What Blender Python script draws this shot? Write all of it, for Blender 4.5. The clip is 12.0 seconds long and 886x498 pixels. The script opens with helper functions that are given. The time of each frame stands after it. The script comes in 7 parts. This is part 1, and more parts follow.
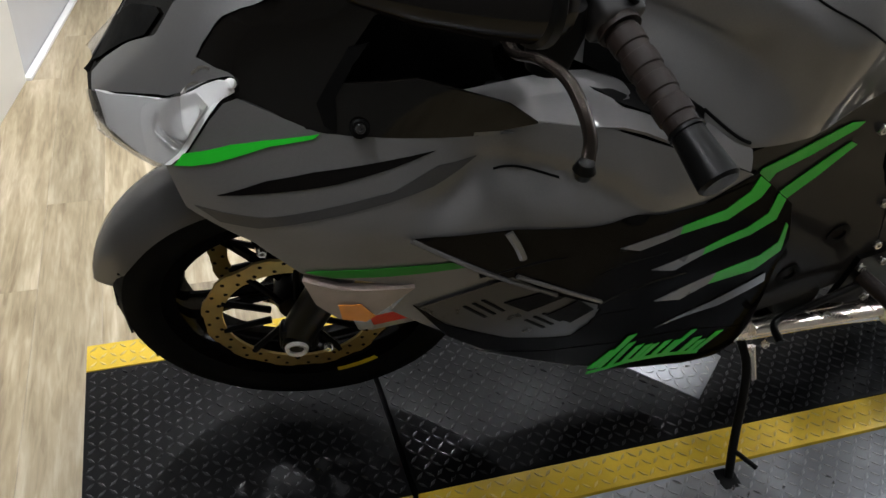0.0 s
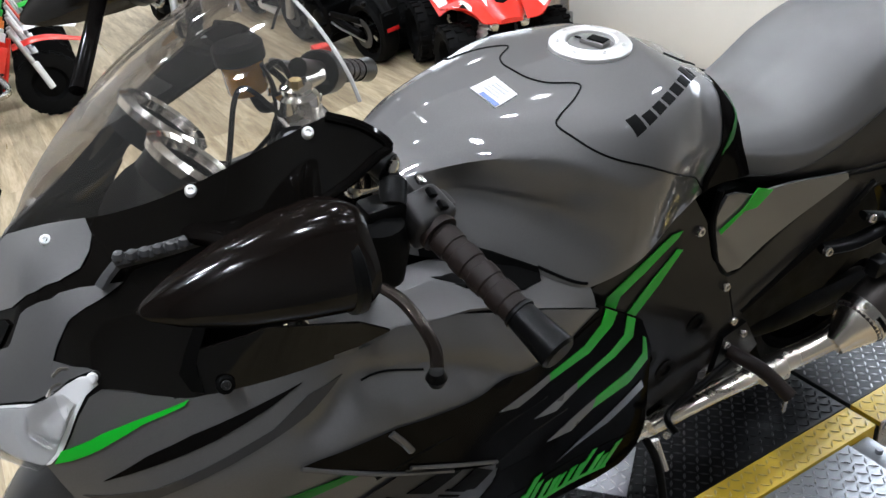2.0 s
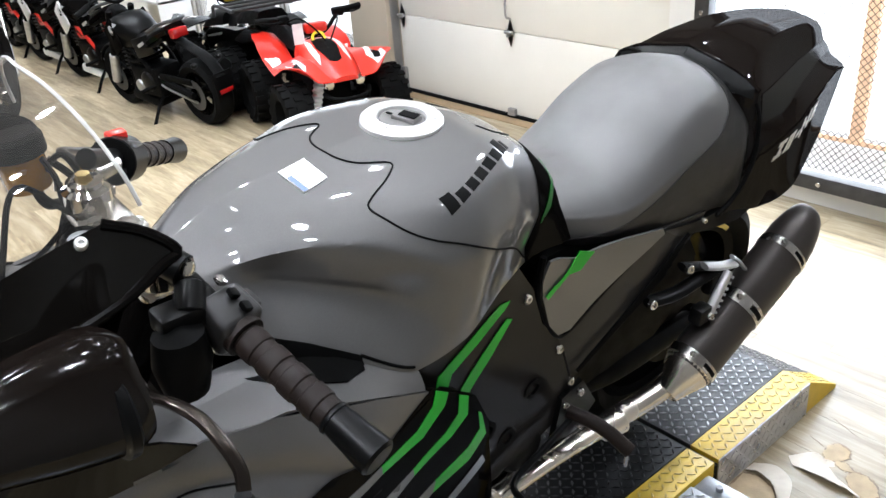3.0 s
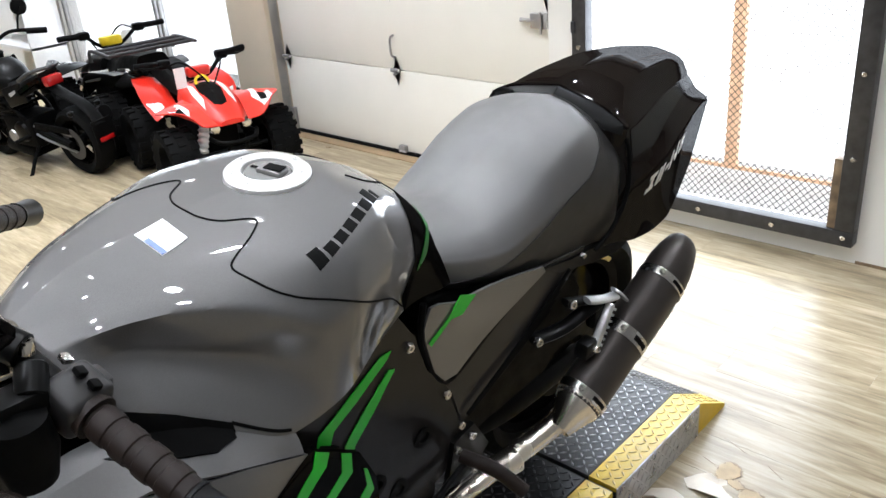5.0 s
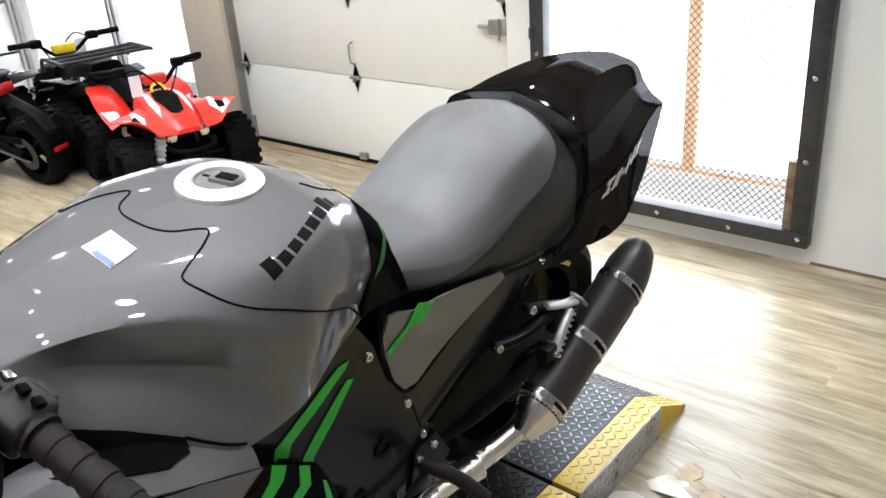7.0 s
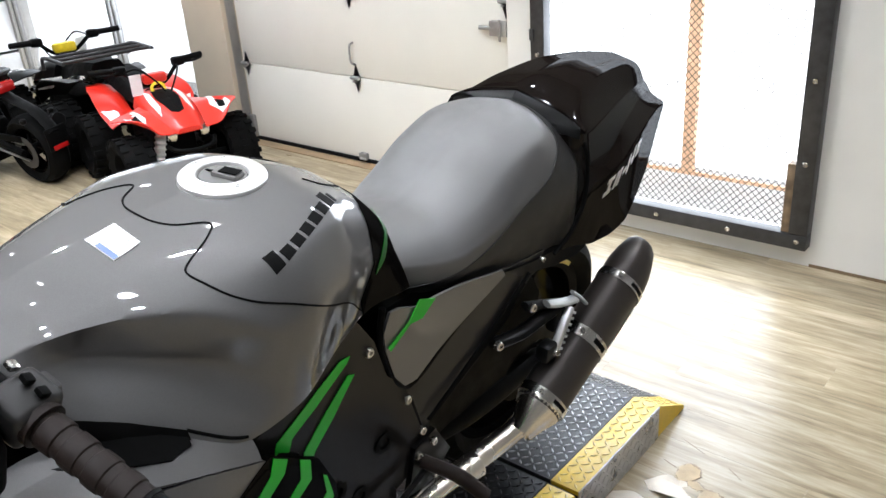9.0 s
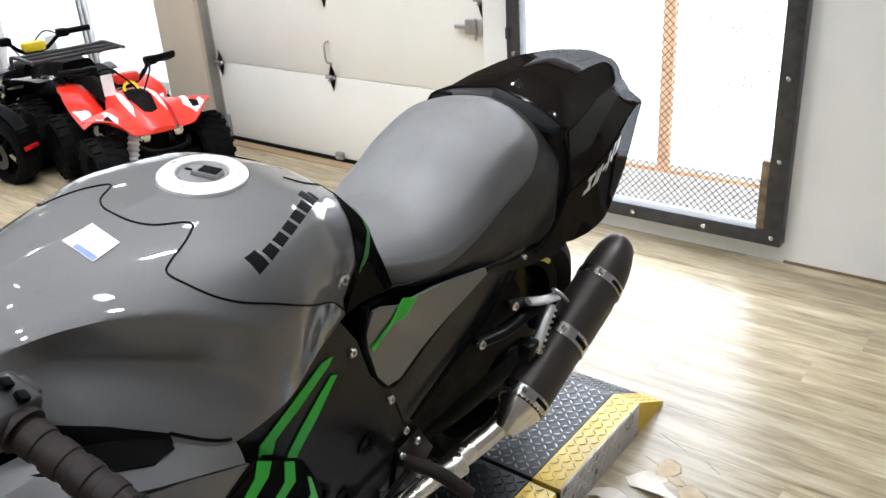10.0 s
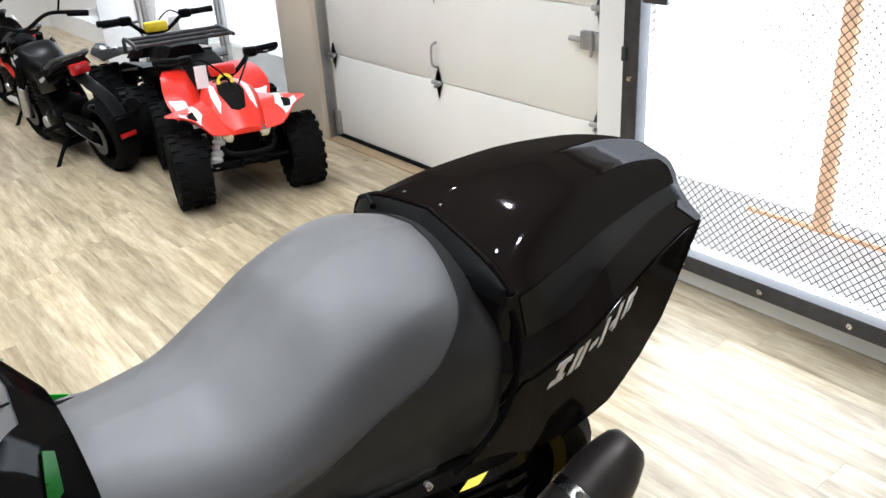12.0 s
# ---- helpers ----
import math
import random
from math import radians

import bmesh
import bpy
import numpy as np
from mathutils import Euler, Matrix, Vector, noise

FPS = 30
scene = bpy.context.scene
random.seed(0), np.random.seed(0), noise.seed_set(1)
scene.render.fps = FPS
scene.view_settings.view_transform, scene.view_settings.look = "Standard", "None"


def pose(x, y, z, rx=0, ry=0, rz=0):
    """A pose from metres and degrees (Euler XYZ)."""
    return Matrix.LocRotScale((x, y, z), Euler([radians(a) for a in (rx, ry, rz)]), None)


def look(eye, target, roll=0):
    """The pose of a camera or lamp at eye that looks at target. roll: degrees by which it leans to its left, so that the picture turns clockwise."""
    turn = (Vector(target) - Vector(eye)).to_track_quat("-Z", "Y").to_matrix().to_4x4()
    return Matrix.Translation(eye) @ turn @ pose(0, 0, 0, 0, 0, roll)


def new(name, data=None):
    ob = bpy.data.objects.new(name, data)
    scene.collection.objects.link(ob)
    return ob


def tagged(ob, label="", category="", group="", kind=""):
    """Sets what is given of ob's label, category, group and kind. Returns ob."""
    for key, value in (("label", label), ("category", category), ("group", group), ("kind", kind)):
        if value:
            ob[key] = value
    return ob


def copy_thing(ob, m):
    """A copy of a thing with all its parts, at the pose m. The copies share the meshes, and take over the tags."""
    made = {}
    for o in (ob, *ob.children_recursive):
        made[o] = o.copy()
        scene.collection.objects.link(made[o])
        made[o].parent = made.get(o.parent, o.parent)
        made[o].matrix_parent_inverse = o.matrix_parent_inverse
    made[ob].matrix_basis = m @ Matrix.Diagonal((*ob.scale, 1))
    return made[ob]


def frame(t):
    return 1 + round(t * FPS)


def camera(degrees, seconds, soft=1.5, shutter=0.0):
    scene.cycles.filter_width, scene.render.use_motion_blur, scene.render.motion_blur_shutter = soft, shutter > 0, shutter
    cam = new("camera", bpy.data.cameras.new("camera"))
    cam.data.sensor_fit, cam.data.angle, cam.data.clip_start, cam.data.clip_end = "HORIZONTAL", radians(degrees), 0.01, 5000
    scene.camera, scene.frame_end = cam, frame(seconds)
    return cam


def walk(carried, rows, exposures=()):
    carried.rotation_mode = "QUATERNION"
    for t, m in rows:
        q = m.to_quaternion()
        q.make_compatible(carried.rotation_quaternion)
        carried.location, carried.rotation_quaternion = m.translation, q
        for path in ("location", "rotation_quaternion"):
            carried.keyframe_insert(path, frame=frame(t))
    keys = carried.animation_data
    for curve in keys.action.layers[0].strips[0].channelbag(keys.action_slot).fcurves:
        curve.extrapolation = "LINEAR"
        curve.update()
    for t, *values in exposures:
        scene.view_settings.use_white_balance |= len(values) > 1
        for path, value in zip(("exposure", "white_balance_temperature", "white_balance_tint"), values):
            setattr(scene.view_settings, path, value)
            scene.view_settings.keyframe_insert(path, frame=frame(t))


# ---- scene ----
cam = camera(55.7, 12.0)
PATH = [
    (0, (1.077, 0.511, 1.369), (-0.438, 1.066, 0.187), 4.7),
    (0.5, (1.074, 0.478, 1.373), (-0.468, 0.906, 0.173), 4.5),
    (1, (1.084, 0.468, 1.401), (-0.498, 0.878, 0.249), 2.7),
    (1.5, (1.09, 0.503, 1.447), (-0.508, 1.101, 0.404), -1.4),
    (2, (1.096, 0.565, 1.497), (-0.457, 1.372, 0.53), -6.1),
    (2.5, (1.09, 0.607, 1.513), (-0.387, 1.605, 0.606), -5.4),
    (3, (1.074, 0.647, 1.514), (-0.323, 1.763, 0.619), -4.9),
    (3.5, (1.075, 0.668, 1.513), (-0.28, 1.838, 0.621), -4.9),
    (5.5, (1.083, 0.706, 1.524), (-0.154, 2.042, 0.696), -4.7),
    (6, (1.083, 0.71, 1.523), (-0.138, 2.065, 0.701), -4.6),
    (6.5, (1.085, 0.713, 1.522), (-0.124, 2.078, 0.703), -4.7),
    (7, (1.084, 0.713, 1.519), (-0.115, 2.079, 0.685), -4.5),
    (9, (1.085, 0.704, 1.513), (-0.112, 2.074, 0.684), -4.1),
    (9.5, (1.081, 0.703, 1.511), (-0.108, 2.081, 0.683), -4.2),
    (10, (1.072, 0.701, 1.509), (-0.079, 2.108, 0.675), -3.8),
    (10.5, (1.032, 0.738, 1.498), (-0.112, 2.118, 0.612), -6.1),
    (11, (1.052, 0.947, 1.528), (-0.289, 2.193, 0.723), -4.6),
    (11.5, (1.018, 1.189, 1.514), (-0.354, 2.36, 0.65), -4.4),
    (12, (0.934, 1.464, 1.519), (-0.505, 2.549, 0.652), -3.6),
]
EXPOSE = [(0.0, -0.5, 6200, 10), (1.0, -0.36, 5800, 10), (1.6, -0.36, 5850, 10), (2.3, 0.08, 5850, 10), (3.0, 0.25, 5880, 10), (3.7, 0.17, 5900, 10), (5.5, 0.10, 5950, 10), (11.0, 0.07, 5950, 10), (12.0, 0.0, 5850, 10)]
walk(cam, [(t, look(eye, target, roll)) for t, eye, target, roll in PATH], EXPOSE)

# ---- world and light ----
world = bpy.data.worlds.new("world")
scene.world = world
world.use_nodes = True
wn = world.node_tree.nodes
sky = wn.new("ShaderNodeTexSky")
sky.sky_type, sky.sun_disc = "NISHITA", False
sky.sun_elevation, sky.sun_rotation = radians(40), radians(20)
world.node_tree.links.new(sky.outputs[0], wn["Background"].inputs[0])
wn["Background"].inputs[1].default_value = 0.12


def area(name, m, sx, sy, watts, color=(1, 1, 1)):
    d = bpy.data.lights.new(name, "AREA")
    d.shape, d.size, d.size_y, d.energy, d.color = "RECTANGLE", sx, sy, watts, color
    ob = new(name, d)
    ob.matrix_world = m
    return ob


# daylight entering through the two glazed openings of the far wall
area("daylight", look((-0.41, 3.95, 1.05), (-0.41, 0.0, 0.4)), 1.15, 1.7, 48, (0.93, 0.97, 1.0))
area("daylight", look((-4.9, 4.0, 1.1), (-4.0, 0.0, 0.6)), 2.3, 1.7, 30, (0.93, 0.97, 1.0))
# ceiling lamps
LAMPS = [(x, y, w) for x, ws in ((-4.8, (16, 16, 14)), (-3.1, (16, 15, 14)), (-1.6, (30, 20, 14)), (-0.3, (3, 8, 6))) for y, w in zip((0.5, 1.7, 2.9), ws)]
# Unseen pair added to brighten the dim far corner.
LAMPS += [(-7.4, 1.7, 26), (-7.4, 2.9, 30)]
# Unseen near-side lamps added to brighten the fairing, tank and wall.
LAMPS += [(0.75, -0.2, 6), (0.95, 0.85, 3), (1.5, 0.0, 4), (1.1, 1.9, 1.5), (0.9, 2.9, 12)]
LAMPS += [(x, y, w) for x, ws in ((0.4, (13, 2, 2)), (-0.95, (0, 0, 0))) for y, w in zip((0.0, 1.1, 2.2), ws)]

# ---- materials ----


def nodes_of(name):
    m = bpy.data.materials.new(name)
    m.use_nodes = True
    nt = m.node_tree
    return m, nt.nodes, nt.links, nt.nodes["Principled BSDF"]


def setv(sock, v):
    sock.default_value = (*v, 1) if isinstance(v, tuple) and len(v) == 3 else v


def plain(name, col, rough=0.5, metal=0.0, vary=0.25, scale=30.0, bump=0.0, bscale=200.0, coat=0.0, spec=0.5, rvary=0.15, coat_rough=0.04):
    """Paint, plastic, rubber or metal with slight unevenness at two scales."""
    m, n, l, p = nodes_of(name)
    tc = n.new("ShaderNodeTexCoord")
    a, b = n.new("ShaderNodeTexNoise"), n.new("ShaderNodeTexNoise")
    a.inputs["Scale"].default_value, b.inputs["Scale"].default_value = scale * 0.15, scale
    a.inputs["Detail"].default_value, b.inputs["Detail"].default_value = 3, 6
    mix = n.new("ShaderNodeMath")
    mix.operation = "ADD"
    for t, k in ((a, 0), (b, 1)):
        l.new(tc.outputs["Object"], t.inputs["Vector"])
        l.new(t.outputs["Fac"], mix.inputs[k])
    rng = n.new("ShaderNodeMapRange")
    rng.inputs["From Min"].default_value, rng.inputs["From Max"].default_value = 0.6, 1.4
    rng.inputs["To Min"].default_value, rng.inputs["To Max"].default_value = 1 - vary, 1 + vary
    l.new(mix.outputs[0], rng.inputs["Value"])
    mul = n.new("ShaderNodeMixRGB")
    mul.blend_type, mul.inputs[0].default_value = "MULTIPLY", 1
    setv(mul.inputs[1], col)
    l.new(rng.outputs[0], mul.inputs[2])
    l.new(mul.outputs[0], p.inputs["Base Color"])
    rr = n.new("ShaderNodeMapRange")
    rr.inputs["From Min"].default_value, rr.inputs["From Max"].default_value = 0.3, 0.7
    rr.inputs["To Min"].default_value, rr.inputs["To Max"].default_value = rough * (1 - rvary), min(1, rough * (1 + rvary))
    l.new(b.outputs["Fac"], rr.inputs["Value"])
    l.new(rr.outputs[0], p.inputs["Roughness"])
    p.inputs["Metallic"].default_value = metal
    p.inputs["Specular IOR Level"].default_value = spec
    p.inputs["Coat Weight"].default_value = coat
    p.inputs["Coat Roughness"].default_value = coat_rough
    if bump:
        c, bp = n.new("ShaderNodeTexNoise"), n.new("ShaderNodeBump")
        c.inputs["Scale"].default_value, c.inputs["Detail"].default_value = bscale, 4
        l.new(tc.outputs["Object"], c.inputs["Vector"])
        l.new(c.outputs["Fac"], bp.inputs["Height"])
        bp.inputs["Strength"].default_value, bp.inputs["Distance"].default_value = bump, 0.002
        l.new(bp.outputs[0], p.inputs["Normal"])
    return m


def flake_paint(name, col, rough=0.4):
    """Metallic paint under clear lacquer."""
    m, n, l, p = nodes_of(name)
    tc, v, r = n.new("ShaderNodeTexCoord"), n.new("ShaderNodeTexVoronoi"), n.new("ShaderNodeMapRange")
    v.inputs["Scale"].default_value = 2500
    l.new(tc.outputs["Object"], v.inputs["Vector"])
    l.new(v.outputs["Color"], r.inputs["Value"])
    r.inputs["To Min"].default_value, r.inputs["To Max"].default_value = 0.85, 1.15
    mul = n.new("ShaderNodeMixRGB")
    mul.blend_type, mul.inputs[0].default_value = "MULTIPLY", 1
    setv(mul.inputs[1], col)
    l.new(r.outputs[0], mul.inputs[2])
    l.new(mul.outputs[0], p.inputs["Base Color"])
    p.inputs["Metallic"].default_value, p.inputs["Roughness"].default_value = 0.6, rough
    p.inputs["Specular IOR Level"].default_value = 0.1
    p.inputs["Coat Weight"].default_value, p.inputs["Coat Roughness"].default_value = 1.0, 0.03
    return m


def lacquer(name, col, share, rough):
    """Deep lacquer: a dark body with a small even mirror share."""
    m, n, l, p = nodes_of(name)
    df, gl, mx = n.new("ShaderNodeBsdfDiffuse"), n.new("ShaderNodeBsdfGlossy"), n.new("ShaderNodeMixShader")
    setv(df.inputs[0], col)
    tc, nz, mr = n.new("ShaderNodeTexCoord"), n.new("ShaderNodeTexNoise"), n.new("ShaderNodeMapRange")
    nz.inputs["Scale"].default_value = 18
    l.new(tc.outputs["Object"], nz.inputs["Vector"])
    l.new(nz.outputs["Fac"], mr.inputs["Value"])
    mr.inputs["To Min"].default_value, mr.inputs["To Max"].default_value = rough * 0.6, rough * 1.4
    l.new(mr.outputs[0], gl.inputs["Roughness"])
    mx.inputs[0].default_value = share
    l.new(df.outputs[0], mx.inputs[1])
    l.new(gl.outputs[0], mx.inputs[2])
    l.new(mx.outputs[0], n["Material Output"].inputs[0])
    return m


def sheet(name, col, clear=0.75, gloss=0.12, haze=0.0):
    """Thin clear sheet: mostly see-through, with a mirror share."""
    m, n, l, p = nodes_of(name)
    out = n["Material Output"]
    tr, gl, mx = n.new("ShaderNodeBsdfTransparent"), n.new("ShaderNodeBsdfGlossy"), n.new("ShaderNodeMixShader")
    setv(tr.inputs[0], tuple(c * clear for c in col))
    gl.inputs["Roughness"].default_value = 0.02
    lw, mr = n.new("ShaderNodeLayerWeight"), n.new("ShaderNodeMapRange")
    lw.inputs[0].default_value = 0.3
    l.new(lw.outputs["Fresnel"], mr.inputs["Value"])
    mr.inputs["To Min"].default_value, mr.inputs["To Max"].default_value = gloss * 0.5, 0.6
    l.new(mr.outputs[0], mx.inputs[0])
    l.new(tr.outputs[0], mx.inputs[1])
    l.new(gl.outputs[0], mx.inputs[2])
    if haze:
        df, m2 = n.new("ShaderNodeBsdfDiffuse"), n.new("ShaderNodeMixShader")
        setv(df.inputs[0], tuple(c * 0.4 for c in col))
        m2.inputs[0].default_value = haze
        l.new(mx.outputs[0], m2.inputs[1])
        l.new(df.outputs[0], m2.inputs[2])
        l.new(m2.outputs[0], out.inputs[0])
    else:
        l.new(mx.outputs[0], out.inputs[0])
    return m


def glow(name, col, strength):
    m, n, l, p = nodes_of(name)
    setv(p.inputs["Emission Color"], col)
    p.inputs["Emission Strength"].default_value = strength
    setv(p.inputs["Base Color"], (0.8, 0.8, 0.8))
    return m


def wood_plank(name):
    """Weathered oak vinyl plank; every piece differs a little in tone and grain."""
    m, n, l, p = nodes_of(name)
    tc, info, mp, add = n.new("ShaderNodeTexCoord"), n.new("ShaderNodeObjectInfo"), n.new("ShaderNodeMapping"), n.new("ShaderNodeVectorMath")
    geo = n.new("ShaderNodeNewGeometry")
    sc = n.new("ShaderNodeMath")
    sc.operation = "MULTIPLY_ADD"
    sc.inputs[1].default_value = 37.0
    l.new(info.outputs["Random"], sc.inputs[0])
    l.new(geo.outputs["Random Per Island"], sc.inputs[2])
    l.new(geo.outputs["Position"], add.inputs[0])
    l.new(sc.outputs[0], add.inputs[1])
    l.new(add.outputs[0], mp.inputs["Vector"])
    mp.inputs["Scale"].default_value = (1.6, 14, 1)
    g1, g2, g3 = (n.new("ShaderNodeTexNoise") for _ in range(3))
    for t, s, d in ((g1, 1.6, 6), (g2, 7.0, 8), (g3, 0.5, 2)):
        t.inputs["Scale"].default_value, t.inputs["Detail"].default_value = s, d
        t.inputs["Distortion"].default_value = 0.6
        l.new(mp.outputs[0], t.inputs["Vector"])
    ramp = n.new("ShaderNodeValToRGB")
    e = ramp.color_ramp.elements
    e[0].position, e[0].color = 0.30, (0.155, 0.115, 0.062, 1)
    e[1].position, e[1].color = 0.72, (0.57, 0.495, 0.365, 1)
    mid = e.new(0.5)
    mid.color = (0.35, 0.285, 0.180, 1)
    mx = n.new("ShaderNodeMath")
    mx.operation = "MULTIPLY_ADD"
    mx.inputs[1].default_value = 0.34
    l.new(g2.outputs["Fac"], mx.inputs[0])
    hf = n.new("ShaderNodeMath")
    hf.operation = "MULTIPLY"
    hf.inputs[1].default_value = 0.66
    l.new(g1.outputs["Fac"], hf.inputs[0])
    l.new(hf.outputs[0], mx.inputs[2])
    l.new(mx.outputs[0], ramp.inputs[0])
    tone = n.new("ShaderNodeMapRange")
    tone.inputs["To Min"].default_value, tone.inputs["To Max"].default_value = 0.82, 1.12
    l.new(info.outputs["Random"], tone.inputs["Value"])
    mul = n.new("ShaderNodeMixRGB")
    mul.blend_type, mul.inputs[0].default_value = "MULTIPLY", 1
    l.new(ramp.outputs[0], mul.inputs[1])
    l.new(tone.outputs[0], mul.inputs[2])
    l.new(mul.outputs[0], p.inputs["Base Color"])
    rr = n.new("ShaderNodeMapRange")
    rr.inputs["To Min"].default_value, rr.inputs["To Max"].default_value = 0.22, 0.42
    l.new(g3.outputs["Fac"], rr.inputs["Value"])
    l.new(rr.outputs[0], p.inputs["Roughness"])
    bp = n.new("ShaderNodeBump")
    bp.inputs["Strength"].default_value, bp.inputs["Distance"].default_value = 0.15, 0.002
    l.new(g2.outputs["Fac"], bp.inputs["Height"])
    l.new(bp.outputs[0], p.inputs["Normal"])
    return m


PAINT = flake_paint("grey metallic paint", (0.142, 0.139, 0.140), 0.54)
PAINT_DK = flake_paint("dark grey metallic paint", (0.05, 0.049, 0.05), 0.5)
MIRRORB = lacquer("bronze-black mirror lacquer", (0.0045, 0.0032, 0.0026), 0.034, 0.13)
BLACKT = lacquer("black tail lacquer", (0.007, 0.0052, 0.0044), 0.028, 0.06)
# Lighter black that carries the tail facet's reflection in its colour.
FACET_SHEEN = lacquer("sheen-lightened black lacquer", (0.010, 0.0095, 0.009), 0.045, 0.15)
BLACKU = lacquer("black cowl lacquer", (0.004, 0.0035, 0.003), 0.034, 0.07)
COVERB = lacquer("gloss black cover paint", (0.018, 0.0165, 0.0155), 0.05, 0.12)
RAILG = lacquer("dark grey frame enamel", (0.034, 0.032, 0.030), 0.06, 0.2)
BLACK = lacquer("gloss black paint", (0.0028, 0.0024, 0.0022), 0.013, 0.1)
SATIN = plain("satin black plastic", (0.003, 0.003, 0.003), 0.34, bump=0.05, spec=0.13)
MATT = plain("matt black", (0.0025, 0.0025, 0.0025), 0.6, bump=0.1, spec=0.06)
RUBBER = plain("rubber", (0.005, 0.005, 0.005), 0.7, bump=0.15, vary=0.4, spec=0.05)
GRIPR = plain("ribbed grip rubber", (0.014, 0.0092, 0.0075), 0.5, bump=0.4, bscale=900, spec=0.2)
SWITCHB = plain("grey-black switch plastic", (0.022, 0.021, 0.021), 0.42, bump=0.05, spec=0.35)
# Seat vinyl darkened to stand for shade on the flank.
SEAT_SHADE = plain("shaded side vinyl", (0.017, 0.016, 0.0155), 0.45, bump=0.2, bscale=900, vary=0.1, spec=0.5)
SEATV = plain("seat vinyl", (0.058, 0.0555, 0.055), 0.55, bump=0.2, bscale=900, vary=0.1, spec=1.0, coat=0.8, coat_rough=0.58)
GREEN = plain("green vinyl stripe", (0.022, 0.48, 0.022), 0.35, vary=0.08, spec=0.3)
DKMARK = plain("dark lettering", (0.005, 0.005, 0.005), 0.6, spec=0.05)
PALEV = plain("faint grey print", (0.6, 0.6, 0.62), 0.4, vary=0.05)
STEEL = plain("brushed steel", (0.6, 0.58, 0.55), 0.25, metal=1.0, bump=0.05)
WHITESTEEL = plain("satin bright steel", (0.82, 0.81, 0.80), 0.38, metal=0.6, vary=0.08)
EXH = plain("cream polished steel", (0.88, 0.82, 0.73), 0.26, metal=1.0, vary=0.15, scale=10)
CHROME = plain("chrome", (0.8, 0.77, 0.72), 0.12, metal=1.0, vary=0.1)
LEVERB = plain("dark bronze anodising", (0.05, 0.04, 0.034), 0.22, metal=0.8)
BRONZE = plain("bronze disc", (0.36, 0.265, 0.10), 0.4, metal=0.8)
ALU = plain("cast aluminium", (0.6, 0.6, 0.6), 0.38, metal=0.8)
WHITEPL = plain("white vinyl", (0.8, 0.8, 0.8), 0.35, vary=0.05)
REDP = plain("red plastic", (0.66, 0.022, 0.010), 0.33, coat=0.2, vary=0.08)
REDD = plain("dark red lens", (0.35, 0.01, 0.01), 0.15, coat=0.5)
LENSW = plain("clear ribbed lens", (0.27, 0.22, 0.19), 0.15, vary=0.2, coat=0.5)
ORANGE = plain("amber lens", (0.7, 0.25, 0.03), 0.15, coat=0.5)
AMBERF = plain("amber brake fluid", (0.32, 0.15, 0.012), 0.15, coat=1.0)
YELLOWP = plain("yellow painted steel", (0.62, 0.42, 0.02), 0.42, vary=0.25, scale=14, bump=0.15)
PLATE_DK = plain("dark painted tread plate", (0.006, 0.006, 0.0065), 0.34, vary=0.5, scale=12, bump=0.1, spec=0.08)
PLATE_GR = plain("bare steel tread plate", (0.30, 0.31, 0.33), 0.36, vary=0.3, scale=14, bump=0.1, metal=0.7)
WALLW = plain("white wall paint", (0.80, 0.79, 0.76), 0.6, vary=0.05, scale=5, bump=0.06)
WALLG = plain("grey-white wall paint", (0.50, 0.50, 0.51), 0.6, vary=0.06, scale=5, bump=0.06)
CREAM = plain("cream pillar paint", (0.66, 0.58, 0.46), 0.6, vary=0.07, scale=5)
DOORW = plain("cream steel door", (0.82, 0.80, 0.74), 0.4, vary=0.04, scale=4, bump=0.1, bscale=400)
CEILW = plain("grey ceiling paint", (0.25, 0.24, 0.23), 0.8, vary=0.1)
DKWALL = plain("grey wall paint", (0.22, 0.218, 0.21), 0.7, vary=0.1)
PLATE_GD = plain("worn grey tread plate", (0.035, 0.036, 0.038), 0.5, vary=0.5, scale=14, bump=0.1, spec=0.25)
STUD_DK = plain("worn bright studs", (0.035, 0.035, 0.037), 0.3, metal=0.5, vary=0.5, scale=20)
STUD_GR = plain("polished steel studs", (0.5, 0.5, 0.52), 0.3, metal=0.8, vary=0.3, scale=20)
STUD_YL = plain("worn yellow studs", (0.62, 0.48, 0.16), 0.4, metal=0.2, vary=0.4, scale=20)
GALV = plain("galvanised hardware", (0.40, 0.40, 0.40), 0.45, metal=0.8)
DKSTEEL = plain("dark frame steel", (0.045, 0.045, 0.047), 0.45, metal=0.3, vary=0.5, bump=0.1)
RUSTY = plain("worn brown edge", (0.20, 0.14, 0.085), 0.6, vary=0.6)
CONCRETE = plain("pale concrete", (0.55, 0.54, 0.51), 0.8, vary=0.15, scale=6, bump=0.2)
MUFF = plain("dark titanium sleeve", (0.052, 0.045, 0.041), 0.42, metal=0.55, vary=0.15)
CAPGREY = plain("dull grey cap plate", (0.22, 0.215, 0.21), 0.4, metal=0.5, vary=0.1)
DKGREEN = plain("deep green pinstripe", (0.006, 0.10, 0.008), 0.3, vary=0.08, spec=0.3)
BROWN = plain("brown threshold", (0.30, 0.21, 0.12), 0.5, vary=0.3)
WOOD = wood_plank("oak vinyl plank")
WOODV = plain("torn vinyl", (0.62, 0.56, 0.47), 0.5, vary=0.15)
SCREEN = sheet("lightly smoked screen", (0.90, 0.875, 0.85), 0.93, 0.2, 0.05)
CLEAR = sheet("clear lens", (1, 1, 1), 0.97, 0.08)
PANE = sheet("window pane", (1, 1, 1), 0.95, 0.05)
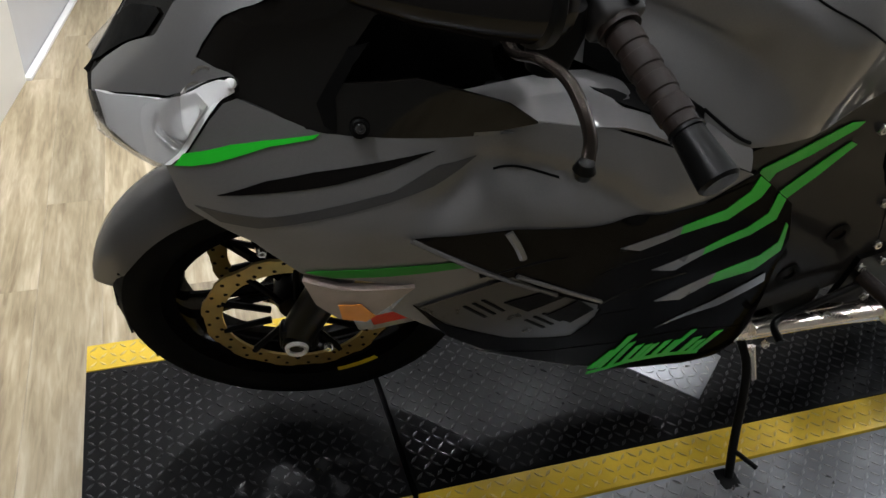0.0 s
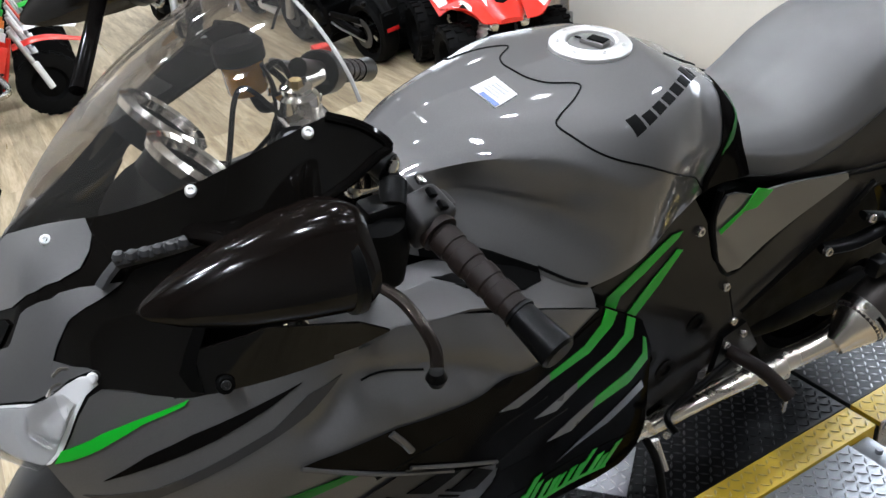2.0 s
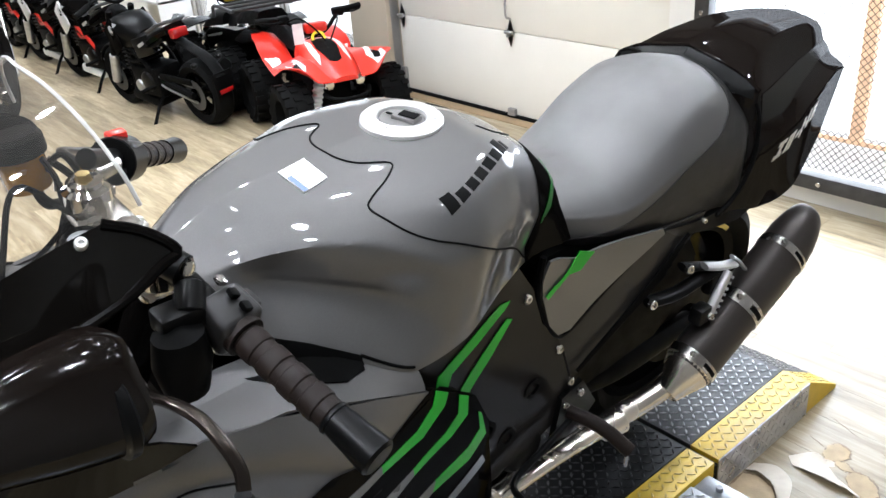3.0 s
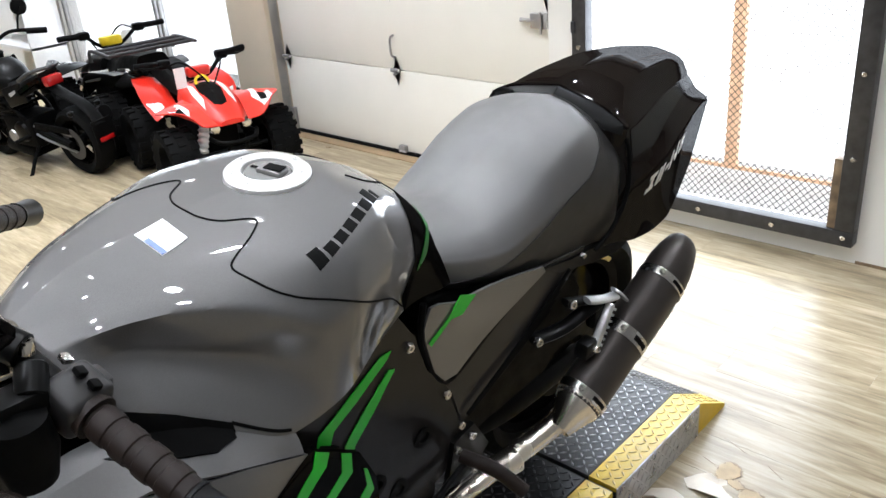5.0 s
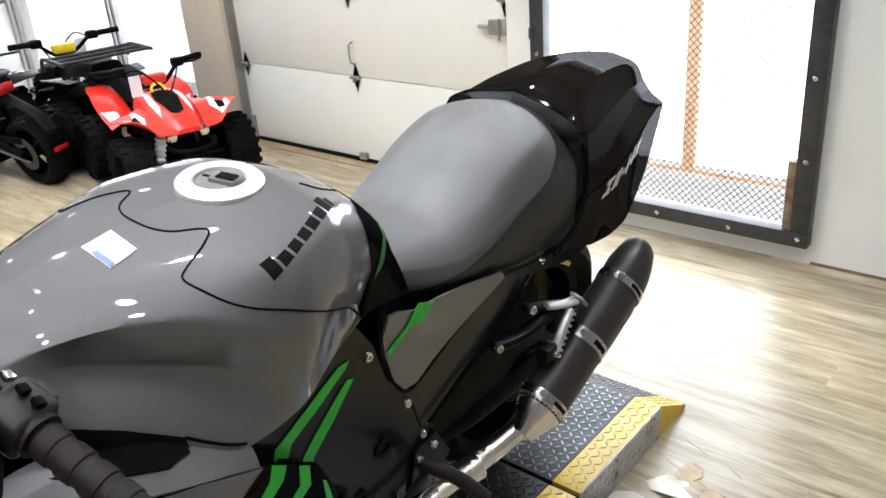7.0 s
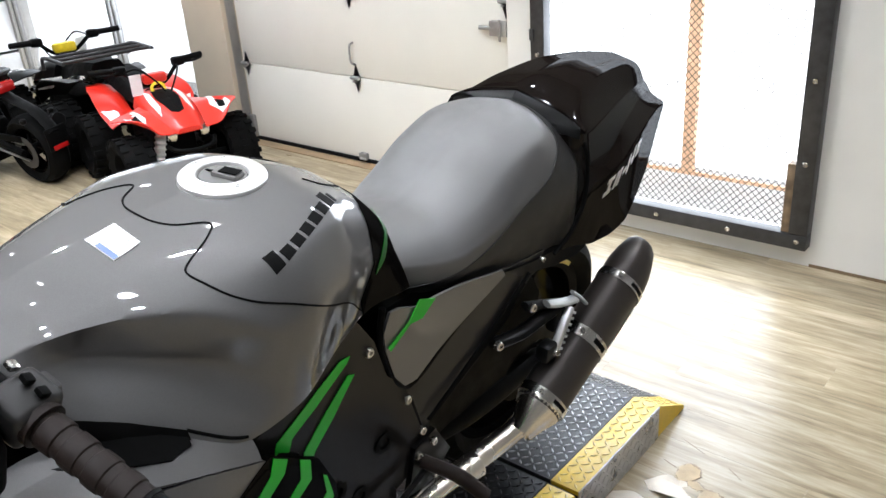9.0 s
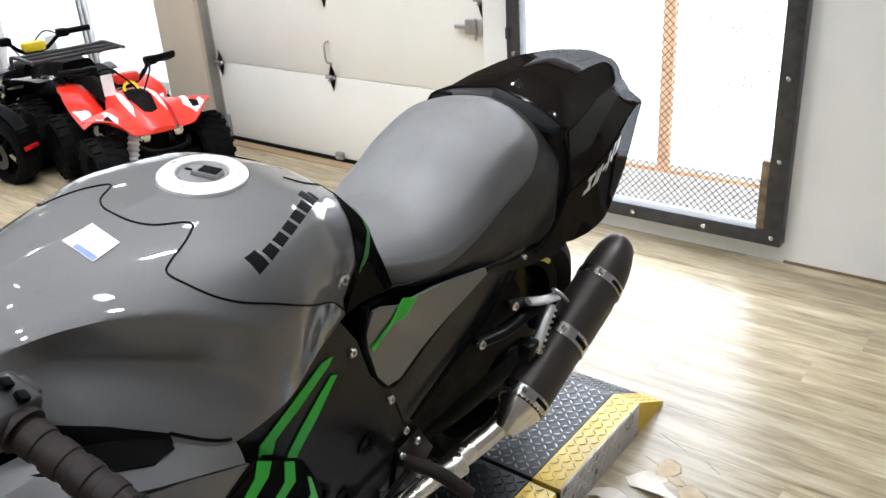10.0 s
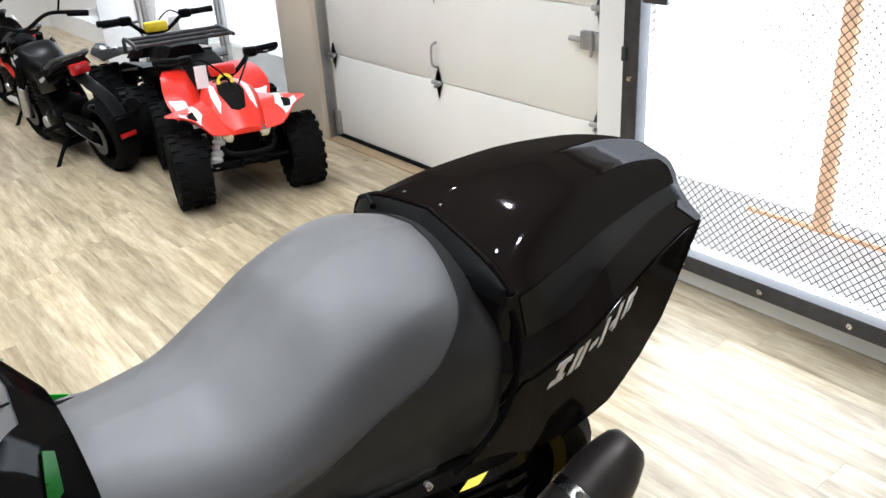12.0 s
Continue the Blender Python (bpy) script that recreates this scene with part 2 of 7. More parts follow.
SCREENEDGE = plain("cut acrylic edge", (0.55, 0.54, 0.52), 0.2, spec=0.6)
MIRROR = plain("mirror glass", (0.85, 0.85, 0.85), 0.02, metal=1.0, vary=0.0)
SKYGLOW = glow("bright daylight", (1.0, 0.995, 0.98), 1.8)
LAMPGLOW = glow("lamp tube", (1.0, 0.98, 0.95), 40.0)
ORANGEP = plain("orange post paint", (0.95, 0.6, 0.38), 0.5)
YELLOWV = plain("bright yellow plastic", (0.75, 0.55, 0.02), 0.35)
BLUEP = plain("blue plastic", (0.03, 0.09, 0.45), 0.35)
BLUEL = plain("pale blue print", (0.16, 0.24, 0.55), 0.4, vary=0.2)
LIME = plain("bright green plastic", (0.05, 0.5, 0.06), 0.35)
ORPL = plain("orange plastic", (0.8, 0.22, 0.03), 0.35)

# ---- building helpers ----


def finish(name, bm, mat, angle=35):
    me = bpy.data.meshes.new(name)
    bmesh.ops.recalc_face_normals(bm, faces=bm.faces)
    bm.to_mesh(me)
    bm.free()
    for f in me.polygons:
        f.use_smooth = True
    me.set_sharp_from_angle(angle=radians(angle))
    me.materials.append(mat)
    return me


def part(name, bm, mat, parent=None, label="", m=None, angle=35):
    ob = new(name, finish(name, bm, mat, angle))
    if parent is not None:
        ob.parent = parent
    if m is not None:
        ob.matrix_local = m
    if label:
        ob["label"] = label
    return ob


def empty(name, m=None, label="", category="", group="", kind=""):
    ob = new(name)
    ob.empty_display_size = 0.1
    if m is not None:
        ob.matrix_world = m
    return tagged(ob, label, category, group, kind)


def merge(*bms):
    out = bmesh.new()
    for b in bms:
        me = bpy.data.meshes.new("tmp")
        b.to_mesh(me)
        b.free()
        out.from_mesh(me)
        bpy.data.meshes.remove(me)
    return out


def moved(bm, m):
    bm.transform(m)
    return bm


def box(x0, x1, y0, y1, z0, z1, bev=0.0, seg=2):
    bm = bmesh.new()
    bmesh.ops.create_cube(bm, size=1)
    for v in bm.verts:
        v.co = Vector((x0 + (v.co.x + 0.5) * (x1 - x0), y0 + (v.co.y + 0.5) * (y1 - y0), z0 + (v.co.z + 0.5) * (z1 - z0)))
    if bev:
        bmesh.ops.bevel(bm, geom=bm.edges[:], offset=bev, segments=seg, affect="EDGES", profile=0.5)
    return bm


def along(a, b):
    """A pose at a whose z axis points to b."""
    a, b = Vector(a), Vector(b)
    return Matrix.Translation(a) @ (b - a).to_track_quat("Z", "Y").to_matrix().to_4x4()


def lathe(profile, seg=24, m=None, arc=1.0):
    """Turns (r, z) pairs round z."""
    bm = bmesh.new()
    rings = []
    full = arc >= 1.0
    count = seg if full else seg + 1
    for k in range(count):
        a = 2 * math.pi * arc * k / seg
        rings.append([bm.verts.new((r * math.cos(a), r * math.sin(a), z)) for r, z in profile])
    for k in range(seg):
        p, q = rings[k], rings[(k + 1) % count]
        for i in range(len(profile) - 1):
            try:
                bm.faces.new((p[i], q[i], q[i + 1], p[i + 1]))
            except ValueError:
                pass
    bmesh.ops.remove_doubles(bm, verts=bm.verts, dist=1e-5)
    if m is not None:
        bm.transform(m)
    return bm


def rod(a, b, r, r2=None, seg=12, bev=0.12):
    """Round bar from a to b with slightly rounded ends."""
    r2 = r if r2 is None else r2
    h = (Vector(b) - Vector(a)).length
    e = min(r, r2, h / 3) * bev
    return lathe([(0, 0), (r - e, 0), (r, e), (r2, h - e), (r2 - e, h), (0, h)], seg, along(a, b))


def smooth_path(pts, n=8):
    pts = [Vector(p) for p in pts]
    out = []
    ext = [2 * pts[0] - pts[1]] + pts + [2 * pts[-1] - pts[-2]]
    for i in range(1, len(ext) - 2):
        a, b, c, d = ext[i - 1 : i + 3]
        for k in range(n):
            t = k / n
            out.append(0.5 * (2 * b + (c - a) * t + (2 * a - 5 * b + 4 * c - d) * t * t + (3 * b - a - 3 * c + d) * t**3))
    return out + [pts[-1]]


def tube(pts, r, seg=10, n=8, flat=1.0, taper=None):
    """A bent bar through the points; taper gives the end's share of the radius."""
    path = smooth_path(pts, n) if len(pts) > 2 else [Vector(p) for p in pts]
    bm = bmesh.new()
    rings, up = [], Vector((0.13, 0.21, 1)).normalized()
    for i, p in enumerate(path):
        d = (path[min(i + 1, len(path) - 1)] - path[max(i - 1, 0)]).normalized()
        s = d.cross(up).normalized()
        u = s.cross(d)
        rr = r * (1 if taper is None else 1 + (taper - 1) * i / (len(path) - 1))
        rings.append([bm.verts.new(p + rr * (s * math.cos(a) + u * flat * math.sin(a))) for a in (2 * math.pi * k / seg for k in range(seg))])
    for p, q in zip(rings, rings[1:]):
        for k in range(seg):
            bm.faces.new((p[k], p[(k + 1) % seg], q[(k + 1) % seg], q[k]))
    bm.faces.new(rings[0][::-1])
    bm.faces.new(rings[-1])
    return bm


def pchip(xs, ys):
    """A smooth line through points, without overshoot."""
    xs, ys = np.array(xs, float), np.array(ys, float)
    h, d = np.diff(xs), np.diff(ys) / np.diff(xs)
    m = np.zeros_like(ys)
    m[0], m[-1] = d[0], d[-1]
    for i in range(1, len(xs) - 1):
        if d[i - 1] * d[i] > 0:
            w1, w2 = 2 * h[i] + h[i - 1], h[i] + 2 * h[i - 1]
            m[i] = (w1 + w2) / (w1 / d[i - 1] + w2 / d[i])

    def f(x):
        x = min(max(x, xs[0]), xs[-1])
        i = min(int(np.searchsorted(xs, x, side="right")) - 1, len(xs) - 2)
        t = (x - xs[i]) / h[i]
        return float((2 * t**3 - 3 * t * t + 1) * ys[i] + (t**3 - 2 * t * t + t) * h[i] * m[i] + (3 * t * t - 2 * t**3) * ys[i + 1] + (t**3 - t * t) * h[i] * m[i + 1])

    return f


def section_map(stations, straight=0):
    """Half sections (y, [(x, z), ...]) become a map (y, u) -> place, u from 0 at the first point to 1 at the last."""
    ys = [s[0] for s in stations]
    k = len(stations[0][1])
    us = [i / (k - 1) for i in range(k)]
    fx = [pchip(ys, [s[1][i][0] for s in stations]) for i in range(k)]
    fz = [pchip(ys, [s[1][i][1] for s in stations]) for i in range(k)]

    def f(y, u, side=1):
        if straight and u > us[straight - 1]:
            return Vector((side * float(np.interp(u, us, [g(y) for g in fx])), y, float(np.interp(u, us, [g(y) for g in fz]))))
        j = straight if straight else k
        return Vector((side * pchip(us[:j], [g(y) for g in fx[:j]])(u), y, pchip(us[:j], [g(y) for g in fz[:j]])(u)))

    return f


def skin(poly, fmap, thick=0.003, off=0.0, step=0.03, side=1):
    """A sheet over the outline poly, given in the surface's two coordinates, laid on the surface fmap and made solid."""
    bm = bmesh.new()
    bm.faces.new([bm.verts.new((a, b, 0)) for a, b in poly])
    for ax in (0, 1):
        lo, hi = min(p[ax] for p in poly), max(p[ax] for p in poly)
        st = step if np.isscalar(step) else step[ax]
        n = max(1, int(math.ceil((hi - lo) / st)))
        for k in range(1, n):
            no = Vector((1, 0, 0)) if ax == 0 else Vector((0, 1, 0))
            bmesh.ops.bisect_plane(bm, geom=bm.verts[:] + bm.edges[:] + bm.faces[:], plane_co=no * (lo + (hi - lo) * k / n), plane_no=no)
    bmesh.ops.triangulate(bm, faces=[f for f in bm.faces if len(f.verts) > 4])
    top = {v: None for v in bm.verts}
    e = 1e-3
    place = {}
    for v in bm.verts:
        a, b = v.co.x, v.co.y
        p = fmap(a, b, side)
        n = (fmap(a + e, b, side) - fmap(a - e, b, side)).cross(fmap(a, b + e, side) - fmap(a, b - e, side))
        n = n.normalized() if n.length > 1e-12 else Vector((side, 0, 0))
        if n.x * side < -1e-3 or (abs(n.x) <= 1e-3 and n.z < 0):
            n = -n
        place[v] = (p + n * off, p + n * (off - thick))
    faces = bm.faces[:]
    lower = {v: bm.verts.new(place[v][1]) for v in top}
    for v in top:
        v.co = place[v][0]
    rim = [ed for ed in bm.edges if len(ed.link_faces) == 1]
    for f in faces:
        bm.faces.new([lower[v] for v in reversed(f.verts)])
    for ed in rim:
        a, b = ed.verts
        bm.faces.new((a, b, lower[b], lower[a]))
    return bm


def shell(fmap, y0, y1, ny=24, nu=12, u0=0.0, u1=1.0, both=True):
    """A closed-over surface from a section map, mirrored to both sides."""
    bm = bmesh.new()
    cols = []
    us = [u0 + (u1 - u0) * k / nu for k in range(nu + 1)]
    track = [(u, 1) for u in us[::-1]] + ([(u, -1) for u in us[1 if u0 == 0 else 0 :]] if both else [])
    for i in range(ny + 1):
        y = y0 + (y1 - y0) * i / ny
        cols.append([bm.verts.new(fmap(y, u, s)) for u, s in track])
    for p, q in zip(cols, cols[1:]):
        for k in range(len(track) - 1):
            bm.faces.new((p[k], p[k + 1], q[k + 1], q[k]))
    for c in (cols[0], cols[-1][::-1]):
        bm.faces.new(c)
    bmesh.ops.remove_doubles(bm, verts=bm.verts, dist=1e-5)
    return bm


def smooth2(pts, n=6):
    return [(p.x, p.y) for p in smooth_path([(a, b, 0) for a, b in pts], n)]


def bolt(at, to, r=0.006, h=0.004):
    """A socket-head bolt whose head faces along to."""
    a = Vector(at)
    return lathe([(0, -0.004), (r, -0.004), (r, h * 0.6), (r * 0.8, h), (r * 0.45, h), (r * 0.4, h * 0.3), (0, h * 0.3)], 12, along(a, a + Vector(to)))

# ---- the room ----
WALL_Y, CEIL = 3.83, 2.7


def setting(name, bm, mat, label, category):
    return tagged(part(name, bm, mat), label, category, kind="structure")


setting("floor", box(-9.0, 1.9, -1.4, 4.1, -0.10, -0.004), BROWN, "oak-look vinyl plank floor of a showroom", "floor")
setting("ceiling", box(-9.2, 2.05, -1.6, 4.0, CEIL, CEIL + 0.1), CEILW, "grey painted showroom ceiling with lamp panels", "ceiling")
# far wall, pierced by the sectional door, the screened opening and a wide window
FAR = merge(
    box(0.23, 2.05, WALL_Y, WALL_Y + 0.15, 0, CEIL),
    box(-1.035, 0.23, WALL_Y, WALL_Y + 0.15, 0, 0.085),
    box(-1.035, 0.23, WALL_Y, WALL_Y + 0.15, 2.1, CEIL),
    box(-1.17, -1.035, WALL_Y, WALL_Y + 0.15, 0, CEIL),
    box(-3.24, -1.17, WALL_Y, WALL_Y + 0.15, 2.15, CEIL),
    box(-6.1, -3.64, WALL_Y, WALL_Y + 0.15, 2.1, CEIL),
    box(-9.2, -6.1, WALL_Y, WALL_Y + 0.15, 0, CEIL),
)
setting("wall_north", FAR, WALLW, "white painted showroom wall with a scuffed foot", "wall")
setting("pillar", box(-3.64, -3.24, WALL_Y - 0.03, WALL_Y + 0.2, 0, CEIL, 0.006), CREAM, "cream painted pillar beside the sectional door", "pillar")
# Unseen wall, set close to keep bright floor out of the reflections.
setting("wall_east", box(1.9, 2.05, -1.6, 4.0, 0, CEIL), DKWALL, "unseen grey wall added to close the room and shape reflections", "wall")
setting("wall_west", box(-9.2, -9.0, -1.6, 4.0, 0, CEIL), WALLW, "white painted showroom wall", "wall")
# near wall with a doorway recess
setting("wall_south", moved(box(0, 1.75, -0.14, 0, 0, CEIL, 0.004), pose(-1.945, 0.008, 0, 0, 0, -9.5)), WALLW, "white painted partition wall", "wall")
# Unseen grey stretch, so that the bike's blacks don't mirror a white wall.
setting("wall_back", merge(box(-0.35, 1.9, -1.55, -1.4, 0, CEIL), box(-0.35, -0.23, -1.4, -0.42, 0, CEIL)), DKWALL, "unseen grey wall added to close the room and shape reflections", "wall")
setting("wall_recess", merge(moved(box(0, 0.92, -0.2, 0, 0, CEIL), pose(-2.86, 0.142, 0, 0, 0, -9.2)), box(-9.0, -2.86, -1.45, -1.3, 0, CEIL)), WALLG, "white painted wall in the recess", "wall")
setting("baseboard", moved(box(0, 0.80, 0.004, 0.030, 0, 0.014, 0.003), pose(-2.735, 0.123, 0, 0, 0, -9.2)), WHITEPL, "white floor trim strip along the wall", "trim")
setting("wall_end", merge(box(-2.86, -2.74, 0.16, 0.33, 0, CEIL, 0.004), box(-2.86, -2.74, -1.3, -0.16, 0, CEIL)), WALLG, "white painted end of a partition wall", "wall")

# sectional door
door = empty("door_1", pose(-2.205, WALL_Y + 0.09, 0), "cream steel sectional garage door, closed", "garage door", kind="structure")
SEC = [0.02, 0.49, 0.94, 1.39, 1.84, 2.15]
for z0, z1 in zip(SEC, SEC[1:]):
    part("panel", box(-1.03, 1.03, -0.02, 0.02, z0 + 0.002, z1 - 0.002, 0.004), DOORW, door)
part("rubber_seal", box(-1.03, 1.03, -0.035, 0.03, 0.0, 0.022, 0.004), RUBBER, door, "black rubber bottom seal")

# screened opening
gate = empty("window_1", pose(-0.385, WALL_Y, 0), "bright opening screened by dark-framed expanded metal mesh", "screened window", kind="structure")
part("frame_foot", box(-0.62, 0.62, -0.06, -0.002, 0.085, 0.145, 0.003), DKSTEEL, gate)
part("frame_side", box(0.55, 0.62, -0.06, -0.002, 0.147, 2.1, 0.003), DKSTEEL, gate)
part("frame_side", box(-0.62, -0.55, -0.06, -0.002, 0.147, 2.1, 0.003), DKSTEEL, gate)
part("frame_head", box(-0.62, 0.62, -0.06, -0.002, 2.102, 2.16, 0.003), DKSTEEL, gate)


def expanded_mesh(x0, x1, z0, z1, w=0.029, h=0.0150, r=0.0014):
    """Diamond mesh of thin strands."""
    verts, edges = [], []
    bm = bmesh.new()
    nx, nz = int((x1 - x0) / w), int((z1 - z0) / h)

    def strand(ax, az, bx, bz):
        d = Vector((bx - ax, 0, bz - az)).normalized()
        s = Vector((-d.z, 0, d.x)) * r
        q = [Vector((ax, 0, az)) + s, Vector((ax, 0, az)) - s, Vector((bx, 0, bz)) - s, Vector((bx, 0, bz)) + s]
        vs = [bm.verts.new(v + Vector((0, -0.002, 0))) for v in q]
        bm.faces.new(vs)

    for j in range(nz):
        for i in range(nx):
            cx, cz = x0 + (i + (0.5 if j % 2 else 0)) * w, z0 + j * h
            strand(cx, cz, cx + w / 2, cz + h)
            strand(cx + w / 2, cz + h, cx + w, cz)
    return bm


part("mesh_panel", expanded_mesh(-0.55, 0.55, 0.145, 1.9), DKSTEEL, gate, "galvanised expanded metal mesh")
tagged(part("backdrop", box(-9.2, 2.05, 4.75, 4.8, -0.9, 2.68), SKYGLOW), "overexposed daylight outside the openings", "daylight", kind="structure")

setting("ground", box(-9.2, 2.05, 3.99, 4.75, -0.12, -0.02), CONCRETE, "pale concrete yard outside the openings", "ground")

# wide window
win = empty("window_2", pose(-4.87, WALL_Y + 0.04, 0), "tall bright shop window with thin dark mullions", "window", kind="structure")
for x in (-1.22, 0.24, 0.30, 1.20):
    part("mullion", box(x - 0.012, x + 0.012, -0.02, 0.02, 0.0, 2.1, 0.003), GALV, win)
part("sill", box(-1.24, 1.24, -0.04, 0.04, 0.0, 0.06, 0.003), DKSTEEL, win)
for x0, x1 in ((-1.2, 0.22), (0.32, 1.18)):
    pn = part("pane", box(x0, x1, -0.003, 0.003, 0.06, 2.1), PANE, win)
    pn.visible_shadow = False

# ceiling lamps
fix = empty("ceiling_lamp", pose(0, 0, 0), "unseen white ceiling lamp with a round frosted diffuser", "ceiling lamp", "ceiling lamps")
part("housing", lathe([(0, 0.0), (0.075, 0.0), (0.07, -0.03), (0.055, -0.03), (0.055, -0.012), (0, -0.012)], 20), WHITEPL, fix)
part("diffuser", lathe([(0, -0.014), (0.036, -0.014), (0.036, -0.02), (0, -0.024)], 20), LAMPGLOW, fix)
for k, (x, y, watts) in enumerate(LAMPS):
    m = pose(x, y, CEIL)
    if k == 0:
        fix.matrix_world = m
    else:
        copy_thing(fix, m)
    if watts:
        d = bpy.data.lights.new("lamp", "AREA")
        d.shape, d.size, d.energy, d.color, d.spread = "DISK", 0.075, watts, (1.0, 0.99, 0.975), radians(120)
        new("lamp_light", d).matrix_world = pose(x, y, CEIL - 0.05)

# ---- the lift ----
DECK = 0.107


def tread(x0, x1, y0, y1, z, pitch=0.0195, slope=0.0):
    """Raised lozenges of tread plate, turned this way and that."""
    verts, faces = [], []
    nx, ny = int((x1 - x0) / pitch), int((y1 - y0) / pitch)
    px, py = (x1 - x0) / nx, (y1 - y0) / ny
    big = pitch / 0.0195
    for i in range(nx):
        for j in range(ny):
            c = Vector((x0 + (i + 0.5) * px, y0 + (j + 0.5) * py, z + slope * (j + 0.5) * py))
            a = radians(45 if (i + j) % 2 else -45)
            d, e = Vector((math.cos(a), math.sin(a), slope * math.sin(a))), Vector((-math.sin(a), math.cos(a), slope * math.cos(a)))
            k = len(verts)
            verts += [c + d * (0.0112 * big), c + e * (0.0034 * big), c - d * (0.0112 * big), c - e * (0.0034 * big), c + d * (0.008 * big) + Vector((0, 0, 0.0022)), c + e * (0.0016 * big) + Vector((0, 0, 0.0022)), c - d * (0.008 * big) + Vector((0, 0, 0.0022)), c - e * (0.0016 * big) + Vector((0, 0, 0.0022))]
            faces += [(k + 4, k + 5, k + 6, k + 7)] + [(k + q, k + (q + 1) % 4, k + 4 + (q + 1) % 4, k + 4 + q) for q in range(4)]
    me = bpy.data.meshes.new("tread")
    me.from_pydata([tuple(v) for v in verts], [], faces)
    bm = bmesh.new()
    bm.from_mesh(me)
    bpy.data.meshes.remove(me)
    return bm


lift = empty("motorcycle_lift", pose(0, 0, 0), "lowered steel motorcycle lift with tread plate and yellow edges", "motorcycle lift")


STUDS = {PLATE_DK.name: STUD_DK, PLATE_GD.name: STUD_GR, PLATE_GR.name: STUD_GR, YELLOWP.name: STUD_YL}


def deck(name, x0, x1, y0, y1, mat, label):
    d = part(name, box(x0, x1, y0, y1, DECK - 0.045, DECK, 0.002), mat, lift, label)
    tagged(part("tread", tread(x0 + 0.004, x1 - 0.004, y0 + 0.004, y1 - 0.004, DECK - 0.0002), STUDS.get(mat.name, mat), d), kind="stuff")
    return d


deck("deck", -0.29, 0.165, 0.26, 0.825, PLATE_DK, "dark tread plate deck")
deck("deck", -0.29, 0.165, 0.835, 2.085, PLATE_DK, "dark tread plate deck")
deck("edge_strip", 0.167, 0.245, 0.26, 0.825, YELLOWP, "yellow painted edge")
deck("edge_strip", 0.167, 0.245, 0.835, 2.085, YELLOWP, "yellow painted edge")
deck("edge_strip", -0.37, -0.292, 0.26, 2.085, YELLOWP, "yellow painted edge")
sd = deck("side_deck", 0.25, 0.66, 0.26, 1.98, PLATE_GR, "bare steel side extension")
PATCH_M = pose(0.085, 1.473, 0.0025, 0, 0, 221)
bp_ = part("bare_patch", moved(box(0, 0.17, -0.16, 0, DECK - 0.02, DECK, 0.001), PATCH_M), PLATE_GR, lift, "unpainted steel patch")
tagged(part("tread", moved(tread(0.004, 0.166, -0.156, -0.004, DECK - 0.0002), PATCH_M), STUD_GR, bp_), kind="stuff")
part("base", box(-0.33, 0.62, 0.3, 1.95, 0.0, DECK - 0.047, 0.002), DKSTEEL, lift)
# tail section with its sloping end
RY0, RY1, RY2 = 2.10, 2.53, 2.70
for nm, x0, x1, mat, lb in (("tail_plate", -0.29, 0.165, PLATE_GD, "grey tread plate tail section"), ("tail_strip", 0.167, 0.245, YELLOWP, "yellow painted edge"), ("tail_strip", -0.37, -0.292, YELLOWP, "yellow painted edge")):
    bm = bmesh.new()
    prof = [(RY0, 0.0), (RY2, 0.0), (RY2, 0.012), (RY1, DECK), (RY0, DECK)]
    lo = [bm.verts.new((x0, y, z)) for y, z in prof]
    hi = [bm.verts.new((x1, y, z)) for y, z in prof]
    bm.faces.new(lo)
    bm.faces.new(hi[::-1])
    for q in range(5):
        bm.faces.new((lo[q], lo[(q + 1) % 5], hi[(q + 1) % 5], hi[q]))
    tl = part(nm, bm, mat, lift, lb)
    tagged(part("tread", tread(x0 + 0.004, x1 - 0.004, RY0 + 0.004, RY1 - 0.004, DECK - 0.0002, 0.0205), STUDS.get(mat.name, mat), tl), kind="stuff")
sw_ = part("skirt", box(0.2452, 0.2475, RY0, RY1, 0.0, DECK - 0.002), STUD_GR, lift, "tread plate side skirt")
tagged(part("tread", moved(tread(0.0, DECK - 0.012, RY0 + 0.006, RY1 - 0.004, 0.0, 0.0205), Matrix(((0, 0, 1, 0.2474), (0, 1, 0, 0), (1, 0, 0, 0.004), (0, 0, 0, 1)))), STUD_GR, sw_), kind="stuff")
SLOPE = -(DECK - 0.012) / (RY2 - RY1)
for x0, x1, mt in ((-0.29, 0.165, STUD_GR), (0.167, 0.245, STUD_YL)):
    tagged(part("flap_tread", tread(x0 + 0.004, x1 - 0.004, RY1 + 0.006, RY2 - 0.006, DECK + SLOPE * 0.006 + 0.0004, 0.0205, SLOPE), mt, lift), kind="stuff")
part("pivot_gap", box(-0.37, 0.245, 2.0855, 2.0995, 0.0, DECK - 0.012), MATT, lift)
part("bracket", merge(box(0.25, 0.40, 1.985, 2.05, 0.03, DECK - 0.01, 0.004), rod((0.30, 2.02, DECK - 0.01), (0.30, 2.02, DECK + 0.002), 0.008)), PLATE_GR, lift, "bare steel corner bracket with a bolt")

# ---- the motorcycle ----
LEAN_M = pose(-0.03, 0.637, DECK, 0, 9.5, 0)
bike = empty("motorcycle", LEAN_M, "dark grey metallic sport motorcycle with green stripes on its side stand", "motorcycle")

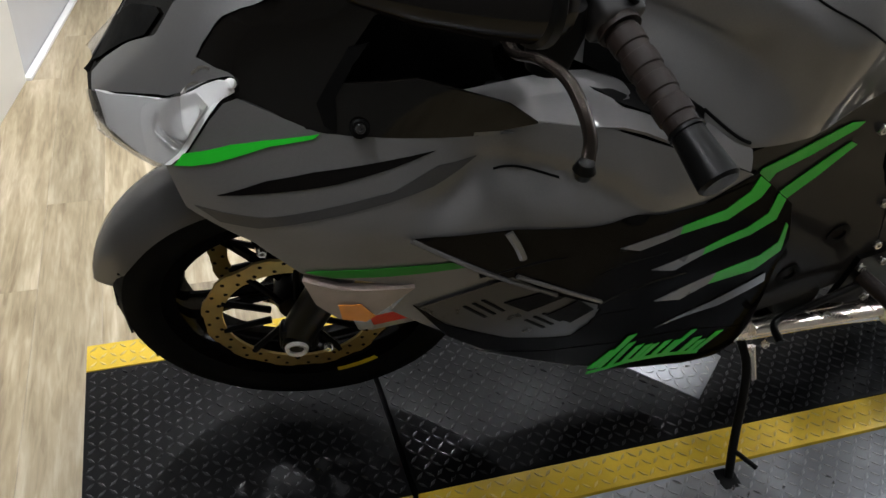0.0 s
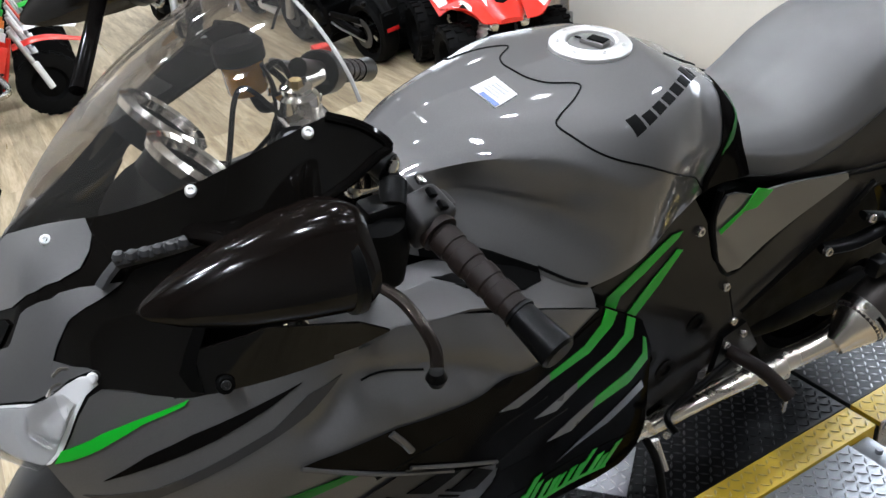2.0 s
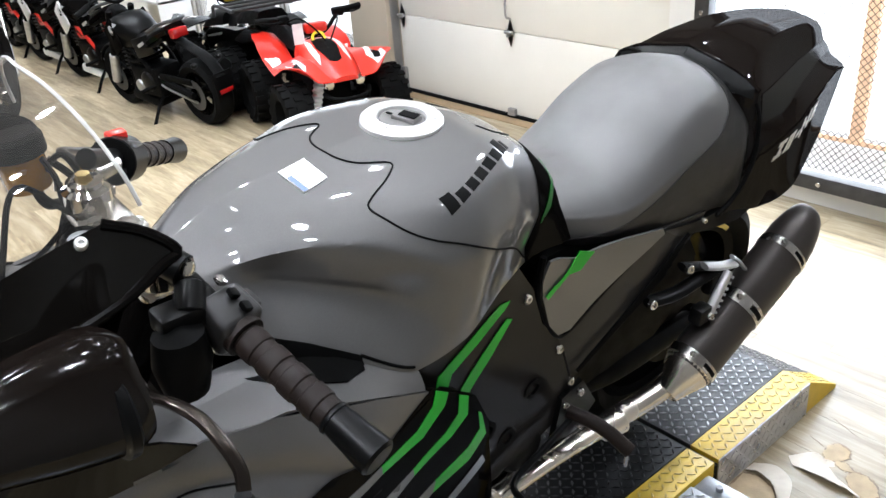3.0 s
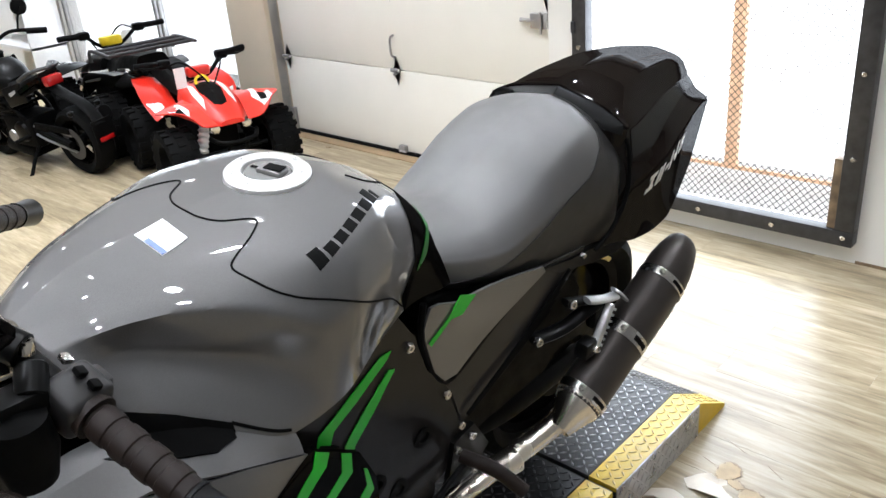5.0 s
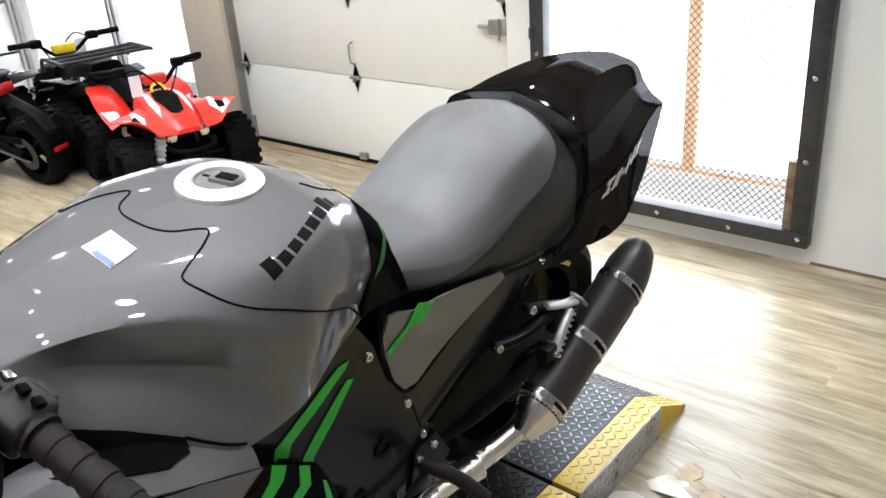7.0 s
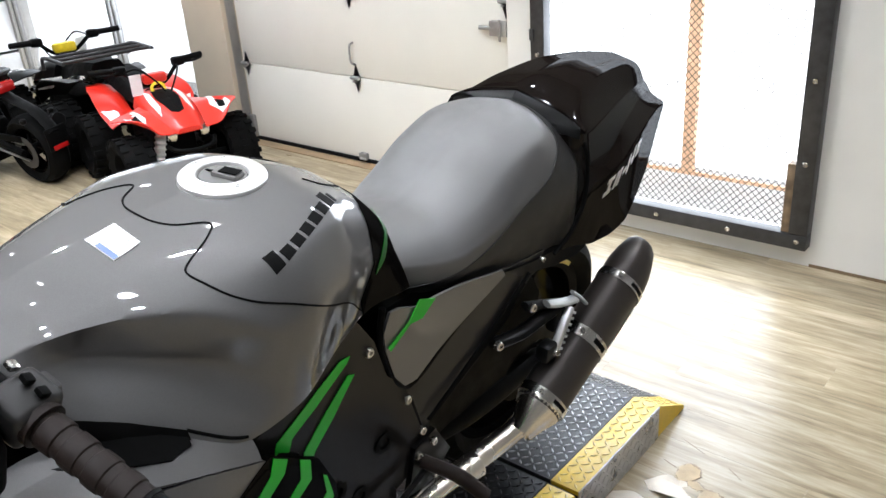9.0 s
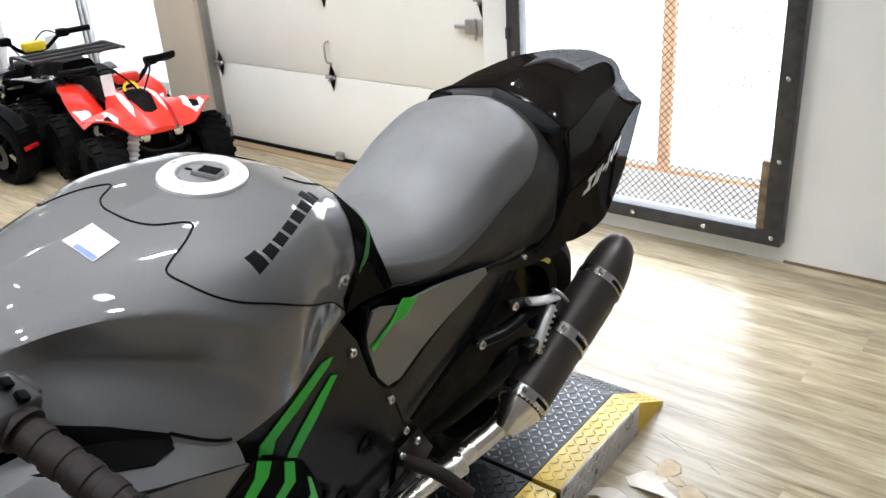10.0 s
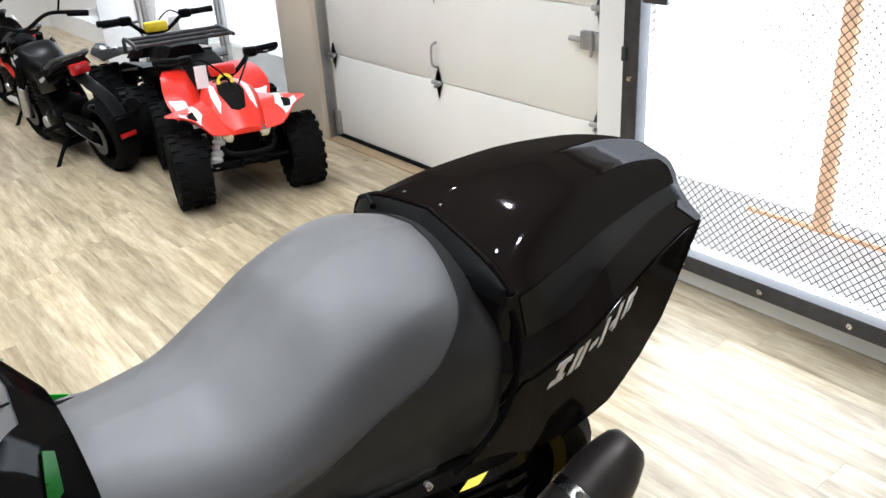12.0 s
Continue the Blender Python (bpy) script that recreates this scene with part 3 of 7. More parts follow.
TANK_BASE = section_map([
    (0.32, [(0, 0.99), (0.03, 0.988), (0.05, 0.98), (0.10, 0.95), (0.12, 0.90)]),
    (0.42, [(0, 1.033), (0.055, 1.03), (0.10, 1.015), (0.16, 0.955), (0.178, 0.875)]),
    (0.54, [(0, 1.045), (0.085, 1.042), (0.15, 1.025), (0.218, 0.95), (0.228, 0.82)]),
    (0.64, [(0, 1.052), (0.10, 1.048), (0.18, 1.032), (0.225, 0.95), (0.213, 0.815)]),
    (0.74, [(0, 1.055), (0.09, 1.05), (0.165, 1.03), (0.195, 0.94), (0.186, 0.845)]),
    (0.82, [(0, 1.03), (0.07, 1.025), (0.135, 1.0), (0.165, 0.92), (0.165, 0.855)]),
    (0.90, [(0, 0.975), (0.055, 0.97), (0.105, 0.95), (0.14, 0.90), (0.155, 0.84)]),
    (0.935, [(0, 0.925), (0.035, 0.922), (0.08, 0.905), (0.118, 0.87), (0.145, 0.83)]),
])


def ramp01(a, b, v):
    t = min(max((v - a) / (b - a), 0.0), 1.0)
    return t * t * (3 - 2 * t)


CREST = pchip([0.32, 0.43, 0.50, 0.565, 0.605, 0.632, 0.66], [0.57, 0.57, 0.585, 0.66, 0.75, 0.93, 1.05])
BANDLOW = pchip([0.32, 0.42, 0.50, 0.57, 0.605, 0.632, 0.66], [0.66, 0.725, 0.775, 0.84, 0.90, 0.985, 1.08])


def TANK(y, u, side=1):
    """The tank's skin with its knee hollow: a crisp brow, a band that turns under, and a flank that comes out again."""
    p = TANK_BASE(y, u, side)
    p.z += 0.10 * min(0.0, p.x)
    c, w = CREST(y), BANDLOW(y)
    if u > c:
        q = (u - c) / (w - c)
        deep = q if q < 1 else 1 - 0.85 * ramp01(w, max(1.0, w + 0.01), u)
        deep -= 0.10 * math.exp(-((q - 1) / 0.25) ** 2)
        p.x -= side * 0.055 * deep * ramp01(0.32, 0.42, y) * (1 - ramp01(0.52, 0.632, y))
        p.z -= 0.004 * min(q, 1) * ramp01(0.32, 0.42, y) * (1 - ramp01(0.52, 0.632, y))
    return p


part("tank", shell(TANK, 0.32, 0.935, 90, 72), PAINT, bike, "grey metallic fuel tank")
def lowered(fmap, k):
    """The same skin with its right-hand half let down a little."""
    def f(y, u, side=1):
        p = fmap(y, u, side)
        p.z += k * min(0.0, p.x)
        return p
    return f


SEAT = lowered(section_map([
    (0.885, [(0, 0.905), (0.03, 0.904), (0.055, 0.895), (0.075, 0.878), (0.082, 0.868), (0.086, 0.855), (0.084, 0.84)]),
    (0.96, [(0, 0.885), (0.045, 0.883), (0.082, 0.872), (0.112, 0.852), (0.12, 0.842), (0.124, 0.815), (0.112, 0.788)]),
    (1.06, [(0, 0.886), (0.055, 0.883), (0.105, 0.87), (0.14, 0.842), (0.149, 0.828), (0.151, 0.8), (0.136, 0.773)]),
    (1.14, [(0, 0.922), (0.065, 0.918), (0.122, 0.9), (0.154, 0.868), (0.162, 0.85), (0.163, 0.81), (0.148, 0.764)]),
    (1.21, [(0, 0.97), (0.07, 0.966), (0.128, 0.944), (0.157, 0.902), (0.166, 0.88), (0.17, 0.83), (0.159, 0.758)]),
    (1.29, [(0, 0.998), (0.07, 0.994), (0.128, 0.974), (0.157, 0.93), (0.167, 0.905), (0.175, 0.85), (0.166, 0.753)]),
    (1.34, [(0, 1.003), (0.06, 0.999), (0.112, 0.982), (0.143, 0.955), (0.155, 0.932), (0.177, 0.86), (0.168, 0.75)]),
    (1.375, [(0, 0.998), (0.045, 0.994), (0.085, 0.982), (0.114, 0.966), (0.13, 0.95), (0.176, 0.88), (0.182, 0.748)]),
    (1.405, [(0, 0.985), (0.03, 0.982), (0.06, 0.976), (0.088, 0.968), (0.105, 0.958), (0.16, 0.9), (0.176, 0.746)]),
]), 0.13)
part("seat", shell(SEAT, 0.885, 1.405, 60, 48), SEATV, bike, "black vinyl seat with a crisp upper edge", None, 50)
# Overlay that puts the shade of the seat's side into the colour.
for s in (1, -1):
    part("seat_side_shade", skin([(0.90, 0.93), (0.96, 0.875), (1.02, 0.825), (1.10, 0.765), (1.17, 0.71), (1.23, 0.672), (1.265, 0.655), (1.30, 0.635), (1.335, 0.57), (1.356, 0.46), (1.37, 0.30), (1.378, 0.15), (1.38, 0.0), (1.404, 0.0), (1.404, 0.995), (1.30, 0.995), (1.10, 0.995), (0.96, 0.995), (0.90, 0.995)], SEAT, 0.002, 0.0022, (0.014, 0.03), s), SEAT_SHADE, bike, "side of the seat with shade put into its vinyl", None, 50)
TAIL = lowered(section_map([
    (1.385, [(0, 0.978), (0.05, 0.974), (0.10, 0.955), (0.135, 0.90), (0.160, 0.86), (0.172, 0.80), (0.168, 0.738)]),
    (1.41, [(0, 1.006), (0.108, 0.99), (0.163, 0.966), (0.166, 0.90), (0.184, 0.862), (0.188, 0.785), (0.175, 0.732)]),
    (1.432, [(0, 1.016), (0.106, 1.0), (0.161, 0.968), (0.170, 0.897), (0.194, 0.868), (0.198, 0.78), (0.178, 0.728)]),
    (1.50, [(0, 1.03), (0.096, 1.016), (0.146, 0.97), (0.172, 0.902), (0.2, 0.885), (0.2, 0.79), (0.178, 0.712)]),
    (1.60, [(0, 1.034), (0.081, 1.024), (0.123, 0.971), (0.154, 0.94), (0.183, 0.908), (0.186, 0.8), (0.17, 0.703)]),
    (1.70, [(0, 1.026), (0.066, 1.018), (0.1, 0.966), (0.125, 0.945), (0.158, 0.918), (0.16, 0.81), (0.15, 0.722)]),
    (1.80, [(0, 1.004), (0.05, 0.997), (0.075, 0.954), (0.096, 0.935), (0.131, 0.914), (0.133, 0.86), (0.128, 0.815)]),
    (1.855, [(0, 0.976), (0.04, 0.97), (0.06, 0.942), (0.082, 0.92), (0.118, 0.905), (0.116, 0.89), (0.112, 0.878)]),
    (1.885, [(0, 0.945), (0.032, 0.94), (0.048, 0.917), (0.068, 0.904), (0.092, 0.888), (0.09, 0.875), (0.088, 0.865)]),
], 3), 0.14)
part("tail_cowl", shell(TAIL, 1.385, 1.885, 60, 30), BLACKT, bike, "gloss black tail cowl over the passenger seat", None, 24)

HALF = pchip([-0.225, -0.21, -0.17, -0.13, -0.06, 0.03, 0.12, 0.28, 0.40, 0.55, 0.70, 0.85, 1.0], [0.02, 0.06, 0.135, 0.19, 0.232, 0.262, 0.276, 0.285, 0.272, 0.24, 0.215, 0.16, 0.15])
DROP = pchip([0.16, 0.2, 0.25, 0.32, 0.42, 0.55, 0.65, 0.74, 0.785, 0.83, 0.88, 0.93, 0.98, 1.05], [0.3, 0.6, 0.82, 0.92, 0.965, 0.99, 1.02, 1.015, 1.0, 0.945, 0.86, 0.77, 0.67, 0.52])


RIDGE = pchip([0.09, 0.13, 0.183, 0.252, 0.326, 0.40], [0.812, 0.822, 0.857, 0.845, 0.815, 0.774])


def SIDE(y, z, side=1):
    """The fairing's flank, with its ridge over the air outlet."""
    d = z - RIDGE(y)
    w = ramp01(0.07, 0.15, y) * (1 - ramp01(0.35, 0.42, y))
    relief = -0.017 * math.exp(-d / 0.020) if d > 0 else -0.017 + 0.017 * ramp01(-0.006, 0.042, -d)
    return Vector((side * (HALF(y) * DROP(z) + w * relief), y, z))

EDGE_X = pchip([-0.225, -0.12, -0.08, 0.0, 0.07, 0.19, 0.30], [0.0, 0.0, 0.02, 0.085, 0.133, 0.173, 0.185])
EDGE_Z = pchip([-0.225, -0.20, -0.155, -0.107, -0.08, 0.0, 0.07, 0.19, 0.30], [0.84, 0.875, 0.95, 1.02, 1.03, 1.06, 1.095, 1.15, 1.175])
SHO_Z = pchip([-0.225, -0.148, -0.071, 0.005, 0.165, 0.326], [0.8, 0.826, 0.919, 0.894, 0.888, 0.885])


def UPPER(y, u, side=1):
    a, b = Vector((EDGE_X(y), y, EDGE_Z(y))), SIDE(y, SHO_Z(y))
    n = Vector((b.z - a.z, 0, a.x - b.x)).normalized() * -1
    p = a.lerp(b, u) + n * 0.022 * math.sin(math.pi * u)
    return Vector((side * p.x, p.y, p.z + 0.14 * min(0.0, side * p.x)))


COVER_X = pchip([0.45, 0.6, 0.7, 0.82, 0.92, 1.0, 1.17, 1.35], [0.225, 0.20, 0.18, 0.165, 0.162, 0.158, 0.17, 0.18])


def COVER(y, z, side=1):
    return Vector((side * COVER_X(y), y, z))

FAIR = [(-0.148, 0.826), (-0.133, 0.789), (-0.068, 0.766), (-0.02, 0.729), (0.045, 0.723), (0.105, 0.712), (0.08, 0.672), (0.161, 0.615), (0.207, 0.565), (0.296, 0.52), (0.42, 0.445), (0.54, 0.38), (0.62, 0.345), (0.70, 0.325), (0.75, 0.325), (0.757, 0.37), (0.722, 0.50), (0.69, 0.63), (0.65, 0.71), (0.561, 0.784), (0.465, 0.832), (0.374, 0.867), (0.326, 0.885), (0.244, 0.898), (0.165, 0.888), (0.005, 0.894), (-0.071, 0.919)] + [(y, SHO_Z(y)) for y in (-0.085, -0.10, -0.115, -0.13)]


def patch(name, poly, fmap, mat, parent, label="", off=0.0012, side=1, step=0.025, thick=0.0011):
    return part(name, skin(poly, fmap, thick, off, step, side), mat, parent, label)


GREYV = plain("grey vinyl fade", (0.13, 0.13, 0.135), 0.3, vary=0.08)
VENTG = plain("dark grille grey", (0.017, 0.015, 0.012), 0.3, vary=0.2)
FADEG = plain("dull green print", (0.012, 0.17, 0.012), 0.35, vary=0.1, spec=0.3)
for s in (1, -1):
    sf = part("side_fairing", skin(FAIR, SIDE, 0.006, 0, 0.010, s), PAINT, bike, "grey metallic side fairing")
    # Black backing added so that slits in the fairing stay dark.
    part("fairing_backing", skin([(y, z) for y, z in FAIR if y > -0.13], SIDE, 0.004, -0.03, 0.05, s), MATT, sf, "black backing sheet that keeps gaps dark")
    patch("dark_flash", [(-0.1, 0.816), (-0.052, 0.841), (-0.002, 0.856), (0.079, 0.87), (0.123, 0.877), (0.079, 0.862), (0.02, 0.845), (-0.036, 0.832)], SIDE, BLACK, sf, "black flash", side=s)
    # Shade of the fairing's crease laid on as a dark paint band.
    patch("crease_shade", [(-0.124, 0.796), (-0.055, 0.801), (0.013, 0.821), (0.078, 0.839), (0.126, 0.862), (0.17, 0.866), (0.151, 0.855), (0.12, 0.84), (0.072, 0.827), (0.002, 0.807), (-0.061, 0.787), (-0.1, 0.785)], SIDE, PAINT_DK, sf, "crease shade put in as a dark band", side=s)
    patch("air_outlet", [(0.095, 0.785), (0.213, 0.79), (0.352, 0.776), (0.484, 0.767), (0.553, 0.776), (0.599, 0.747), (0.645, 0.70), (0.685, 0.625), (0.695, 0.60), (0.66, 0.56), (0.56, 0.545), (0.46, 0.575), (0.352, 0.626), (0.278, 0.676), (0.195, 0.725)], SIDE, BLACK, sf, "black air outlet", 0.0031, s, 0.014)
    part("fairing_rear", skin([(0.484, 0.767), (0.545, 0.784), (0.563, 0.788), (0.654, 0.714), (0.694, 0.632), (0.726, 0.501), (0.7605, 0.37), (0.7535, 0.321), (0.70, 0.321), (0.62, 0.341), (0.54, 0.376), (0.42, 0.441), (0.353, 0.53), (0.36, 0.60), (0.40, 0.70)], SIDE, 0.009, 0.0018, 0.014, s), BLACK, sf, "gloss black rear end of the fairing")
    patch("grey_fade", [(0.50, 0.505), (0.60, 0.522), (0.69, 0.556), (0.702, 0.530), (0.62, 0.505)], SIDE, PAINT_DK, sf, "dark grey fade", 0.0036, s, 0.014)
    part("ridge_line", tube([SIDE(y, z, s) + Vector((s * 0.0006, 0, 0)) for y, z in ((0.190, 0.849), (0.205, 0.850), (0.227, 0.847), (0.268, 0.834))], 0.0015, 6, 4), MATT, sf, "thin dark line along the ridge")
    part("slat", tube([SIDE(0.18, 0.722, s), SIDE(0.27, 0.74, s), SIDE(0.37, 0.728, s)], 0.004, 6), SATIN, sf)
    part("slat", tube([SIDE(0.27, 0.668, s), SIDE(0.36, 0.70, s), SIDE(0.45, 0.70, s)], 0.004, 6), SATIN, sf)
    part("slat", tube([SIDE(0.33, 0.625, s), SIDE(0.42, 0.645, s), SIDE(0.5, 0.635, s)], 0.004, 6), SATIN, sf)
    part("fin", tube([SIDE(y, z, s) + Vector((s * 0.004, 0, 0)) for y, z in ((0.095, 0.785), (0.15, 0.752), (0.205, 0.719), (0.285, 0.676))], 0.0032, 6, 4), PAINT, sf, "grey edge fin of the outlet")
    part("fin", tube([SIDE(y, z, s) + Vector((s * 0.005, 0, 0)) for y, z in ((0.225, 0.720), (0.29, 0.684), (0.358, 0.640))], 0.003, 6, 4), PAINT, sf, "grey edge fin of the outlet")
    part("outlet_bar", tube([SIDE(y, z, s) + Vector((s * 0.004, 0, 0)) for y, z in ((0.205, 0.788), (0.218, 0.768), (0.228, 0.748))], 0.0035, 6, flat=1.5), PAINT, sf)
    for g, v in (([(0.359, 0.735), (0.451, 0.742), (0.452, 0.728), (0.392, 0.721)], [(0.451, 0.742), (0.523, 0.743), (0.557, 0.762), (0.566, 0.784), (0.590, 0.765), (0.582, 0.746), (0.536, 0.722), (0.452, 0.728)]), ([(0.426, 0.674), (0.516, 0.678), (0.517, 0.664), (0.471, 0.654)], [(0.516, 0.678), (0.585, 0.691), (0.613, 0.709), (0.614, 0.745), (0.634, 0.729), (0.635, 0.692), (0.598, 0.674), (0.517, 0.664)]), ([(0.463, 0.591), (0.57, 0.604), (0.567, 0.579), (0.522, 0.563)], [(0.57, 0.604), (0.643, 0.615), (0.669, 0.636), (0.661, 0.678), (0.669, 0.67), (0.688, 0.61), (0.652, 0.579), (0.567, 0.579)])):
        patch("stripe_fade", g, SIDE, GREYV, sf, "grey start of a stripe", 0.0042, s, 0.014)
        patch("stripe", v, SIDE, GREEN, sf, "bright green stripe", 0.0042, s, 0.014)
    # Shadow below the vent plate, painted on as a black patch.
    patch("vent_shadow", [(0.105, 0.682), (0.15, 0.640), (0.235, 0.596), (0.335, 0.568), (0.372, 0.602), (0.44, 0.585), (0.53, 0.552), (0.43, 0.540), (0.353, 0.534), (0.211, 0.572), (0.155, 0.615)], SIDE, BLACK, sf, "shadow under the vent plate put in as black", 0.0022, s, 0.014)
    vent = patch("vent_plate", [(0.22, 0.718), (0.278, 0.68), (0.356, 0.634), (0.359, 0.607), (0.33, 0.575), (0.235, 0.60), (0.15, 0.645), (0.112, 0.679)], SIDE, VENTG, sf, "grey vent plate with dark windows", 0.004, s, 0.014)
    for q in ([(0.217, 0.675), (0.266, 0.687), (0.297, 0.67), (0.251, 0.653)], [(0.28, 0.641), (0.32, 0.658), (0.35, 0.628), (0.32, 0.611)]):
        patch("vent_window", q, SIDE, MATT, vent, "dark vent window", 0.0055, s, 0.014)
    for k in range(3):
        for y0, z0 in ((0.165, 0.675), (0.25, 0.636)):
            y1, z1 = y0 + 0.011 * k, z0 + 0.004 * k
            patch("slot", [(y1, z1), (y1 + 0.03, z1 - 0.024), (y1 + 0.034, z1 - 0.023), (y1 + 0.004, z1 + 0.001)], SIDE, MATT, vent, "", 0.0055, s, 0.02)
    patch("nose_stripe", [(-0.128, 0.852), (-0.082, 0.873), (-0.049, 0.882), (0.005, 0.893), (-0.001, 0.888), (-0.044, 0.877), (-0.073, 0.864), (-0.1, 0.851), (-0.138, 0.834)], SIDE, GREEN, sf, "bright green stripe", 0.002, s, 0.02)
    patch("low_stripe", [(-0.016, 0.733), (0.002, 0.738), (0.081, 0.746), (0.151, 0.749), (0.171, 0.75), (0.159, 0.739), (0.076, 0.732), (0.014, 0.728)], SIDE, FADEG, sf, "fading green stripe", 0.002, s, 0.02)
    # lower black sweep and belly lettering
    patch("belly_panel", [(0.19, 0.580), (0.211, 0.570), (0.353, 0.532), (0.51, 0.481), (0.644, 0.437), (0.742, 0.395), (0.752, 0.36), (0.745, 0.329), (0.70, 0.329), (0.62, 0.349), (0.54, 0.384), (0.42, 0.449), (0.30, 0.522)], SIDE, BLACK, sf, "black belly panel", 0.0026, s, 0.014)
    for y0, hh, wd, sh in ((0.392, 0.030, 0.012, 0.030), (0.408, 0.058, 0.011, 0.040), (0.430, 0.044, 0.010, 0.026), (0.455, 0.034, 0.011, 0.022), (0.478, 0.032, 0.011, 0.020), (0.492, 0.030, 0.010, 0.024), (0.520, 0.034, 0.011, 0.022), (0.545, 0.034, 0.011, 0.020), (0.552, 0.052, 0.008, 0.040), (0.585, 0.036, 0.012, 0.024), (0.606, 0.030, 0.011, 0.018), (0.622, 0.046, 0.011, 0.034)):
        z0 = 0.462 - (y0 - 0.392) * 0.37
        patch("lettering", [(y0, z0), (y0 + sh, z0 + hh), (y0 + sh + wd * 1.5, z0 + hh - 0.003), (y0 + wd, z0 - 0.006)], SIDE, GREEN, sf, "green slanted lettering strokes", 0.0045, s, 0.014)
    patch("lettering", [(0.395, 0.452), (0.47, 0.441), (0.55, 0.412), (0.64, 0.376), (0.64, 0.368), (0.55, 0.403), (0.47, 0.432), (0.395, 0.446)], SIDE, GREEN, sf, "green slanted lettering strokes", 0.0045, s, 0.02)
    # front turn signal
    sig = patch("turn_signal", [(-0.019, 0.723), (0.02, 0.713), (0.07, 0.714), (0.104, 0.716), (0.084, 0.694), (0.053, 0.660), (0.021, 0.664), (-0.004, 0.686)], SIDE, LENSW, bike, "clear turn signal lens with an amber bulb", 0.006, s, 0.02, 0.012)
    patch("bulb_glow", [(0.02, 0.69), (0.045, 0.692), (0.062, 0.672), (0.052, 0.662), (0.025, 0.666)], SIDE, ORANGE, sig, "amber bulb", 0.0085, s, 0.02)
    # upper cowl and nose
    up = part("upper_cowl", skin([(-0.222, 0.0), (0.208, 0.0), (0.240, 0.08), (0.265, 0.18), (0.245, 0.21), (0.20, 0.27), (0.12, 0.31), (0.06, 0.45), (0.035, 0.62), (0.03, 0.75), (0.10, 0.72), (0.20, 0.86), (0.235, 0.95), (0.17, 1.0), (-0.222, 1.0)], UPPER, 0.004, 0, (0.02, 0.1), s), BLACKU, bike, "gloss black upper cowl")
    # Two grey patches outlined by reflections in the cowl's single gloss paint.
    patch("nose_sheen", [(-0.165, 0.0), (-0.12, 0.0), (-0.08, 0.0), (-0.028, 0.0), (-0.028, 0.10), (-0.036, 0.20), (-0.050, 0.31), (-0.072, 0.38), (-0.098, 0.37), (-0.125, 0.30), (-0.148, 0.16)], UPPER, PAINT, up, "reflection on the nose put in as a grey patch", 0.002, s, (0.02, 0.1))
    patch("brow_sheen", [(-0.214, 0.20), (-0.198, 0.20), (-0.165, 0.31), (-0.140, 0.40), (-0.118, 0.38), (-0.085, 0.46), (-0.050, 0.42), (-0.016, 0.37), (-0.045, 0.50), (-0.080, 0.62), (-0.104, 0.70), (-0.088, 0.82), (-0.070, 0.90), (-0.082, 0.885), (-0.11, 0.80), (-0.146, 0.66), (-0.19, 0.58), (-0.216, 0.5)], UPPER, PAINT, up, "grey brow over the headlight, outlined by a reflection", 0.002, s, (0.02, 0.1))
    patch("ram_intake", [(-0.176, 0.02), (-0.160, 0.10), (-0.135, 0.29), (-0.132, 0.34), (-0.150, 0.35), (-0.170, 0.28), (-0.200, 0.15), (-0.212, 0.05), (-0.208, 0.0), (-0.178, 0.0)], UPPER, MATT, up, "black ram-air opening in the nose", 0.003, s, (0.02, 0.1))
    head = patch("headlight", [(-0.212, 0.50), (-0.19, 0.595), (-0.146, 0.675), (-0.109, 0.815), (-0.074, 0.92), (-0.072, 0.97), (-0.097, 0.985), (-0.124, 0.99), (-0.147, 0.995), (-0.172, 0.99), (-0.205, 0.93)], UPPER, WHITEPL, bike, "white headlight under a clear lens", 0.002, s, (0.015, 0.06))
    patch("reflector", [(-0.144, 0.72), (-0.129, 0.735), (-0.105, 0.85), (-0.097, 0.95), (-0.12, 0.94), (-0.134, 0.89), (-0.146, 0.8)], UPPER, WHITESTEEL, head, "bright reflector", 0.0045, s, (0.01, 0.04))
    patch("bulb_shield", [(-0.131, 0.82), (-0.118, 0.85), (-0.102, 0.92), (-0.103, 0.955), (-0.118, 0.965), (-0.127, 0.92)], UPPER, WHITEPL, head, "bright bulb shield", 0.009, s, (0.01, 0.04))
    for k in range(4):
        a = 0.012 * k
        part("reflector_rib", tube([UPPER(-0.146 + a, 0.80 - 0.02 * k, s), UPPER(-0.137 + a, 0.79 - 0.01 * k, s), UPPER(-0.128 + a, 0.81, s)], 0.0028, 6), STEEL, head)
    for r0 in (0.0, 0.28, 0.55):
        part("reflector_rim", tube([UPPER(-0.148 + 0.03 * r0, 0.74 + 0.06 * r0, s), UPPER(-0.153 + 0.03 * r0, 0.84, s), UPPER(-0.135 + 0.02 * r0, 0.95, s)], 0.004, 8), ALU, head)
    part("running_light", moved(lathe([(0, 0), (0.006, 0.002), (0.005, 0.008), (0, 0.01)], 12), Matrix.Translation(UPPER(-0.075, 0.93, s)) @ along((0, 0, 0), (s, -0.4, 0.8))), WHITEPL, head)
    part("lens", skin([(-0.212, 0.50), (-0.19, 0.595), (-0.146, 0.675), (-0.109, 0.815), (-0.074, 0.92), (-0.072, 0.97), (-0.097, 0.985), (-0.147, 0.995), (-0.205, 0.93)], UPPER, 0.002, 0.014, (0.02, 0.08), s), CLEAR, head, "clear lens").visible_shadow = False
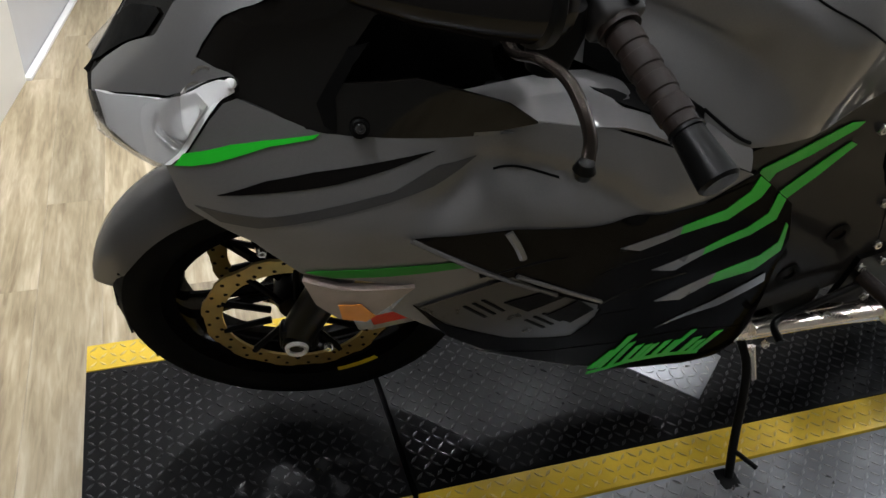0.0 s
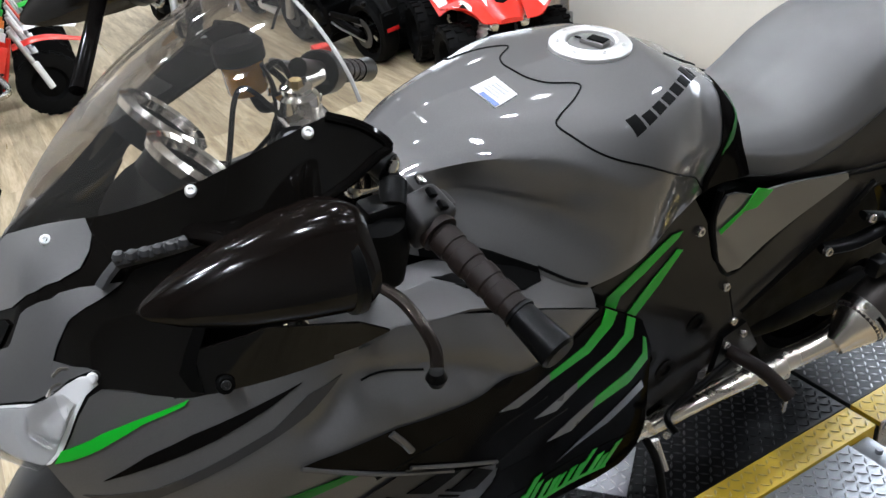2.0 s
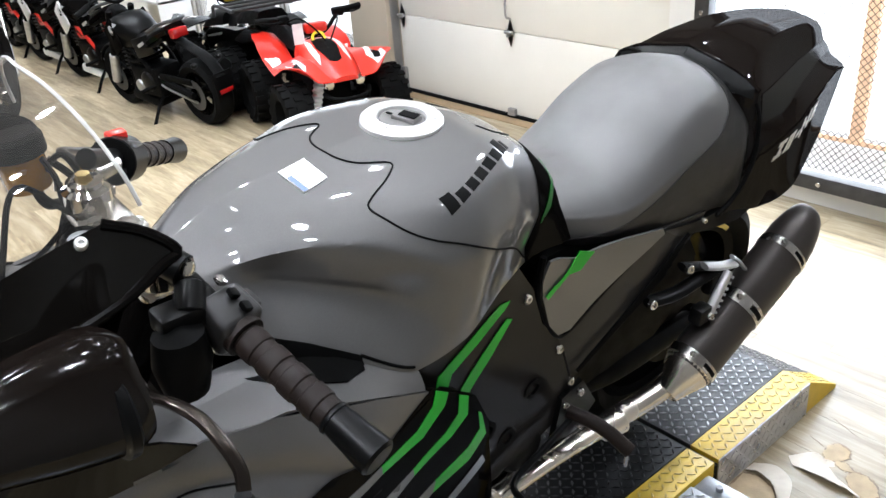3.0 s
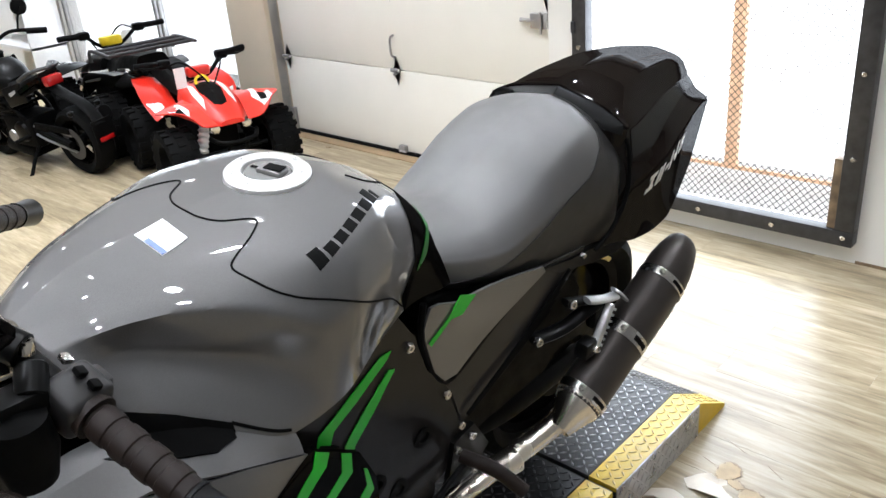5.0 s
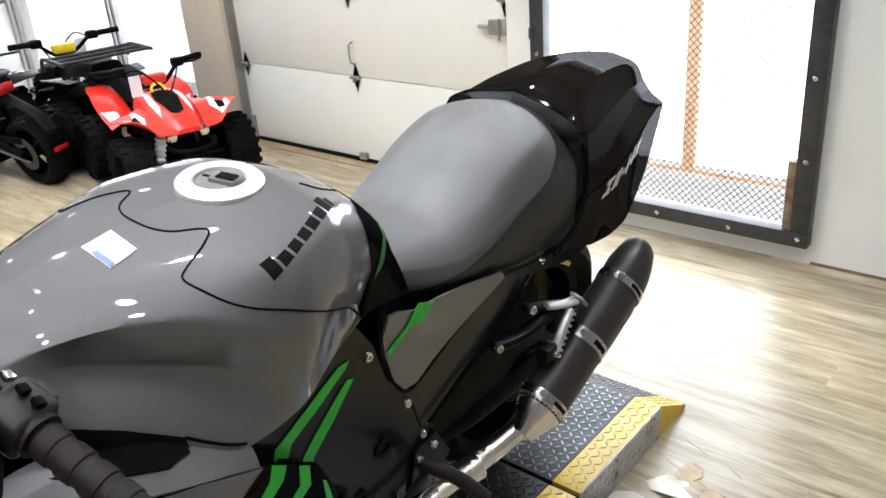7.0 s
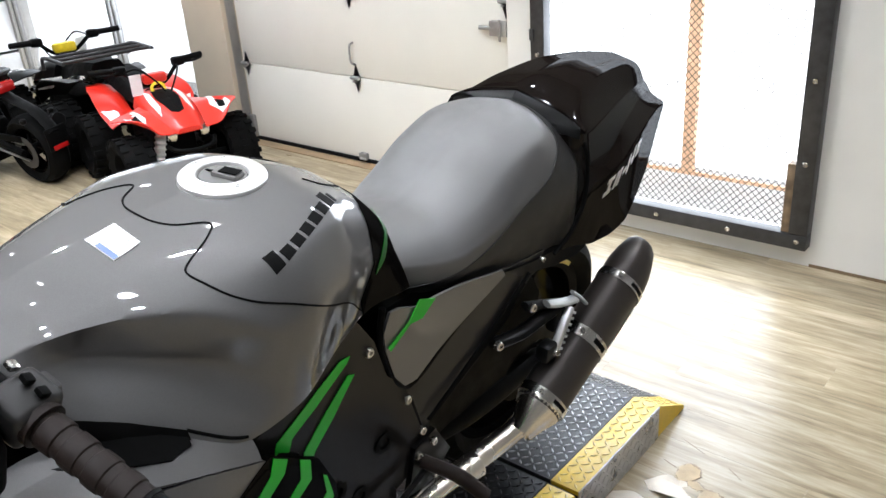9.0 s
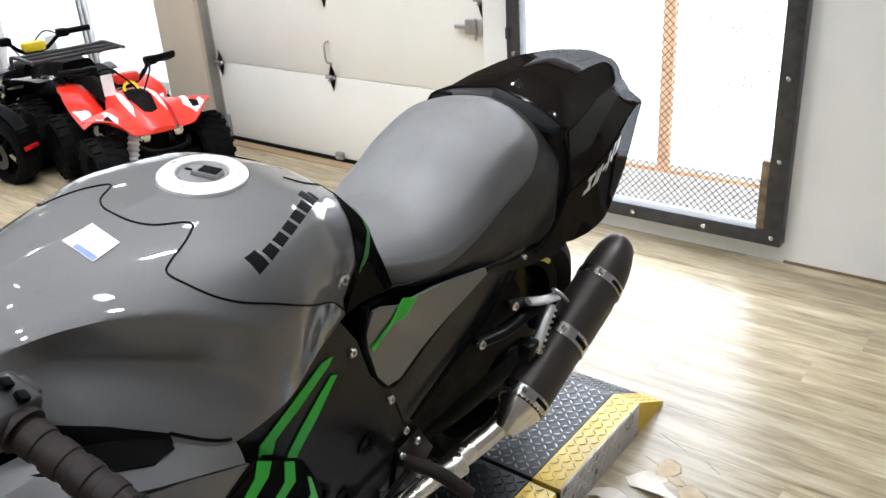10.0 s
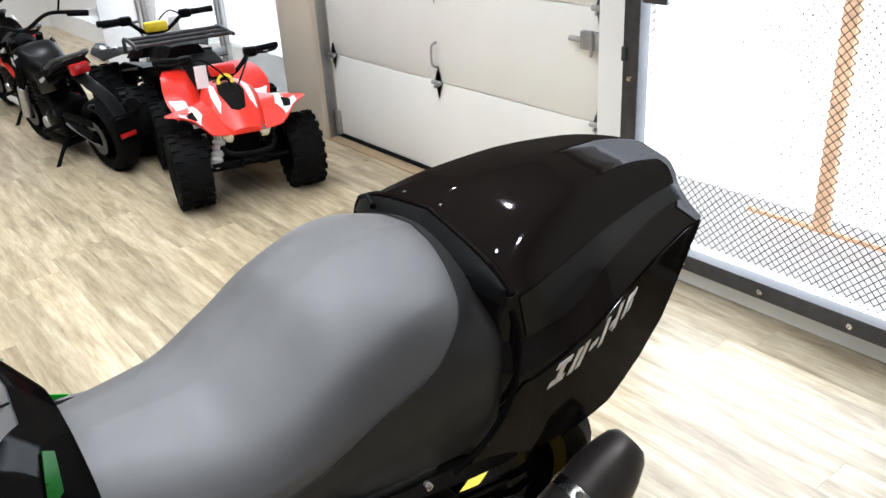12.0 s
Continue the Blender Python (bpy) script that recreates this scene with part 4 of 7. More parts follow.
    for y, u in ((-0.072, 0.11), (0.070, 0.025), (0.187, 0.03)):
        part("bolt", bolt(UPPER(y, u, s) + Vector((0, 0, 0.001)), (s * 0.7, -0.1, 0.8), 0.0062, 0.005), WHITESTEEL, up, "bright screen bolt")
    patch("scoop_slot", [(0.004, 0.86), (0.010, 0.96), (0.022, 0.985), (0.022, 0.82), (0.040, 0.66), (0.055, 0.56), (0.037, 0.58), (0.017, 0.74)], UPPER, MATT, up, "deep slot of the scoop", 0.002, s, (0.012, 0.05))
    part("bolt", bolt(UPPER(0.044, 0.955, s) + Vector((s * 0.003, 0, 0.001)), (s, 0, 0.5), 0.0105, 0.004), MATT, up, "black socket bolt")
    part("bolt", bolt(UPPER(0.044, 0.955, s) + Vector((s * 0.006, 0, 0.003)), (s, 0, 0.5), 0.0055, 0.003), SWITCHB, up, "black socket bolt")
    part("cowl_lip", tube([UPPER(0.208, 0.0, s), UPPER(0.240, 0.08, s), UPPER(0.263, 0.18, s), UPPER(0.245, 0.205, s), UPPER(0.20, 0.265, s), UPPER(0.12, 0.305, s)], 0.0055, 8, 4), BLACK, up, "rounded rear lip of the cowl")
    # Black sheet added to keep the opening below the mirror dark.
    if s > 0:
        part("cowl_backing", skin([(0.0, 0.35), (0.16, 0.35), (0.20, 0.9), (0.0, 0.95)], UPPER, 0.004, -0.06, (0.04, 0.15), s), MATT, up, "black backing sheet that keeps gaps dark")
    # inner panel between fairing edge and tank
    inner = section_map([(0.165, [(0.235, 0.889), (0.192, 0.888), (0.15, 0.88)]), (0.326, [(0.238, 0.886), (0.184, 0.889), (0.13, 0.885)]), (0.438, [(0.243, 0.845), (0.207, 0.862), (0.172, 0.872)]), (0.551, [(0.237, 0.790), (0.230, 0.806), (0.222, 0.815)])])
    part("inner_panel", skin([(0.165, 0.0), (0.551, 0.0), (0.551, 1.0), (0.165, 1.0)], inner, 0.004, 0, (0.03, 0.25), s), PAINT, bike, "grey inner fairing panel")
    patch("knee_pad", [(0.335, 0.87), (0.365, 0.90), (0.398, 0.925), (0.441, 0.945), (0.478, 0.95), (0.480, 0.998), (0.40, 0.998), (0.335, 0.998)], TANK, MATT, bike, "black plastic knee pad", 0.003, s, (0.02, 0.05))
    part("tank_seam", tube([TANK(y, u, s) + Vector((s * 0.001, 0, 0)) for y, u in smooth2([(0.478, 0.95), (0.51, 0.965), (0.545, 0.985)], 4)], 0.0022, 6, 1), MATT, bike)
    part("knee_insert", skin([(0.30, 1.0), (0.478, 1.0), (0.472, 0.6), (0.44, 0.35), (0.36, 0.35)], inner, 0.004, 0.003, (0.03, 0.25), s), MATT, bike, "black plastic insert below the tank")

    # frame cover under the tank
    fc = part("frame_cover", skin([(0.556, 0.795), (0.657, 0.808), (0.734, 0.83), (0.784, 0.855), (0.83, 0.79), (0.865, 0.70), (0.912, 0.65), (0.978, 0.492), (0.959, 0.43), (0.861, 0.40), (0.785, 0.39), (0.748, 0.40), (0.70, 0.58), (0.647, 0.65), (0.58, 0.73)], COVER, 0.006, 0.002, 0.03, s), COVERB, bike, "gloss black frame cover")
    patch("stripe", [(0.590, 0.716), (0.601, 0.761), (0.674, 0.779), (0.745, 0.803), (0.77, 0.799), (0.762, 0.789), (0.69, 0.758), (0.634, 0.744), (0.616, 0.700)], COVER, GREEN, fc, "bright green stripe", 0.005, s, 0.02)
    patch("stripe", [(0.650, 0.622), (0.660, 0.695), (0.714, 0.732), (0.766, 0.765), (0.781, 0.757), (0.732, 0.71), (0.684, 0.675), (0.673, 0.608)], COVER, GREEN, fc, "bright green stripe", 0.005, s, 0.02)
    for y, z in ((0.918, 0.618), (0.968, 0.512), (0.815, 0.778)):
        part("bolt", bolt(COVER(y, z, s) + Vector((s * 0.004, 0, 0)), (s, 0, 0.1), 0.0085, 0.006), STEEL, fc, "steel bolt")
    for y, z in ((0.74, 0.54), (0.80, 0.48), (0.86, 0.56)):
        part("recess", lathe([(0.012, 0), (0.02, 0.002), (0.022, 0.006), (0.012, 0.006), (0.012, 0)], 16, along(COVER(y, z, s), COVER(y, z, s) + Vector((s, 0, 0)))), MATT, fc)
    sc = part("side_cover", skin([(0.885, 0.825), (0.862, 0.828), (0.848, 0.795), (0.855, 0.758), (0.88, 0.69), (0.908, 0.655), (0.941, 0.65), (1.168, 0.762), (1.160, 0.776), (1.06, 0.79), (0.93, 0.805)], COVER, 0.005, 0.006, 0.03, s), PAINT, bike, "grey side cover below the seat")
    patch("stripe", [(0.931, 0.82), (0.975, 0.80), (0.941, 0.778), (0.911, 0.783), (0.864, 0.754), (0.857, 0.764), (0.904, 0.789)], COVER, GREEN, sc, "bright green flash", 0.009, s, 0.02)
    part("cover_gap", tube([COVER(0.850, 0.84, s), COVER(0.846, 0.79, s), COVER(0.852, 0.755, s), COVER(0.882, 0.69, s), COVER(0.91, 0.652, s), COVER(0.945, 0.645, s), COVER(1.05, 0.70, s), COVER(1.17, 0.765, s)], 0.006, 8), MATT, bike)
    part("frame_rail", skin([(0.911, 0.645), (1.05, 0.695), (1.175, 0.764), (1.30, 0.76), (1.29, 0.735), (1.194, 0.639), (1.09, 0.558), (0.984, 0.50), (0.944, 0.60)], COVER, 0.03, -0.004, 0.04, s), RAILG, bike, "dark grey frame rail")
    for k in range(5):
        a = Vector(COVER(0.985 + 0.02 * k, 0.525 + 0.012 * k, s))
        part("rail_rib", tube([a + Vector((s * 0.004, 0, 0)), Vector(COVER(1.20 + 0.012 * k, 0.66 + 0.018 * k, s)) + Vector((s * 0.003, 0, 0))], 0.004, 6), MATT, bike)

# windscreen
SCR_Z = pchip([-0.115, -0.059, 0.078, 0.20, 0.26], [1.005, 1.085, 1.190, 1.243, 1.264])


def SCREENMAP(y, u, side=1):
    a = u * math.pi / 2
    x = side * EDGE_X(y) * math.sin(a)
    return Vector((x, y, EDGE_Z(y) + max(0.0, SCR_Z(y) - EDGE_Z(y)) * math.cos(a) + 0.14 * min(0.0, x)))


bm = bmesh.new()
cols = []
for i in range(17):
    t = i / 16
    row = []
    for k in range(-10, 11):
        u = abs(k) / 10
        y1 = 0.215 + 0.03 * u
        y = -0.112 + (y1 + 0.112) * t
        row.append(bm.verts.new(SCREENMAP(y, u, 1 if k >= 0 else -1)))
    cols.append(row)
for p, q in zip(cols, cols[1:]):
    for k in range(20):
        bm.faces.new((p[k], p[k + 1], q[k + 1], q[k]))
bmesh.ops.remove_doubles(bm, verts=bm.verts, dist=1e-5)
scr = part("windscreen", bm, SCREEN, bike, "smoked clear windscreen")
scr.visible_shadow = False
part("screen_edge", tube([SCREENMAP(0.245 - 0.03 * (1 - abs(k) / 5), abs(k) / 5, 1 if k >= 0 else -1) for k in range(-5, 6)], 0.0022, 6, 3), SCREENEDGE, scr, "bright cut edge of the screen")

# dashboard, forks' top and bars
part("dashboard", moved(lathe([(0, -0.03), (0.09, -0.03), (0.11, 0.0), (0.09, 0.02), (0, 0.03)], 24), Matrix.Translation((0, 0.05, 0.99)) @ pose(0, 0, 0, 30) @ Matrix.Diagonal((1, 0.75, 1, 1))), SATIN, bike, "dark instrument panel")
for x in (-0.06, 0.06):
    g = part("gauge", moved(lathe([(0, 0.0), (0.045, 0.0), (0.045, 0.012), (0.052, 0.014), (0.052, -0.02), (0, -0.02)], 24), Matrix.Translation((x, 0.085, 1.065)) @ pose(0, 0, 0, -45)), SATIN, bike, "round instrument dial")
    part("bezel", moved(lathe([(0.044, 0.008), (0.057, 0.006), (0.060, 0.016), (0.052, 0.022), (0.046, 0.018), (0.044, 0.008)], 24), Matrix.Translation((x, 0.085, 1.065)) @ pose(0, 0, 0, -45)), CHROME, g, "chrome bezel")
clamp = part("triple_clamp", merge(moved(box(-0.115, 0.115, -0.035, 0.03, 0.0, 0.022, 0.008, 3), Matrix.Translation((0, 0.285, 1.0))), moved(box(-0.03, 0.03, -0.09, -0.03, 0.0, 0.02, 0.006), Matrix.Translation((0, 0.285, 1.0)))), STEEL, bike, "polished aluminium top clamp")
for x in (-0.1, 0.1):
    part("fork_cap", lathe([(0, 0), (0.029, 0), (0.029, 0.022), (0.022, 0.028), (0.022, 0.034), (0.012, 0.036), (0.010, 0.03), (0, 0.03)], 24, Matrix.Translation((x, 0.28, 1.02))), CHROME, clamp, "chromed fork cap")
    part("adjuster", lathe([(0, 0), (0.009, 0), (0.009, 0.014), (0, 0.015)], 6, Matrix.Translation((x, 0.28, 1.05))), BRONZE, clamp)
part("steering_nut", lathe([(0, 0), (0.022, 0), (0.022, 0.016), (0.014, 0.02), (0.012, 0.012), (0, 0.012)], 6, Matrix.Translation((0, 0.29, 1.02))), STEEL, clamp)
ign = part("ignition_lock", lathe([(0, 0), (0.024, 0), (0.024, 0.02), (0.019, 0.026), (0.017, 0.02), (0, 0.02)], 24, Matrix.Translation((0, 0.235, 1.018))), SATIN, bike, "black ignition lock")
part("lock_face", lathe([(0, 0.0205), (0.015, 0.0205), (0.015, 0.022), (0, 0.022)], 20, Matrix.Translation((0, 0.235, 1.018))), PLATE_GR, ign, "green-tinted lock face")
for k in range(5):
    part("clamp_bolt", bolt((-0.15 + 0.012 * k, 0.262 + 0.012 * k, 1.028 + 0.006 * (k % 2)), (-0.2, 0.2, 1), 0.006, 0.006), CHROME, clamp)
part("reservoir_bracket", merge(tube([(-0.125, 0.245, 1.085), (-0.12, 0.255, 1.05), (-0.11, 0.25, 0.99), (-0.10, 0.22, 0.93)], 0.006, 8, 6, 0.5), tube([(-0.14, 0.255, 1.075), (-0.13, 0.275, 1.05), (-0.12, 0.285, 1.02)], 0.005, 8)), SATIN, bike, "black stay of the reservoir")
part("master_cylinder", merge(rod((-0.15, 0.30, 1.035), (-0.185, 0.345, 1.02), 0.016), box(-0.19, -0.15, 0.30, 0.325, 1.015, 1.045, 0.006)), STEEL, bike, "polished brake master cylinder")
part("throttle_case", rod((-0.20, 0.35, 1.015), (-0.232, 0.38, 0.998), 0.034, seg=24), SATIN, bike, "round black throttle case")


def bar(side, a, b, e):
    """A clip-on with its switch box, grip and bar end."""
    a, b, e = Vector(a), Vector(b), Vector(e)
    d = (e - b).normalized()
    part("handlebar", tube([a, a.lerp(b, 0.5), b + d * 0.02], 0.014, 12), SATIN, bike)
    gr = part("grip", rod(b, e, 0.0175, seg=20), GRIPR, bike, "ribbed black rubber grip")
    n = (e - b).length
    for k in range(4):
        p = b + d * (n * (0.06 + 0.225 * k))
        part("rib", lathe([(0.0165, 0), (0.0192, 0.002), (0.0196, 0.011), (0.0192, 0.020), (0.0165, 0.022), (0.0165, 0)], 18, along(p, p + d)), GRIPR, gr)
    part("flange", rod(b - d * 0.004, b + d * 0.005, 0.024, seg=20), GRIPR, gr)
    ring = part("bar_end", rod(e + d * 0.001, e + d * 0.065, 0.0175, 0.022, seg=20, bev=0.2), SATIN, bike, "black bar end weight")
    part("bar_ring", lathe([(0.0165, 0), (0.0195, 0.0), (0.0195, 0.004), (0.0165, 0.004), (0.0165, 0)], 18, along(e, e + d)), SATIN, ring)


bar(1, (0.12, 0.285, 1.045), (0.217, 0.312, 0.998), (0.342, 0.337, 0.960))
sw = part("switch_box", moved(merge(box(-0.026, 0.03, -0.027, 0.024, 0.0, 0.05, 0.009, 3), box(-0.006, 0.036, -0.022, 0.02, 0.012, 0.04, 0.006)), along((0.17, 0.302, 1.016), (0.217, 0.312, 0.998))), SWITCHB, bike, "black switch box")
for k in range(3):
    part("button", moved(box(-0.006, 0.006, -0.006, 0.006, 0, 0.007, 0.002), Matrix.Translation((0.175 + 0.018 * k, 0.312 + 0.004 * k, 1.042 - 0.008 * k)) @ pose(0, 0, 0, -30, 20, 0)), STEEL if k == 0 else MATT, sw)
perch = part("lever_perch", merge(rod((0.165, 0.285, 1.047), (0.19, 0.27, 1.03), 0.016), box(0.165, 0.20, 0.235, 0.285, 1.012, 1.04, 0.006), rod((0.14, 0.272, 1.07), (0.16, 0.283, 1.062), 0.018)), SATIN, bike)
part("perch_bolt", bolt((0.165, 0.285, 1.066), (0, 0.2, 1), 0.008, 0.01), CHROME, perch)
part("lever_housing", moved(lathe([(0, -0.05), (0.03, -0.045), (0.04, 0.0), (0.034, 0.04), (0, 0.05)], 16), Matrix.Translation((0.20, 0.25, 0.985)) @ Matrix.Diagonal((0.7, 0.8, 0.9, 1))), MATT, bike)
lev = part("clutch_lever", tube([(0.185, 0.205, 0.97), (0.215, 0.205, 0.973), (0.26, 0.21, 0.995), (0.30, 0.219, 1.0), (0.33, 0.225, 0.988), (0.352, 0.228, 0.97), (0.366, 0.223, 0.956)], 0.0075, 10, 8, 0.75), LEVERB, bike, "dark anodised clutch lever with a ball end")
part("ball_end", lathe([(0, -0.012), (0.008, -0.009), (0.0115, 0), (0.008, 0.009), (0, 0.012)], 14, Matrix.Translation((0.371, 0.219, 0.950))), SATIN, lev)
bar(-1, (-0.14, 0.30, 1.06), (-0.235, 0.385, 0.995), (-0.335, 0.475, 0.935))
part("switch_box", moved(box(-0.026, 0.026, -0.026, 0.026, 0.0, 0.05, 0.009, 3), along((-0.20, 0.353, 1.018), (-0.235, 0.385, 0.995))), SWITCHB, bike, "black switch box")
part("kill_switch", moved(box(-0.010, 0.010, -0.014, 0.014, -0.006, 0.014, 0.004), Matrix.Translation((-0.228, 0.372, 1.03))), REDP, bike, "red kill switch")
part("brake_lever", tube([(-0.17, 0.30, 1.04), (-0.24, 0.30, 1.03), (-0.31, 0.34, 0.99), (-0.36, 0.39, 0.955)], 0.0075, 10, 8, 0.7), SATIN, bike)
res = part("brake_reservoir", lathe([(0, 0), (0.026, 0), (0.029, 0.006), (0.029, 0.042), (0, 0.042)], 20, Matrix.Translation((-0.155, 0.232, 1.036)) @ pose(0, 0, 0, 4, -8, 0)), AMBERF, bike, "amber fluid reservoir")
part("cap", lathe([(0, 0.044), (0.034, 0.044), (0.035, 0.048), (0.035, 0.066), (0.03, 0.072), (0, 0.073)], 24, Matrix.Translation((-0.155, 0.232, 1.036)) @ pose(0, 0, 0, 4, -8, 0)), MATT, res, "black screw cap")
part("hose", tube([(-0.155, 0.235, 1.036), (-0.15, 0.245, 1.01), (-0.16, 0.27, 1.0)], 0.007), RUBBER, res)
part("bracket", tube([(-0.145, 0.24, 1.05), (-0.13, 0.27, 1.08), (-0.12, 0.29, 1.03)], 0.004), SATIN, bike)
for pts in ([(-0.10, 0.26, 1.03), (-0.08, 0.2, 1.1), (0.0, 0.15, 1.06), (0.08, 0.1, 0.98)], [(0.1, 0.27, 1.03), (0.12, 0.2, 1.05), (0.1, 0.12, 0.98)], [(-0.16, 0.31, 1.03), (-0.12, 0.24, 1.0), (-0.1, 0.15, 0.95)]):
    part("cable", tube([(x, y, z - 0.02) for x, y, z in pts], 0.0035), RUBBER, bike)


def mirror(side, c, tip, size=1.0):
    """A teardrop mirror housing whose glass faces the rear."""
    d = (Vector(tip) - Vector(c)).normalized()
    prof = [(0, 0.125), (0.007, 0.118), (0.017, 0.098), (0.030, 0.055), (0.038, 0.01), (0.0415, -0.02), (0.0425, -0.032), (0.041, -0.044), (0.037, -0.052), (0.034, -0.053), (0.033, -0.047), (0, -0.047)]
    frame_m = Matrix.Translation(Vector(c)) @ pose(0, 0, 0, 90 + math.degrees(math.asin(d.z)) * -1, 0, math.degrees(math.atan2(d.x, -d.y)))
    wide = Matrix.Diagonal((1.35 * size, 0.95 * size, size, 1))
    bm = moved(lathe(prof, 40), frame_m @ wide)
    for v in bm.verts:
        k = (v.co - Vector(c)).dot(d)
        v.co.z += 0.012 * max(0.0, 1 - abs(k) / 0.12) * max(0.0, (v.co.z - c[2]) / 0.05)
        across = v.co - Vector(c) - d * k
        if across.length > 1e-5:
            crest = max(0.0, across.normalized().dot(Vector((0.25 * side, 0, 0.97)).normalized()))
            v.co += across * (0.16 * crest**10 - 0.05 * crest**2 * (1 - crest**6))
    body = part("mirror", bm, MIRRORB, bike, "gloss black mirror housing with a ridge")
    part("mirror_glass", moved(lathe([(0, -0.049), (0.0335, -0.049), (0.0335, -0.0485), (0, -0.0485)], 40), frame_m @ wide), MIRROR, body, "mirror glass")
    part("mirror_rim", moved(lathe([(0.0415, -0.040), (0.0455, -0.037), (0.0455, -0.030), (0.042, -0.027), (0.0415, -0.040)], 40), frame_m @ wide), SATIN, body)
    base = UPPER(0.06, 0.2, side) if side > 0 else Vector((-0.16, 0.02, 1.09))
    part("mirror_stalk", tube([base, base.lerp(Vector(c), 0.5) + Vector((0, 0, 0.006)), Vector(c) + d * 0.01], 0.015 if side > 0 else 0.011, 12, 8, 0.7), BLACK, body)


foot = part("mirror_mount", tube([UPPER(y, u, 1) + Vector((0.012, 0, 0.012)) for y, u in ((-0.016, 0.275), (0.01, 0.255), (0.035, 0.245), (0.062, 0.24))], 0.008, 8, 4), DKSTEEL, bike, "ridged metal mirror mount")
part("mount_arm", tube([UPPER(y, u, 1) + Vector((0.010, 0, 0.010)) for y, u in ((-0.040, 0.43), (-0.030, 0.36), (-0.018, 0.29))], 0.007, 8, 4, 0.6), DKSTEEL, foot)
for k in range(7):
    q = UPPER(-0.014 + 0.012 * k, 0.262 - 0.003 * k, 1) + Vector((0.016, 0, 0.017))
    part("ridge", lathe([(0, -0.007), (0.005, -0.0055), (0.0072, 0), (0.005, 0.0055), (0, 0.007)], 10, Matrix.Translation(q)), DKSTEEL, foot)

mirror(1, (0.37, 0.092, 1.143), (0.37, -0.032, 1.150))
mirror(-1, (-0.430, 0.130, 1.130), (-0.475, 0.048, 1.090), 1.3)

# ---- tank fittings ----
def on_tank(y, u, side=1, off=0.002):
    p = TANK(y, u, side)
    e = 1e-3
    n = (TANK(y + e, u, side) - TANK(y - e, u, side)).cross(TANK(y, u + e, side) - TANK(y, u - e, side)).normalized()
    if n.z < 0 and abs(n.z) > abs(n.x):
        n = -n
    elif n.x * side < 0 and abs(n.x) >= abs(n.z):
        n = -n
    return p + n * off, n


for s in (1, -1):
    for line in ([(0.562, 0.0), (0.566, 0.08), (0.58, 0.15), (0.612, 0.21), (0.592, 0.28), (0.553, 0.38), (0.538, 0.45), (0.552, 0.55), (0.579, 0.615), (0.632, 0.675), (0.70, 0.76), (0.76, 0.84), (0.80, 0.97)], [(0.79, 0.18), (0.82, 0.25), (0.86, 0.22), (0.89, 0.12)]):
        part("tank_seam", tube([on_tank(y, u, s, 0.0006)[0] for y, u in smooth2(line, 4)], 0.0014, 6, 1), MATT, bike, "dark panel gap")
    patch("tank_edge", [(0.845, 0.45), (0.89, 0.25), (0.895, 0.0), (0.933, 0.0), (0.933, 0.60), (0.933, 0.996), (0.86, 0.996), (0.80, 0.996), (0.79, 0.88), (0.83, 0.72)], TANK, BLACK, bike, "gloss black rear edge of the tank", 0.002, s, (0.03, 0.06))
    patch("tank_stripe", [(0.896, 0.40), (0.906, 0.40), (0.900, 0.58), (0.862, 0.72), (0.832, 0.78), (0.836, 0.75), (0.885, 0.60)], TANK, DKGREEN, bike, "thin dark green stripe", 0.004, s, (0.02, 0.04))
    # maker's lettering kept as plain slanted bars
    for k in range(8):
        y0, u0 = 0.622 + 0.0245 * k, 0.572 - 0.0255 * k
        tall = 0.085 if k in (0, 6) else 0.058
        w = 0.0185 if k != 7 else 0.008
        patch("lettering_bar", [(y0, u0), (y0 + w, u0 - w * 1.05), (y0 + w - 0.004, u0 - w * 1.05 - tall), (y0 - 0.004, u0 - tall)], TANK, DKMARK, bike, "dark lettering bars", 0.0008, s, (0.01, 0.03), 0.0007)
cp, cn = on_tank(0.698, 0.0, 1, 0.0)
CAPM = along(cp - Vector((0, 0, 0.006)), cp + Vector((0, 0, 1)))
cap = part("fuel_cap", lathe([(0, 0.004), (0.034, 0.004), (0.036, 0.012), (0.039, 0.014), (0.056, 0.012), (0.0605, 0.008), (0.0615, -0.01), (0.0, -0.012)], 48, CAPM), WHITESTEEL, bike, "round brushed steel fuel cap ring")
part("cap_flap", moved(merge(lathe([(0, 0.004), (0.033, 0.004), (0.032, 0.009), (0, 0.0105)], 32), box(-0.028, 0.012, -0.012, 0.012, 0.006, 0.016, 0.003)), CAPM @ pose(0, 0, 0, 0, 0, 20)), CAPGREY, cap, "dull grey cap with a key flap")
part("keyhole_cover", moved(merge(box(-0.026, 0.002, -0.009, 0.009, 0.0163, 0.018, 0.0006, 1), box(0.012, 0.026, -0.002, 0.002, 0.0107, 0.012)), CAPM @ pose(0, 0, 0, 0, 0, 20)), MATT, cap)
for k in range(7):
    a = 2 * math.pi * k / 7 + 0.2
    part("cap_bolt", bolt(CAPM @ Vector((0.048 * math.cos(a), 0.048 * math.sin(a), 0.0120)), (0, 0, 1), 0.0045, 0.0022), WHITESTEEL, cap)
st = patch("label", [(0.488, 0.02), (0.532, 0.0), (0.530, 0.17), (0.488, 0.23)], TANK, WHITEPL, bike, "white paper label with a blue edge", 0.0015, 1, (0.02, 0.06), 0.001)
